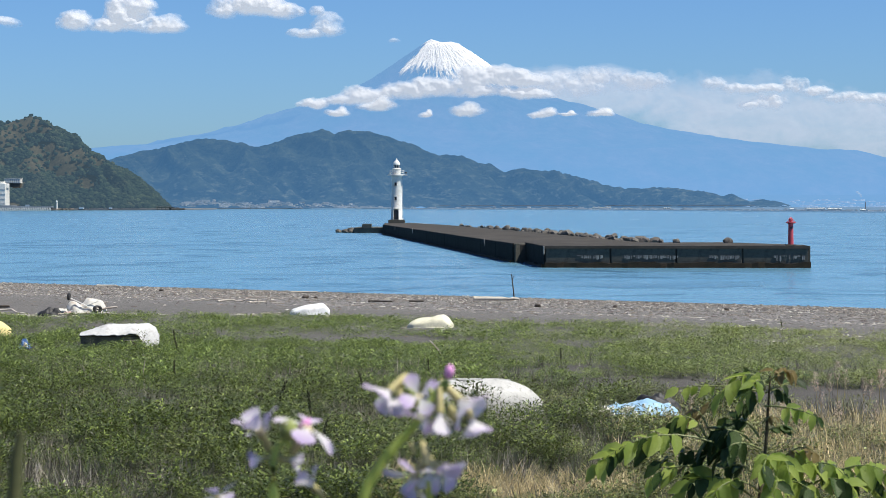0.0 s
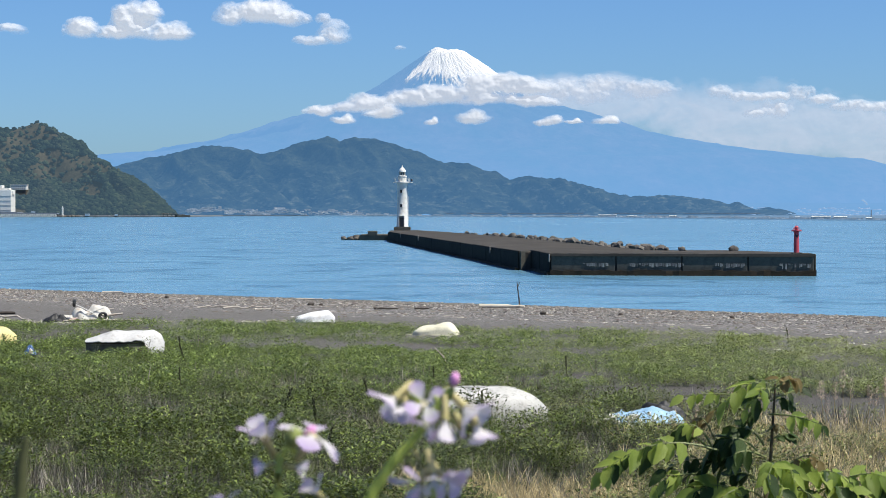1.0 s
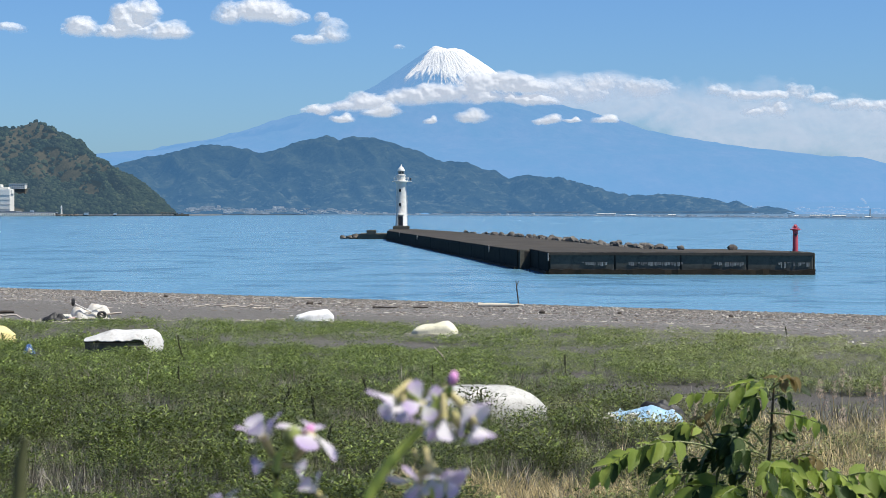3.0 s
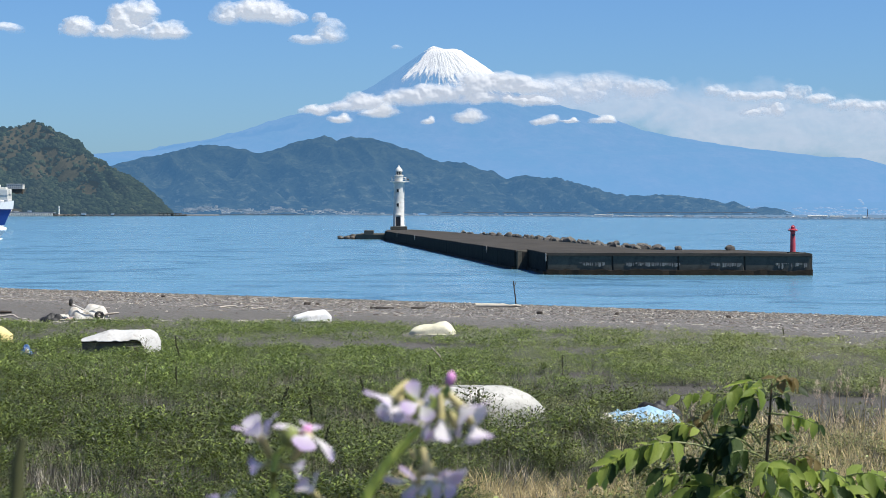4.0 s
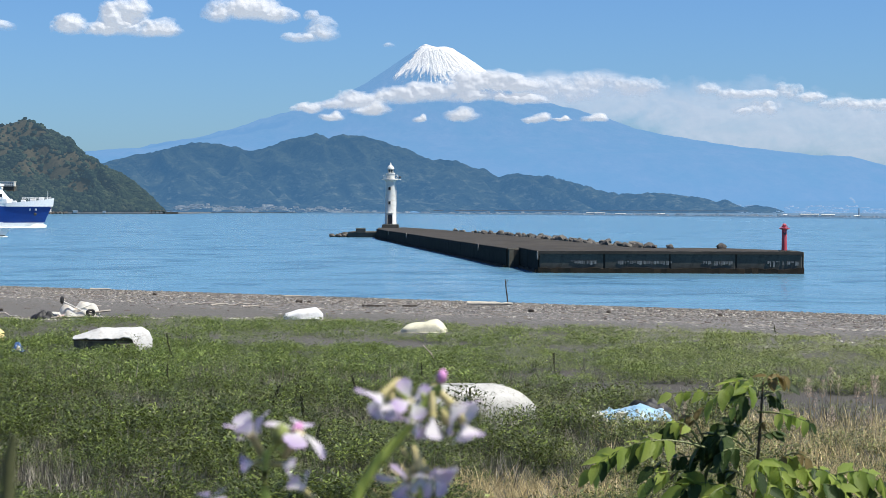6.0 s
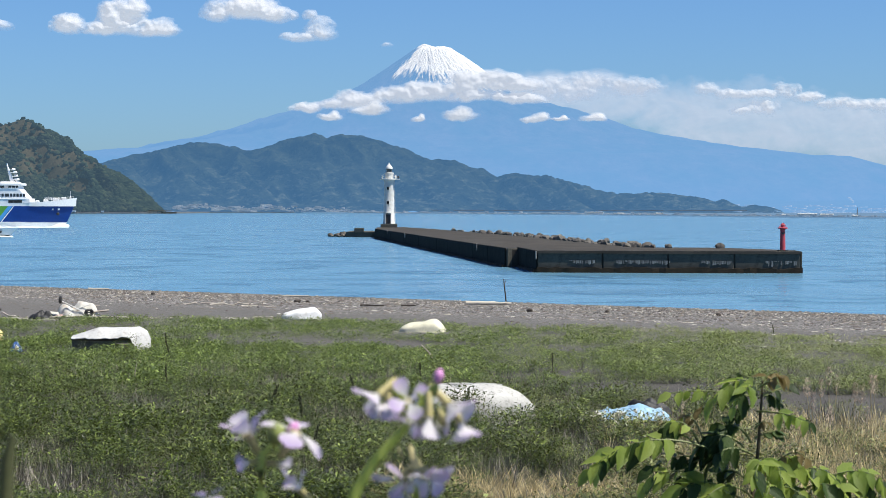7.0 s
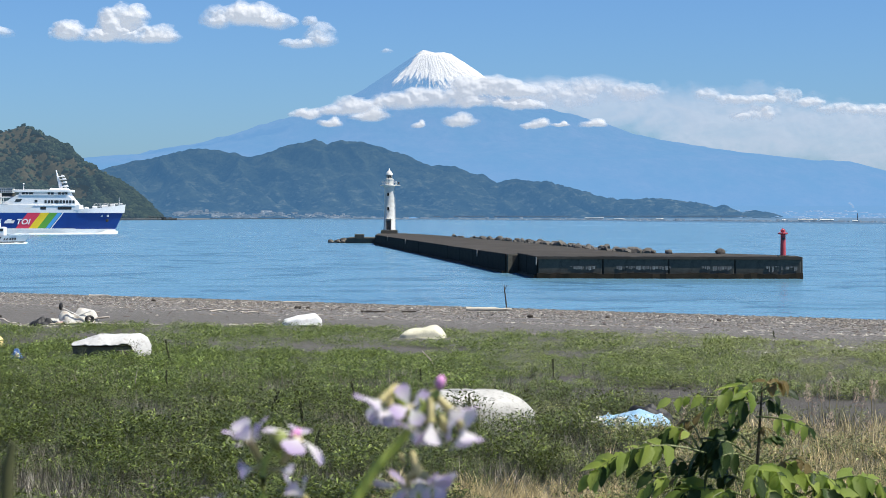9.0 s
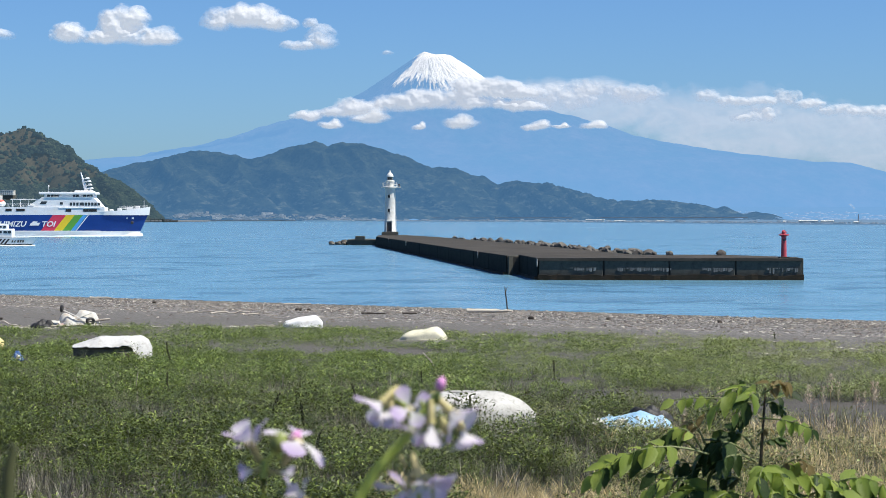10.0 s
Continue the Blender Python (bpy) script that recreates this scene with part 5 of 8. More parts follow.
        bm_pts = [(-wd / 2 - 0.4, -3.9, h), (wd / 2 + 0.4, -3.9, h), (wd / 2 + 0.4, 3.9, h), (-wd / 2 - 0.4, 3.9, h)]
        va = [bm.verts.new(p) for p in bm_pts]
        r0, r1 = bm.verts.new((-wd / 2 - 0.4, 0, h + 0.9)), bm.verts.new((wd / 2 + 0.4, 0, h + 0.9))
        for vs in ((va[0], va[1], r1, r0), (va[2], va[3], r0, r1), (va[1], va[2], r1), (va[3], va[0], r0), va[::-1]):
            bm.faces.new(vs)
        part("roof", bm, TOWN_ROOF, b)
    # strip of beach and sea wall under the headland
    bm = bmesh.new()
    prism(bm, [(X(-160), D + 16), (X(310), D + 40), (X(330), D + 400), (X(-160), D + 400)], -2, 2.0, 0.4)
    tagged(part("shore_terrace", bm, SHORE_GREY), "grey shore terrace and sea wall", "shore", kind="structure")
    # a dark jetty on stilts beyond the headland's point
    j = thing("jetty", pose(X(313), D + 30, 0), "dark low jetty at the headland's foot", "jetty", kind="structure")
    bm = bmesh.new()
    box(bm, 30, 5, 0.9, pose(-9, 0, 3.4, 0, 1.5, 0), bevel=0.2)
    part("deck", bm, DARK_ROCK, j)
    bm = bmesh.new()
    prism(bm, [(-4, -4), (13, -4), (9, 6), (-8, 6)], -1, 2.6, 0.3)
    part("head", bm, DARK_ROCK, j, "dark stone head of the jetty")
    for k in range(6):
        bm = bmesh.new()
        tube(bm, [(-22 + 5 * k, 0, -1), (-22 + 5 * k, 0, 3.9 + 0.0)], 0.5, 6)
        part("stilt", bm, DARK_ROCK, j)
    # the low shore that comes nearer towards the port
    def shore_y(u):
        return 20640.0 / np.interp(u, [0, 523, 1046, 1568], [6.4, 6.6, 10.0, 15.6])
    line = [((u - 784) / 3440 * float(shore_y(u)), float(shore_y(u)) + 14 * math.sin(u * 0.021)) for u in range(560, 1700, 38)]
    bm = bmesh.new()
    prism(bm, line + [(900, 1150), (1600, 3400), (-190, 3400)], -2, 0.9, 0.3)
    # most of the shore's tone is haze, painted as blue glow
    LOW_SHORE = far_surface("low_shore_with_haze_glow", (0.06, 0.08, 0.08), (0.26, 0.26, 0.26), (0.13, 0.25, 0.41), 0.72, 0.72, 40.0, 0.03)
    tagged(part("far_shore", bm, LOW_SHORE), "low built-up shore of the port across the bay", "shore", kind="structure")
    # the town across the bay: hundreds of small houses
    rng2 = np.random.default_rng(77)

    def house_shape(w, d, h):
        v = [(-w, -d, 0), (w, -d, 0), (w, d, 0), (-w, d, 0), (-w, -d, h), (w, -d, h), (w, d, h), (-w, d, h)]
        return v, [(0, 1, 5, 4), (1, 2, 6, 5), (2, 3, 7, 6), (3, 0, 4, 7)]

    def roof_shape(w, d, h):
        v = [(-w, -d, h), (w, -d, h), (w, d, h), (-w, d, h), (-w, 0, h * 1.5), (w, 0, h * 1.5)]
        return v, [(0, 1, 5, 4), (2, 3, 4, 5), (1, 2, 5, 5), (3, 0, 4, 4)]
    n = 900
    u = np.concatenate([rng2.uniform(330, 700, n // 2), rng2.uniform(640, 1600, n // 2)])
    y = np.where(u < 640, rng2.uniform(3172, 3196, n), shore_y(u) + 12 + 90 * rng2.random(n) ** 2)
    x = (u - 784) / 3440 * y
    z = np.where(y > 3150, np.maximum(HILLS(x, y), 0) * 0.9 + 0.8, 0.85)
    size = (0.3 + 0.7 * rng2.random(n) ** 2) * y / 3170
    yaw = rng2.uniform(-0.3, 0.3, n)
    kinds = [(3.2, 2.2, 1.9), (5.2, 2.5, 2.3), (9.0, 3, 1.7), (2.6, 2.2, 3.0)]
    st = rng2.bit_generator.state
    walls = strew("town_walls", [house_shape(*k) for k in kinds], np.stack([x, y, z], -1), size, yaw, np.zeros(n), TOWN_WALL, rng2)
    rng2.bit_generator.state = st
    town = new("town_houses", walls)
    tagged(town, "pale houses and sheds crowded along the far shore", "houses", kind="stuff")
    co, fs = [], []
    pick = rng2.integers(0, len(kinds), n)
    for i in range(n):
        w, d, h = kinds[pick[i]]
        b = len(co)
        c, s_ = math.cos(yaw[i]), math.sin(yaw[i])
        for px, py, pz in roof_shape(w * 1.08, d * 1.08, h)[0]:
            co.append((x[i] + size[i] * (px * c - py * s_), y[i] + size[i] * (px * s_ + py * c), z[i] + size[i] * pz))
        fs += [(b, b + 1, b + 5, b + 4), (b + 2, b + 3, b + 4, b + 5)]
    roofs = new("town_roofs", raw_mesh("town_roofs", co, fs, TOWN_ROOF))
    tagged(roofs, "grey roofs of the houses on the far shore", "roofs", kind="stuff")
    # sea wall and raised road along the far shore
    for name, y0, z0, h, mat, label in (("sea_wall", 3168, -1, 2.6, QUAY, "pale sea wall along the far shore"), ("raised_road", 3190, 4.0, 1.2, QUAY, "raised coast road on the far shore")):
        bm = bmesh.new()
        box(bm, 560 if name == "sea_wall" else 560, 5, h, pose(-500 if name == "sea_wall" else 240, y0, z0))
        tagged(part(name, bm, mat), label, "sea wall" if name == "sea_wall" else "road", kind="structure")
    # works at the right-hand end: long white roofs and a smoking stack
    for u, w, h, z in ((1452, 31, 3.2, 1), (1486, 21, 3, 1), (1412, 9, 2, 1), (1190, 11, 2.2, 0), (1118, 16, 1.6, 2), (1074, 30, 3, 2), (410, 12, 3, 2), (1537, 9, 1.6, 1)):
        y0 = float(shore_y(u)) + 24 + (u % 7) * 3 if u > 700 else 3180.0
        w, h, z = w * y0 / 3200, h * y0 / 3200, 0.85 if u > 700 else z
        b = thing("shore_works", pose((u - 784) / 3440 * y0, y0, z), "long white-roofed works hall on the far shore", "works hall", "works halls on the far shore")
        bm = bmesh.new()
        box(bm, w, 2.0, h, bevel=0.2)
        part("wall", bm, WHITE_PAINT, b)
        bm = bmesh.new()
        box(bm, w + 1, 2.6, 0.9, pose(0, 0, h), bevel=0.3)
        part("roof", bm, WHITE_PAINT, b)
    bm = bmesh.new()
    lathe(bm, [(0.5, 0), (0.3, 7.0)], 10)
    tagged(part("factory_chimney", bm, QUAY, m=pose((1541 - 784) / 3440 * 1420, 1420, 0.8)), "thin grey factory chimney on the far shore", "chimney")
    # a plain rising gently behind the far shore, with the specks of its town
    def plain(X, Y):
        return np.clip((Y - 3258) * 0.045, -1.5, 40) * np.clip((X - 415) / 60, 0, 1) + 1.4 * wave_noise(X, Y, 60, 91, 3)
    # the plain's blue is painted haze glow over its land colour
    m = far_surface("far_plain_with_haze_glow", (0.05, 0.08, 0.05), (0.12, 0.12, 0.09), (0.135, 0.30, 0.55), 0.84, 0.86, 40.0, 0.02)
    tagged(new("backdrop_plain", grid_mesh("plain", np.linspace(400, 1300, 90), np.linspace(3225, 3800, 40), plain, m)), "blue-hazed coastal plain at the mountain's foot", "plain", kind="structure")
    # white houses dimmed by a blue glow that paints in haze
    HAZY_HOUSES = far_surface("houses_with_haze_glow", (0.5, 0.5, 0.5), (0.8, 0.78, 0.75), (0.2, 0.35, 0.58), 0.72, 0.72, 40.0, 0.08)
    n = 290
    y = 3262 + 330 * rng2.random(n) ** 2.2
    x = rng2.uniform(430, 0.255 * 3300, n)
    z = plain(x, y)
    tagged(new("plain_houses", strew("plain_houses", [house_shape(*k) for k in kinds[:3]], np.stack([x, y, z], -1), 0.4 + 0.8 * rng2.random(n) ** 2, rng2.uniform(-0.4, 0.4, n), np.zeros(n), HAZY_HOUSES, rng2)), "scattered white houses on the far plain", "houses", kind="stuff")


build_waterfront()


# ---- upturned boats and flotsam on the beach ----
FIBREGLASS = surface("chalky_white_fibreglass", (0.78, 0.775, 0.75), (0.7, 0.695, 0.67), (0.52, 0.5, 0.45), 1.6, 14, 0.6, 0.15, 0.01)
CREAM_GEL = surface("chalky_cream_fibreglass", (0.70, 0.66, 0.49), (0.62, 0.58, 0.42), (0.45, 0.42, 0.3), 1.6, 14, 0.6, 0.15, 0.01)
WORN_GEL = surface("worn_chalky_white_gelcoat", (0.50, 0.49, 0.455), (0.38, 0.37, 0.335), (0.16, 0.16, 0.13), 2.2, 18, 0.65, 0.2, 0.01)
YELLOW_GEL = surface("faded_yellow_fibreglass", (0.72, 0.6, 0.26), (0.66, 0.55, 0.24), (0.45, 0.38, 0.2), 1.6, 14, 0.6, 0.15, 0.01)
HULL_INSIDE = surface("grey_green_hull_side", (0.10, 0.11, 0.09), (0.15, 0.155, 0.125), (0.05, 0.05, 0.04), 2, 14, 0.7, 0.2, 0.01)
COVER = surface("grey_white_boat_cover", (0.54, 0.535, 0.515), (0.46, 0.455, 0.435), (0.3, 0.28, 0.25), 1.6, 14, 0.7, 0.2, 0.01)
DRIFTWOOD = surface("bleached_driftwood", (0.42, 0.37, 0.3), (0.58, 0.53, 0.45), (0.25, 0.2, 0.15), 1.5, 18, 0.85, 0.6, 0.02, spread=0.4, stretch=(0.4, 2, 2))
DARK_WOOD = surface("dark_wet_driftwood", (0.04, 0.032, 0.026), (0.08, 0.065, 0.05), None, 1.5, 18, 0.85, 0.6, 0.02)
WHITE_SHEET = surface("weathered_white_sheeting", (0.58, 0.56, 0.5), (0.48, 0.455, 0.4), (0.4, 0.3, 0.22), 2.0, 12, 0.75, 0.3, 0.03)
BLUE_SHEET = surface("faded_blue_tarpaulin", (0.21, 0.37, 0.52), (0.31, 0.48, 0.62), (0.5, 0.58, 0.64), 3.0, 16, 0.5, 0.35, 0.03)
BLUE_PLASTIC = surface("blue_plastic", (0.04, 0.10, 0.28), (0.09, 0.19, 0.4), (0.4, 0.5, 0.58), 6.0, 25, 0.4, 0.3, 0.02)
FOAM_BIT = surface("crumbled_white_foam", (0.7, 0.68, 0.58), (0.6, 0.57, 0.46), None, 4.0, 25, 0.9, 0.4, 0.02, spread=0.4)
RED_CLOTH = surface("faded_pink_cloth", (0.5, 0.33, 0.28), (0.55, 0.42, 0.36), None, 4.0, 25, 0.9, 0.3, 0.02)


def skiff_mesh(name, length, beam, height, material, keel_rise=0.06, flat=0.55, bow=0.62, steps=22, ring=13, seed=0, blunt=False, sheer=None):
    """An upturned skiff: bottom up, bow at +x, the rim on the ground."""
    bm = bmesh.new()
    rows = []
    for i in range(steps + 1):
        t = i / steps
        x = (t - 0.5) * length
        full = 1 - max(0.0, (t - bow) / (1 - bow)) ** 2.2
        stern = 0.86 + 0.14 * min(1, t / 0.3)
        if blunt:
            stern = (1 - (1 - min(1.0, (t + 0.02) / 0.26)) ** 2.4) ** 0.6
        w = beam / 2 * full * stern
        h = height * (0.92 + 0.08 * math.sin(math.pi * t)) * (1 - 0.55 * max(0, (t - 0.7) / 0.3) ** 2)
        if not blunt:
            h *= 0.72 + 0.28 * min(1.0, t / 0.35)
        if blunt:
            h *= 0.35 + 0.65 * (1 - (1 - min(1.0, t / 0.22)) ** 2.2)
        if sheer:
            h = height * float(np.interp(t, *zip(*sheer)))
            w = beam / 2 * float(np.interp(t, (0, 0.04, 0.6, 0.85, 0.96, 1), (0.9, 0.96, 1, 0.8, 0.5, 0.3)))
        row = []
        for k in range(ring):
            a = math.pi * k / (ring - 1)
            cx, cz = math.cos(a), math.sin(a)
            px = math.copysign(abs(cx) ** flat, cx)
            pz = cz ** flat
            dent = 0.05 * noise.noise(Vector((x * 1.7 + seed, px * 1.3, pz))) + 0.012 * noise.noise(Vector((x * 6 + seed, px * 4, pz * 3)))
            row.append(bm.verts.new((x, (w + 0.02) * px, h * pz + (keel_rise if k == ring // 2 else 0) + dent)))
        rows.append(row)
    for a, b in zip(rows, rows[1:]):
        for k in range(ring - 1):
            bm.faces.new((a[k], b[k], b[k + 1], a[k + 1]))
    bm.faces.new(rows[0])
    bm.faces.new(rows[-1][::-1])
    bmesh.ops.remove_doubles(bm, verts=bm.verts, dist=0.004)
    return mesh_of(name, bm, material, 50)


def build_skiff(m, length, beam, height, material, label, flat=0.55, rim=None, keels=(-0.22, 0.22), bow=0.62, seed=0, blunt=True, sheer=None):
    b = thing("upturned_boat", m, label, "boat", "upturned boats on the beach")
    part("hull", skiff_mesh("hull", length, beam, height, material, flat=flat, bow=bow, seed=seed, blunt=blunt, sheer=sheer), None, b)
    # rim
    pts = []
    for i in range(15):
        t = i / 14
        full = 1 - max(0.0, (t - bow) / (1 - bow)) ** 2.2
        aft = (1 - (1 - min(1.0, (t + 0.02) / 0.26)) ** 2.4) ** 0.6
        pts.append(((t - 0.5) * length, beam / 2 * full * aft + 0.03, 0.03))
    for s in (1, -1):
        bm = bmesh.new()
        tube(bm, [(x, s * y, z) for x, y, z in pts], 0.04, 6)
        part("gunwale", bm, rim or material, b)
    for k in keels:
        bm = bmesh.new()
        tube(bm, [((t - 0.5) * length, k * beam, height * (0.97 + 0.06 * math.sin(math.pi * t)) * (1 - 0.38 * max(0, (t - 0.75) / 0.25) ** 2)) for t in (0.2, 0.3, 0.45, 0.58, 0.66, 0.72)], [0.03, 0.035, 0.035, 0.035, 0.03, 0.015], 6)
        part("keel_strip", bm, material, b)
    return b


def build_boats():
    # a dark skiff under a weathered white cover that hangs down over its bow
    x, y = -9.45, 57.7
    b = thing("covered_boat", pose(x, y, gz(x, y), 0, 0, 6) @ Matrix.Diagonal((1, 1, 0.86, 1)), "dark skiff under a torn weathered white cover", "boat", "upturned boats on the beach")
    bm = bmesh.new()
    n_x, n_k = 40, 17
    grid = []
    for i in range(n_x + 1):
        t = i / n_x
        top = float(np.interp(t, [0, 0.12, 0.34, 0.5, 0.62, 0.86, 0.95, 1.0], [0.5, 0.6, 0.79, 0.77, 0.78, 0.8, 0.66, 0.36]))
        rim = float(np.interp(t, [0, 0.25, 0.6, 0.7, 0.76, 0.82, 0.9, 1.0], [0.46, 0.45, 0.47, 0.52, 0.42, 0.02, 0.06, 0.1]))
        wide = 0.62 * (1 - 0.5 * max(0, (t - 0.8) / 0.2) ** 2) * (0.8 + 0.2 * min(1, t / 0.3))
        row = []
        for k in range(n_k):
            q = k / (n_k - 1) * 2 - 1                      # from the near rim over the ridge to the far rim
            low = rim if q < 0 else 0.1
            z = low + (top - low) * (1 - abs(q) ** 3.2)
            fold = 0.016 * noise.noise(Vector((t * 9, q * 2, 1.0))) + 0.02 * noise.noise(Vector((t * 24, q * 5, 4.0)))
            flap = 0.05 * noise.noise(Vector((t * 15, 0.0, 7.0))) * max(0, -q) ** 4
            row.append(bm.verts.new(((t - 0.5) * 2.3 + fold, q * wide * (1 + 0.1 * (abs(q) > 0.9)) + fold, z + fold + flap)))
        grid.append(row)
    for p, q in zip(grid, grid[1:]):
        for k in range(n_k - 1):
            bm.faces.new((p[k], q[k], q[k + 1], p[k + 1]))
    ring = bmesh.ops.extrude_face_region(bm, geom=list(bm.faces))
    bmesh.ops.translate(bm, verts=[v for v in ring["geom"] if isinstance(v, bmesh.types.BMVert)], vec=(0, 0, -0.02))
    bmesh.ops.recalc_face_normals(bm, faces=bm.faces)
    part("cover", bm, COVER, b, "weathered white cover with ragged edges", smooth=50)
    bm = bmesh.new()
    stations = [(-1.13, 0.42, 0.44), (-0.6, 0.5, 0.43), (0.0, 0.54, 0.43), (0.6, 0.5, 0.43), (0.95, 0.3, 0.4), (1.05, 0.06, 0.36)]
    loops = [[bm.verts.new((px, sy * w * kk, zz)) for sy, kk, zz in ((-1, 1, h), (-1, 0.86, 0.0), (1, 0.86, 0.0), (1, 1, h))] for px, w, h in stations]
    for p, q in zip(loops, loops[1:]):
        for k in range(4):
            bm.faces.new((p[k], q[k], q[(k + 1) % 4], p[(k + 1) % 4]))
    bm.faces.new(loops[0])
    bm.faces.new(loops[-1][::-1])
    bmesh.ops.recalc_face_normals(bm, faces=bm.faces)
    part("hull", bm, HULL_INSIDE, b, "dark grey-green hull side")
    bm = bmesh.new()
    tube(bm, [(-1.15, -0.45, 0.40), (-0.6, -0.53, 0.39), (0.0, -0.57, 0.39), (0.6, -0.53, 0.39)], 0.025, 6)
    part("gunwale", bm, DARK_WOOD, b)
    bm = bmesh.new()
    box(bm, 0.5, 0.3, 0.3, pose(0.42, -0.72, -0.02, 0, 0, 20), bevel=0.03)
    part("prop", bm, DARK_WOOD, b, "dark wooden block beside the hull")
    # the others
    x, y = -5.45, 82.1
    build_skiff(pose(x, y, gz(x, y) + 0.03, 0, 0, 192), 1.62, 1.0, 0.43, FIBREGLASS, "small white upturned boat on bare grey sand", 0.42, keels=(), bow=0.4, seed=3, sheer=((0, 0.55), (0.05, 0.72), (0.14, 1.0), (0.3, 0.98), (0.62, 0.8), (0.9, 0.5), (0.96, 0.38), (1, 0.12)))
    x, y = -0.3, 71.7
    build_skiff(pose(x, y, gz(x, y) - 0.02, 0, 0, 172), 1.66, 1.1, 0.45, CREAM_GEL, "cream upturned boat at the edge of the weeds", 0.5, bow=0.35, keels=(), seed=5, sheer=((0, 0.4), (0.07, 0.75), (0.17, 1.0), (0.32, 0.95), (0.5, 0.76), (0.8, 0.6), (0.94, 0.42), (1, 0.15)))
    x, y = 0.82, 36.9
    build_skiff(pose(x, y, gz(x, y) + 0.01, 0, 0, -8), 2.35, 1.35, 0.68, WORN_GEL, "chalky white upturned boat half hidden in weeds", 0.8, bow=0.3, keels=(0.3,), seed=7)
    x, y = -14.9, 63.4
    build_skiff(pose(x, y, gz(x, y) - 0.02, 0, 0, 15), 1.9, 1.15, 0.56, YELLOW_GEL, "faded yellow upturned boat among weeds", 0.5, bow=0.6, seed=9)


def crumple(name, sx, sy, h, material, seed, n=26, folds=1.0, steep=2.4):
    """A heap of sheeting with folds."""
    bm = bmesh.new()
    g = []
    for i in range(n + 1):
        row = []
        for j in range(n // 2 + 1):
            u, v = i / n * 2 - 1, j / (n // 2) * 2 - 1
            r = min(1.0, math.hypot(u, v))
            k = noise.noise(Vector((u * 2.1 + seed, v * 2.1, 0)))
            f = 1 - abs(noise.noise(Vector((u * 4.3, v * 4.3 + seed, 3)))) * 2
            z = h * max(0, 1 - r ** steep) ** 0.6 * (0.85 + 0.5 * k) + folds * 0.07 * f * h * (1 - r)
            row.append(bm.verts.new((u * sx / 2 * (1 + 0.15 * k), v * sy / 2 * (1 + 0.2 * k), z - 0.02)))
        g.append(row)
    for a, b in zip(g, g[1:]):
        for j in range(n // 2):
            bm.faces.new((a[j], b[j], b[j + 1], a[j + 1]))
    ring = bmesh.ops.extrude_face_region(bm, geom=list(bm.faces))
    for v in ring["geom"]:
        if isinstance(v, bmesh.types.BMVert):
            v.co.z -= 0.03
    return mesh_of(name, bm, material, 60)


def log(name, x, y, length, r, turn, material, label, z=None, bend=0.12, tip=0.6, roll=0, category="driftwood"):
    rng = random.Random(int((x + 50) * 100 + y))
    bm = bmesh.new()
    n = 9
    pts, rad = [], []
    for i in range(n):
        t = i / (n - 1)
        pts.append(((t - 0.5) * length, bend * length * math.sin(2.6 * t + rng.random()) * 0.3, 0.1 * bend * length * rng.uniform(-0.5, 1)))
        rad.append(r * (1 - (1 - tip) * t) * rng.uniform(0.85, 1.15))
    tube(bm, pts, rad, 8)
    for v in bm.verts:
        v.co += Vector((0, 1, 1)) * 0.25 * r * noise.noise(v.co * (0.8 / r))
    zz = gz(x, y) if z is None else z
    ob = part(name, bm, material, m=pose(x, y, zz + r * 0.75, 0, roll, turn), smooth=60)
    return tagged(ob, label, category)


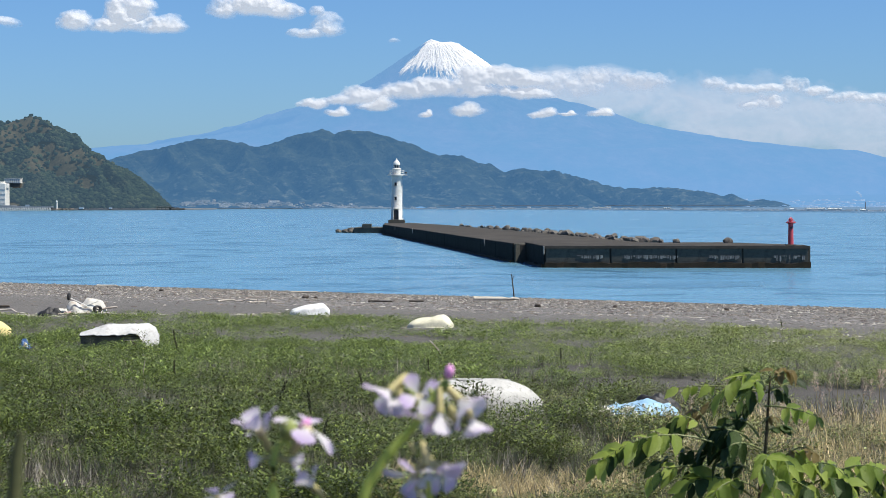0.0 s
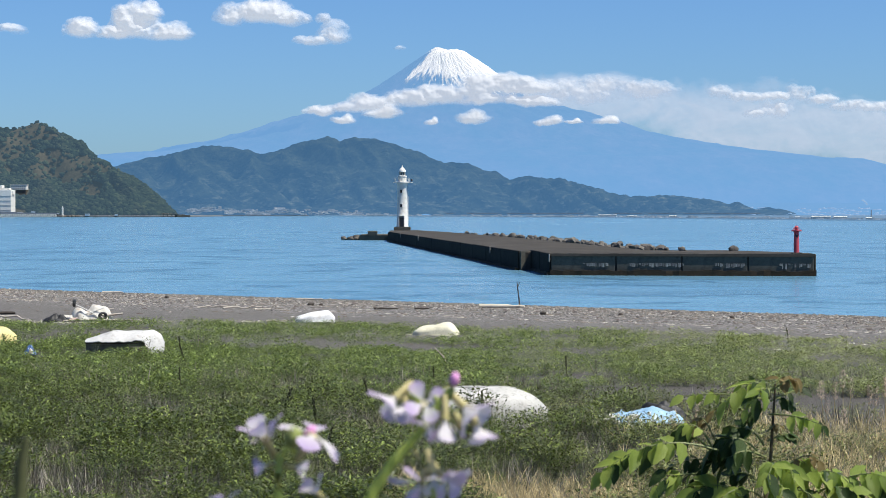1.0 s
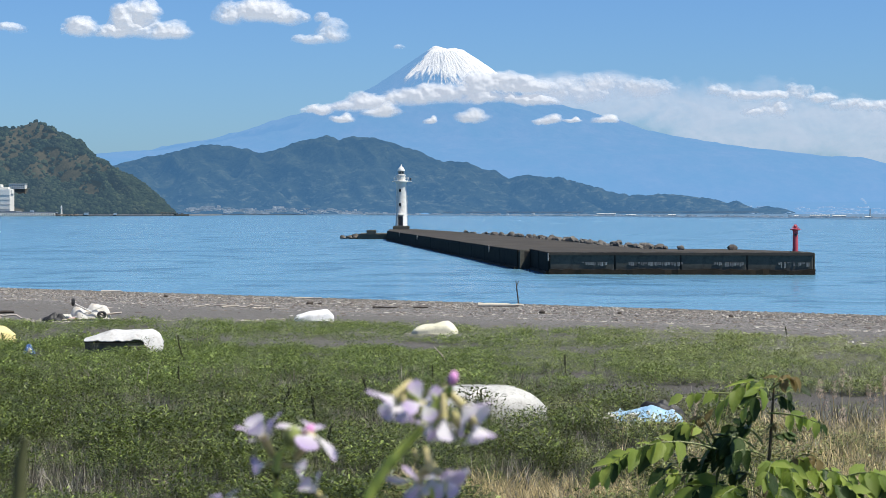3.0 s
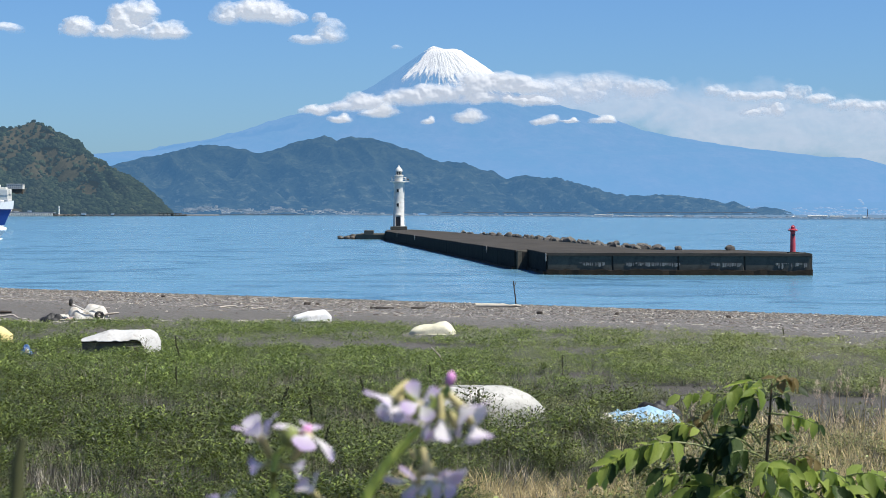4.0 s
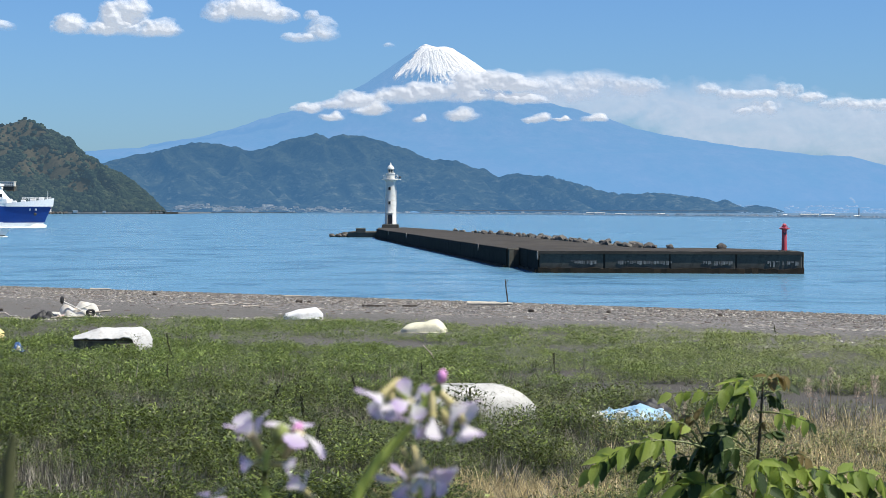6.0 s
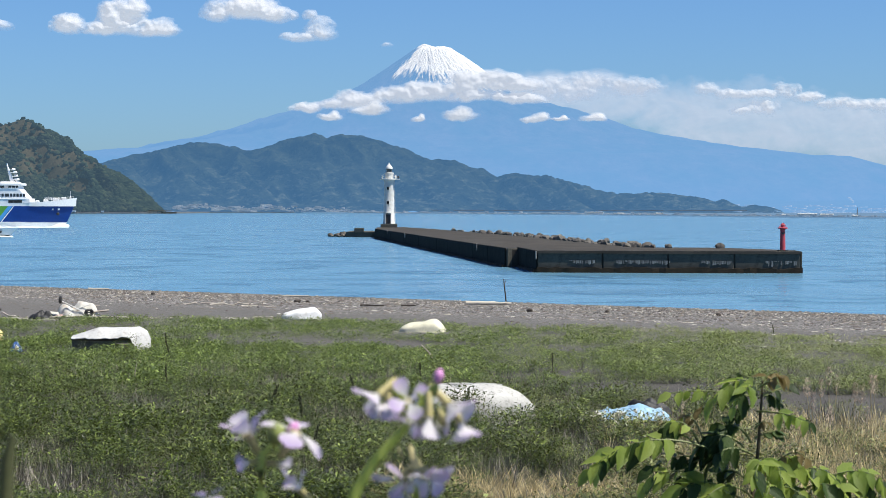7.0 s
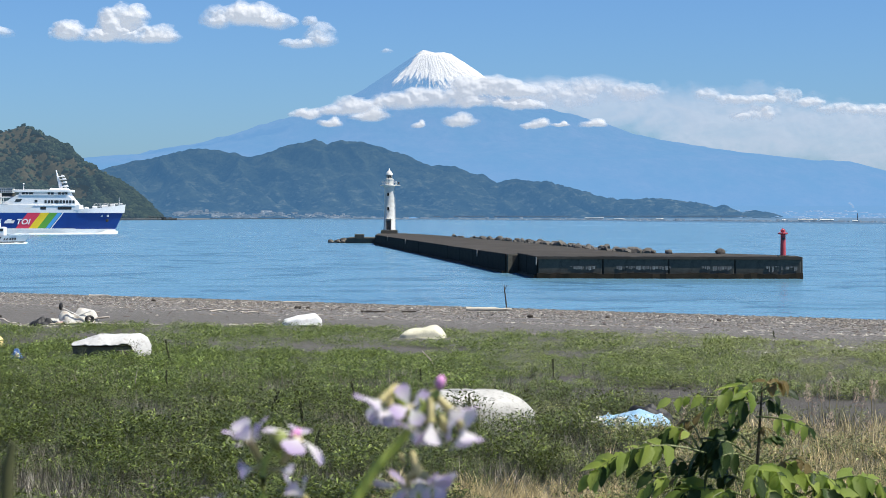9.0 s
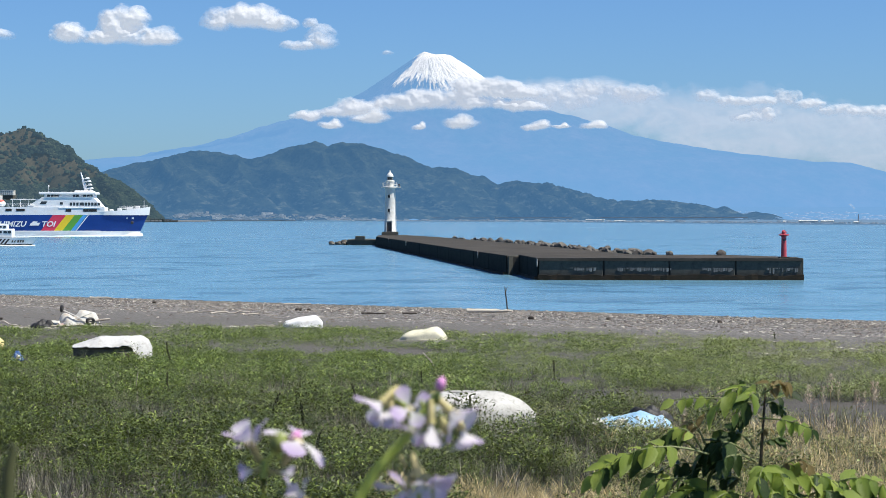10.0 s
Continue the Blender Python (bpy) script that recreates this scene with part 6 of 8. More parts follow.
def build_flotsam():
    pale = "bleached grey driftwood log on the shingle"
    log("driftwood_log", 3.45, 115.0, 2.7, 0.14, -2, DRIFTWOOD, pale)
    log("driftwood_log", -8.8, 127.5, 1.75, 0.08, 2, DRIFTWOOD, pale)
    log("driftwood_log", -23.9, 140.5, 1.55, 0.09, 0, DRIFTWOOD, pale)
    log("driftwood_log", -10.3, 99.6, 2.0, 0.06, 8, DRIFTWOOD, "bent bleached branch on the shingle", bend=0.5)
    log("driftwood_log", -11.9, 101.0, 1.7, 0.045, -14, DRIFTWOOD, "bent bleached branch on the shingle", bend=0.5)
    log("driftwood_log", -9.2, 98.9, 0.9, 0.05, 25, DRIFTWOOD, "bent bleached branch on the shingle", bend=0.4)
    log("driftwood_log", 11.65, 73.0, 1.2, 0.045, -5, DARK_WOOD, "dark thin log lying along the weeds' edge")
    log("driftwood_log", -20.0, 87.0, 1.6, 0.09, 12, DARK_WOOD, "dark wet log on the grey sand")
    log("driftwood_log", -18.6, 82.6, 2.4, 0.05, -14, DRIFTWOOD, "bent bleached branch on the sand", bend=0.7)
    log("driftwood_log", -4.0, 81.4, 1.5, 0.04, -10, DRIFTWOOD, "thin bleached branch beside a boat", bend=0.5)
    log("driftwood_log", -7.0, 81.6, 0.9, 0.04, 12, DRIFTWOOD, "thin bleached branch beside a boat", bend=0.5)
    log("driftwood_log", -3.1, 104.0, 1.3, 0.06, -3, DARK_WOOD, "dark wet log on the shingle")
    log("driftwood_log", -1.2, 107.0, 0.8, 0.07, 5, DARK_WOOD, "dark wet log on the shingle")
    log("driftwood_log", 8.2, 33.6, 1.9, 0.03, 6, DRIFTWOOD, "thin bleached branch on open sand", bend=0.6)
    log("driftwood_log", 8.6, 34.2, 1.3, 0.025, -12, DRIFTWOOD, "thin bleached branch on open sand", bend=0.6)
    for x, y, r in ((-7.53, 110.2, 0.19), (-7.1, 112.5, 0.13), (5.08, 99.1, 0.16), (-17.8, 125, 0.14), (9.5, 104, 0.12), (14.8, 99.5, 0.13)):
        bm = bmesh.new()
        bmesh.ops.create_icosphere(bm, subdivisions=2, radius=r)
        for v in bm.verts:
            v.co = v.co * (1 + 0.5 * noise.noise(v.co * 7 + Vector((x, y, 0))))
            v.co.z *= 0.7
        tagged(part("stump", bm, DARK_WOOD, m=pose(x, y, gz(x, y) + r * 0.4), smooth=60), "dark weathered stump on the shingle", "stump")
    # upright post by the log
    x, y = 4.45, 116.0
    p = thing("post", pose(x, y, gz(x, y)), "thin dark forked post stuck in the shingle", "post")
    bm = bmesh.new()
    tube(bm, [(0.12, 0, -0.2), (0.06, 0, 0.6), (-0.02, 0, 1.2), (-0.06, 0, 1.6)], [0.045, 0.04, 0.035, 0.025], 7)
    part("stake", bm, DARK_WOOD, p)
    bm = bmesh.new()
    tube(bm, [(-0.02, 0, 1.25), (0.08, 0, 1.5), (0.1, 0, 1.58)], [0.025, 0.02, 0.012], 6)
    part("fork", bm, DARK_WOOD, p)
    # white stick leaning out of the weeds
    x, y = 0.1, 52.1
    bm = bmesh.new()
    tube(bm, [(0.1, 0, -0.1), (0.0, 0, 0.22), (-0.12, 0, 0.44), (-0.33, 0, 0.66)], [0.02, 0.025, 0.025, 0.015], 6)
    tagged(part("leaning_stick", bm, DRIFTWOOD, m=pose(x, y, gz(x, y))), "bleached stick leaning out of the weeds", "stick")
    x, y = -6.4, 42.2
    bm = bmesh.new()
    tube(bm, [(0, 0, -0.05), (0.02, 0, 0.22), (-0.01, 0, 0.48), (0.03, 0, 0.72)], [0.014, 0.014, 0.012, 0.008], 6)
    tagged(part("leaning_stick", bm, DRIFTWOOD, m=pose(x, y, gz(x, y))), "pale dry stick standing among weeds", "stick")
    # heap of sheeting, poles and a wheel frame
    x, y = -15.05, 81.4
    h = thing("flotsam_heap", pose(x, y, gz(x, y)) @ Matrix.Diagonal((1.22, 1.22, 0.98, 1)), "heap of white sheeting, poles and scrap on the sand", "debris heap")
    part("sheeting", crumple("sheeting", 1.5, 1.1, 0.75, WHITE_SHEET, 2.0), None, h, "stained white sheeting", pose(0.25, 0, 0))
    part("sheeting", crumple("sheeting", 0.9, 0.7, 0.27, WHITE_SHEET, 6.3), None, h, "stained white sheeting", pose(-0.55, -0.2, 0))
    part("cloth", crumple("cloth", 0.36, 0.3, 0.2, RED_CLOTH, 8.0), None, h, "faded pink cloth", pose(-0.3, -0.45, 0))
    part("net", crumple("net", 1.0, 0.6, 0.26, BLACK, 9.0, 34, 8, 3.0), None, h, "tangled dark net", pose(-0.85, -0.45, 0))
    for a, b_, r, mat in (((-0.5, -0.5, 0.05), (0.75, -0.35, 0.62), 0.02, WHITE_PAINT), ((-0.2, -0.45, 0.75), (0.7, -0.5, 0.15), 0.02, WHITE_PAINT), ((0.5, -0.3, 0.2), (1.35, -0.2, 0.36), 0.05, DRIFTWOOD), ((0.4, -0.2, 0.5), (1.0, 0, 0.55), 0.025, DRIFTWOOD),
                          ((-0.6, -0.6, 0.08), (1.2, -0.5, 0.1), 0.04, DRIFTWOOD), ((0.3, -0.5, 0.05), (1.9, -0.3, 0.08), 0.025, DRIFTWOOD)):
        bm = bmesh.new()
        tube(bm, [a, tuple((p + q) / 2 + 0.02 for p, q in zip(a, b_)), b_], r, 6)
        part("pole", bm, mat, h)
    for wx, wz, tilt in ((-0.25, 0.82, 35), (0.72, 0.28, -25)):
        bm = bmesh.new()
        tube(bm, [(0.12 * math.cos(a), 0, 0.12 * math.sin(a)) for a in (2 * math.pi * i / 16 for i in range(17))], 0.055, 6)
        tube(bm, [(-0.1, 0, 0), (0.1, 0, 0)], 0.03, 5)
        part("wheel", bm, BLACK, h, "black rubber wheel", pose(wx, -0.5, wz, 0, 10, 60 + tilt))
    # blue plastic scrap and the tarpaulin heap
    x, y = -11.95, 56.1
    s = thing("plastic_scrap", pose(x, y, gz(x, y) + 0.12), "crumpled blue and white plastic caught in weeds", "plastic scrap")
    part("film", crumple("film", 0.34, 0.3, 0.2, BLUE_PLASTIC, 3.0, 20, 6, 3.0), None, s)
    part("film", crumple("film", 0.12, 0.1, 0.1, WHITE_SHEET, 4.0, 12, 3), None, s, "white plastic film", pose(0.05, -0.12, 0.05))
    x, y = 3.93, 37.4
    t = thing("tarpaulin_heap", pose(x, y, gz(x, y) + 0.02) @ Matrix.Diagonal((1.02, 1.1, 1.2, 1)), "faded light-blue tarpaulin over scrap among weeds", "tarpaulin")
    bm = bmesh.new()
    rows = []
    for i in range(37):
        u = i / 18 - 1
        ridge = float(np.interp(u, (-1, -0.72, -0.6, -0.15, 0.15, 0.5, 0.62, 0.8, 1), (0.12, 0.18, 0.15, 0.2, 0.245, 0.18, 0.15, 0.17, 0.07)))
        row = []
        for j in range(15):
            v = j / 7 - 1
            crease = 0.022 * noise.noise(Vector((u * 6, v * 3, 2))) + 0.012 * (1 - abs(noise.noise(Vector((u * 14, v * 8, 5)))) * 3)
            row.append(bm.verts.new((u * 0.66 + 0.02 * noise.noise(Vector((v * 4, u, 9))), v * 0.5 * (1 - 0.25 * abs(u)), ridge * (1 - max(0, -v - 0.1) ** 1.6 * 0.95 - max(0, v - 0.3) * 0.6) + crease)))
        rows.append(row)
    for p, q in zip(rows, rows[1:]):
        for j in range(14):
            bm.faces.new((p[j], q[j], q[j + 1], p[j + 1]))
    ring = bmesh.ops.extrude_face_region(bm, geom=list(bm.faces))
    for v in ring["geom"]:
        if isinstance(v, bmesh.types.BMVert):
            v.co.z -= 0.02
    part("sheet", bm, BLUE_SHEET, t, "faded blue sheet drawn into a ridge", smooth=40)
    part("black_mat", crumple("black_mat", 0.95, 0.6, 0.27, BLACK, 13.0, 30, 3.0, 3.0), None, t, "crumpled black matting", pose(0.36, 0.42, 0, 0, 12, -8))
    rng = random.Random(17)
    for i in range(34):
        px, py = 3.35 + rng.gauss(0, 0.3), 35.9 + rng.gauss(0, 0.35)
        bm = bmesh.new()
        r = rng.uniform(0.025, 0.06)
        bmesh.ops.create_icosphere(bm, subdivisions=1, radius=r)
        for v in bm.verts:
            v.co = v.co * (1 + 0.6 * noise.noise(v.co * 20 + Vector((i, 0, 0))))
        tagged(part("foam_crumb", bm, FOAM_BIT, m=pose(px, py, gz(px, py) + rng.uniform(0.16, 0.32))), "crumb of white foam caught in the weeds", "foam", "foam crumbs")
    # wrack: chips, twigs and pebbles in lines along the shingle
    rg = np.random.default_rng(31)
    chips = []
    for k in range(5):
        w, d, hh = (0.5, 0.06, 0.05), (0.3, 0.1, 0.06), (0.12, 0.1, 0.08)
        a, b_, c = (w, d, hh)[k % 3]
        v = [(sx * a / 2, sy * b_ / 2, sz * c) for sz in (0, 1) for sx, sy in ((-1, -1), (1, -1), (1, 1), (-1, 1))]
        v = [(p[0] * (1 - 0.25 * (p[2] > 0)) + 0.02 * k, p[1] * (1 - 0.3 * (p[2] > 0)), p[2]) for p in v]
        chips.append((v, [(4, 5, 6, 7), (0, 1, 5, 4), (1, 2, 6, 5), (2, 3, 7, 6), (3, 0, 4, 7)]))
    CHIP_PALE = surface("bleached_chips", (0.46, 0.43, 0.37), (0.24, 0.21, 0.17), None, 2, 20, 0.9, 0.2, spread=0.9, island=True)
    CHIP_DARK = surface("brown_grey_chips", (0.10, 0.085, 0.07), (0.17, 0.13, 0.10), None, 2, 20, 0.9, 0.2, spread=0.9, island=True)
    PEBBLE = Nodes("mixed_shingle_stones")
    g = PEBBLE.add("NewGeometry").outputs["Random Per Island"]
    PEBBLE.set(color=PEBBLE.mix(PEBBLE.math("MULTIPLY", PEBBLE.noise(PEBBLE.coords(), 18.0, 4), 0.5), PEBBLE.ramp(g, (0.0, (0.055, 0.053, 0.05)), (0.45, (0.130, 0.124, 0.117)), (0.75, (0.195, 0.182, 0.165)), (0.93, (0.32, 0.305, 0.285)), (1.0, (0.42, 0.4, 0.37))), (0.05, 0.047, 0.042)), rough=0.85, spec=0.25)
    n = 20000
    x = rg.uniform(-44, 34, n)
    s_ = np.abs(rg.normal(0, 1, n)) * 11 + 0.2
    y = 128.6 - 0.68 * x - 1.21 * s_
    stone = [([(sx * 0.055 * (1 - 0.35 * (sz > 0)) * (1 + 0.2 * k), sy * 0.05 * (1 - 0.35 * (sz > 0)), sz * 0.075) for sz in (0, 1) for sx, sy in ((-1, -1), (1, -1), (1, 1), (-1, 1))], [(4, 5, 6, 7), (0, 1, 5, 4), (1, 2, 6, 5), (2, 3, 7, 6), (3, 0, 4, 7)]) for k in range(3)]
    me = strew("shingle", stone, np.stack([x, y, ground_height(x, y) - 0.012], -1), rg.uniform(0.3, 0.62, n) + 0.7 * rg.random(n) ** 8, rg.uniform(0, 6.28, n), rg.normal(0, 0.25, n), PEBBLE.mat, rg)
    tagged(new("shingle", me), "grey and brown shingle stones along the water's edge", "shingle", kind="stuff")
    for name, mat, count, lines, label in (("pale_wrack", CHIP_PALE, 9000, ((6, 5, 0.45), (15, 5, 0.25), (29, 0.8, 0.1), (42.6, 0.5, 0.2), (48.5, 0.6, 0.06), (20, 12, 0.1)), "bleached twigs, shells and chips in wrack lines"),
                                           ("dark_wrack", CHIP_DARK, 14000, ((5, 5, 0.4), (14, 7, 0.4), (25, 10, 0.2)), "brown chips and pebbles strewn on the shingle")):
        xs, ys = [], []
        for s0, spread_, share in lines:
            n = int(count * share)
            x = rg.uniform(-42, 32, n)
            s_ = s0 + rg.normal(0, 1, n) * spread_ + 1.5 * wave_noise(x, x * 0, 9, 71, 3)
            if s0 == 42.6:              # washed up along the edge of the weeds
                s_ = np.interp(x, [-16, -12, -5, 2.4, 6.6, 10.5, 13, 15], [51.0, 48, 43, 43.5, 42, 39.5, 41, 43.5]) - 2.0 + 0.4 * rg.normal(0, 1, n) + 0.5 * wave_noise(x, x * 0, 6, 73, 2)
            s_ = np.abs(s_)
            xs.append(x)
            ys.append(128.6 - 0.68 * x - 1.21 * s_)
        x, y = np.concatenate(xs), np.concatenate(ys)
        n = len(x)
        me = strew(name, chips, np.stack([x, y, ground_height(x, y) - 0.01], -1), rg.uniform(0.15, 0.75, n) ** 1.2, rg.uniform(0, 6.28, n), rg.normal(0, 0.1, n), mat, rg)
        tagged(new(name, me), label, "wrack", kind="stuff")


build_boats()
build_flotsam()


# ---- the green of the bank ----
LEAF_FIELD = leaf_surface("small_field_leaves", (0.009, 0.016, 0.005), (0.18, 0.228, 0.05), 0.45, 0.14, 0.9, dry=(0.6, 0.56, 0.28))
LEAF_EDGE = leaf_surface("young_field_leaves", (0.028, 0.048, 0.012), (0.25, 0.32, 0.082), 0.45, 0.2, 0.7, dry=(0.46, 0.46, 0.23))
LEAF_BUSH = leaf_surface("bright_bush_leaves", (0.014, 0.024, 0.006), (0.22, 0.28, 0.055), 0.4, 0.2, 0.5)
STEM_DRY = leaf_surface("dry_grey_stems", (0.10, 0.09, 0.07), (0.36, 0.33, 0.27), 0.8, 0.1)
STRAW = leaf_surface("dry_straw", (0.36, 0.28, 0.13), (0.70, 0.58, 0.34), 0.6, 0.3)


def quad_leaf(base, way, up, length, width):
    base, way, up = np.array(base), np.array(way, float), np.array(up, float)
    way = way / np.linalg.norm(way)
    side = np.cross(way, up)
    side = side / (np.linalg.norm(side) + 1e-9)
    return [base, base + way * length * 0.5 + side * width / 2, base + way * length, base + way * length * 0.5 - side * width / 2]


def sprig(seed, leaves, height, leaf, bush=0.5, fine=False):
    """A few leafy twigs from one root: vertices and quads."""
    rng = np.random.default_rng(seed)
    co, f = [], []
    for i in range(leaves):
        t = rng.random() ** 0.7
        a = rng.uniform(0, 2 * math.pi)
        r = bush * height * rng.random() ** 0.5 * (0.4 + 0.6 * t)
        base = (r * math.cos(a), r * math.sin(a), height * t)
        b = a + rng.uniform(-1.2, 1.2)
        q = quad_leaf(base, (math.cos(b), math.sin(b), rng.uniform(-0.2, 0.9)), (rng.uniform(-0.5, 0.5), rng.uniform(-0.5, 0.5), 1), leaf * rng.uniform(0.7, 1.3), leaf * rng.uniform(0.4, 0.6))
        if fine:
            q = [q[0], (q[1] + q[2]) / 2, (q[3] + q[2] * 0.4 + q[0] * 0.2) / 1.6]
        f.append([len(co) + k for k in range(len(q))])
        co += q
    return np.array(co), np.array(f)


def stalks(seed, count, height, spread, width=0.006):
    """Thin bare stalks, each a slim blade."""
    rng = np.random.default_rng(seed)
    co, f = [], []
    for i in range(count):
        a = rng.uniform(0, 2 * math.pi)
        p0 = np.array([rng.uniform(-0.1, 0.1), rng.uniform(-0.1, 0.1), 0]) * spread * 2
        lean = rng.uniform(0.05, spread)
        h = height * rng.uniform(0.6, 1.1)
        p1 = p0 + np.array([math.cos(a) * lean * 0.35, math.sin(a) * lean * 0.35, h * 0.55])
        p2 = p0 + np.array([math.cos(a) * lean, math.sin(a) * lean, h])
        w = np.array([width, 0, 0])
        b = len(co)
        co += [p0 - w, p0 + w, p2]
        f += [[b, b + 1, b + 2]]
    return np.array(co), np.array(f)


CLEARED = ((3.7, 49.6, 1.3, 1.0), (6.0, 46.2, 1.0, 0.9), (9.2, 42.2, 1.7, 2.3), (4.2, 61.8, 0.9, 0.8), (-1.6, 63.9, 2.2, 1.5), (2.9, 53.6, 0.9, 1.0), (-11.8, 69.4, 2.2, 2.0), (-8.0, 64.4, 1.3, 0.8), (12.2, 59, 1.0, 0.8),
           (-0.35, 70.3, 1.0, 1.5), (-9.5, 57.5, 1.5, 1.2), (0.95, 36.9, 1.0, 0.5), (3.95, 36.9, 0.95, 1.0), (3.7, 35.6, 0.75, 0.7), (-14.8, 63.2, 1.3, 1.2), (-0.9, 62.0, 1.8, 0.6), (5.0, 44.2, 1.7, 2.4), (8.4, 40.2, 2.2, 3.0), (3.85, 35.0, 0.9, 1.5), (1.35, 35.6, 0.5, 1.1), (7.4, 34.8, 2.4, 1.2), (3.0, 45.0, 1.2, 0.6), (0.6, 26.0, 1.6, 0.8),
           (-5.6, 62.0, 1.2, 0.5), (4.6, 56, 1.4, 0.6))


def bare(x, y):
    """Open sand in the field, 0 to 1."""
    s = shore_gap(x, y)
    rim = np.interp(x, [-16, -12, -5, 2.4, 6.6, 10.5, 13, 15], [51.0, 48, 43, 43.5, 42, 39.5, 41, 43.5])
    edge = np.clip((rim + 1.6 * wave_noise(x, y, 5, 51, 3) - s) / 1.2, 0, 1)
    spots = np.clip((wave_noise(x * 0.45, y, 7.0, 52, 3) - 0.52) * 6, 0, 0.9) * np.clip((75 - s) / 8, 0.0, 1)
    cleared = np.zeros_like(x)
    for cx, cy, rx, ry in CLEARED:
        cleared = np.maximum(cleared, np.clip(3 - 2.2 * np.sqrt(((x - cx) / rx) ** 2 + ((y - cy) / ry) ** 2), 0, 1))
    return np.maximum(np.maximum(edge, spots), cleared)


def field_points(rng, count, y0, y1, keep=1.0):
    y = rng.uniform(y0, y1, count)
    x = rng.uniform(-1, 1, count) * (y * 0.245 + 1.2)
    ok = rng.random(count) > bare(x, y) * keep
    x, y = x[ok], y[ok]
    return np.stack([x, y, ground_height(x, y)], -1)


def tuft(seed, blades, height, spread, width):
    """Arching dry grass blades of three quads."""
    rng = np.random.default_rng(seed)
    co, f = [], []
    for i in range(blades):
        a = rng.uniform(0, 2 * math.pi)
        out = spread * rng.uniform(0.2, 1.0)
        h = height * rng.uniform(0.5, 1.1)
        w = np.array([math.sin(a), -math.cos(a), 0]) * width
        base = np.array([rng.normal(0, 0.05), rng.normal(0, 0.05), 0])
        b = len(co)
        for t, ww in ((0, 1), (0.4, 0.9), (0.75, 0.7), (1.0, 0.15)):
            p = base + np.array([math.cos(a) * out * t ** 2, math.sin(a) * out * t ** 2, h * (t - 0.25 * t ** 3 * out / max(height, 0.1))])
            co += [p - w * ww, p + w * ww]
        f += [[b + 2 * k, b + 2 * k + 1, b + 2 * k + 3, b + 2 * k + 2] for k in range(3)]
    return np.array(co), np.array(f)


def build_field():
    rng = np.random.default_rng(12)
    near = [sprig(k, 40, 0.36, 0.068, 0.62, True) for k in range(8)]
    mid = [sprig(60 + k, 27, 0.25, 0.088, 0.85, True) for k in range(6)]
    far = [sprig(30 + k, 17, 0.23, 0.118, 0.9, True) for k in range(6)]
    for name, shapes, count, y0, y1, label in (("field_plants", near, 22000, 23, 43, "dense low green weeds on sandy ground"),
                                               ("field_plants", mid, 18000, 42.5, 60, "low green weeds with sandy gaps"),
                                               ("field_plants", far, 26000, 59, 88, "sparse low green weeds on grey sand")):
        p = field_points(rng, count, y0, y1)
        n = len(p)
        tall = 0.45 + 1.1 * np.clip(wave_noise(p[:, 0], p[:, 1] * 0.8, 0.9, 61, 3) * 1.1 + 0.4, 0, 1)
        tall = tall * np.clip((shore_gap(p[:, 0], p[:, 1]) - 44) / 20, 0.8, 1.0)
        me = strew(name, shapes, p, tall * rng.uniform(0.7, 1.2, n), rng.uniform(0, 6.28, n), rng.normal(0, 0.15, n), LEAF_FIELD if shapes is near else LEAF_EDGE, rng)
        tagged(new(name, me), label, "weeds", kind="stuff")
    p = field_points(rng, 22000, 24, 52)
    grey = wave_noise(p[:, 0] * 0.6, p[:, 1], 3.0, 65, 3)
    p = p[((grey > 0.10) | (rng.random(len(p)) < 0.3 + 0.02 * p[:, 0])) & (rng.random(len(p)) < np.clip((52 - p[:, 1]) / 18, 0, 1))]
    n = len(p)
    me = strew("dry_stalks", [stalks(k, 6, 0.4, 0.33, 0.008) for k in range(6)], p, rng.uniform(0.6, 1.3, n), rng.uniform(0, 6.28, n), rng.normal(0, 0.15, n), STEM_DRY, rng)
    tagged(new("dry_stalks", me), "dry grey stalks among the weeds", "dry stalks", kind="stuff")
    # straw in the foreground
    k = 4200
    y = rng.uniform(24.5, 36, k)
    x = rng.uniform(2.8, 9.5, k)
    keep = rng.random(k) < np.clip((x - 2.4) / 3.5, 0.12, 1) * np.clip((36.5 - y) / 7, 0, 1)
    x2, y2 = rng.uniform(-0.9, 2.6, 620), rng.uniform(24.6, 27.4, 620)
    x, y = np.concatenate([x[keep], x2]), np.concatenate([y[keep], y2])
    n = len(x)
    p = np.stack([x, y, ground_height(x, y)], -1)
    me = strew("straw", [tuft(k, 9, 0.58, 0.42, 0.0068) for k in range(6)], p, rng.uniform(0.4, 1.0, n) * np.where(x < 2.2, 0.75, 1.0), rng.uniform(0, 6.28, n), rng.normal(0, 0.12, n) * np.where(x < 2.2, 5.0, 1.5), STRAW, rng)
    tagged(new("straw", me), "dry yellow straw standing among the weeds", "straw", kind="stuff")


DARK_STALK = surface("dark_green_stalk", (0.03, 0.035, 0.014), (0.06, 0.06, 0.025), None, 8, 40, 0.8, 0.0)
SEED_FLUFF = surface("pinkish_brown_seed_heads", (0.5, 0.38, 0.29), (0.62, 0.5, 0.39), None, 8, 60, 0.9, 0.3, 0.01)


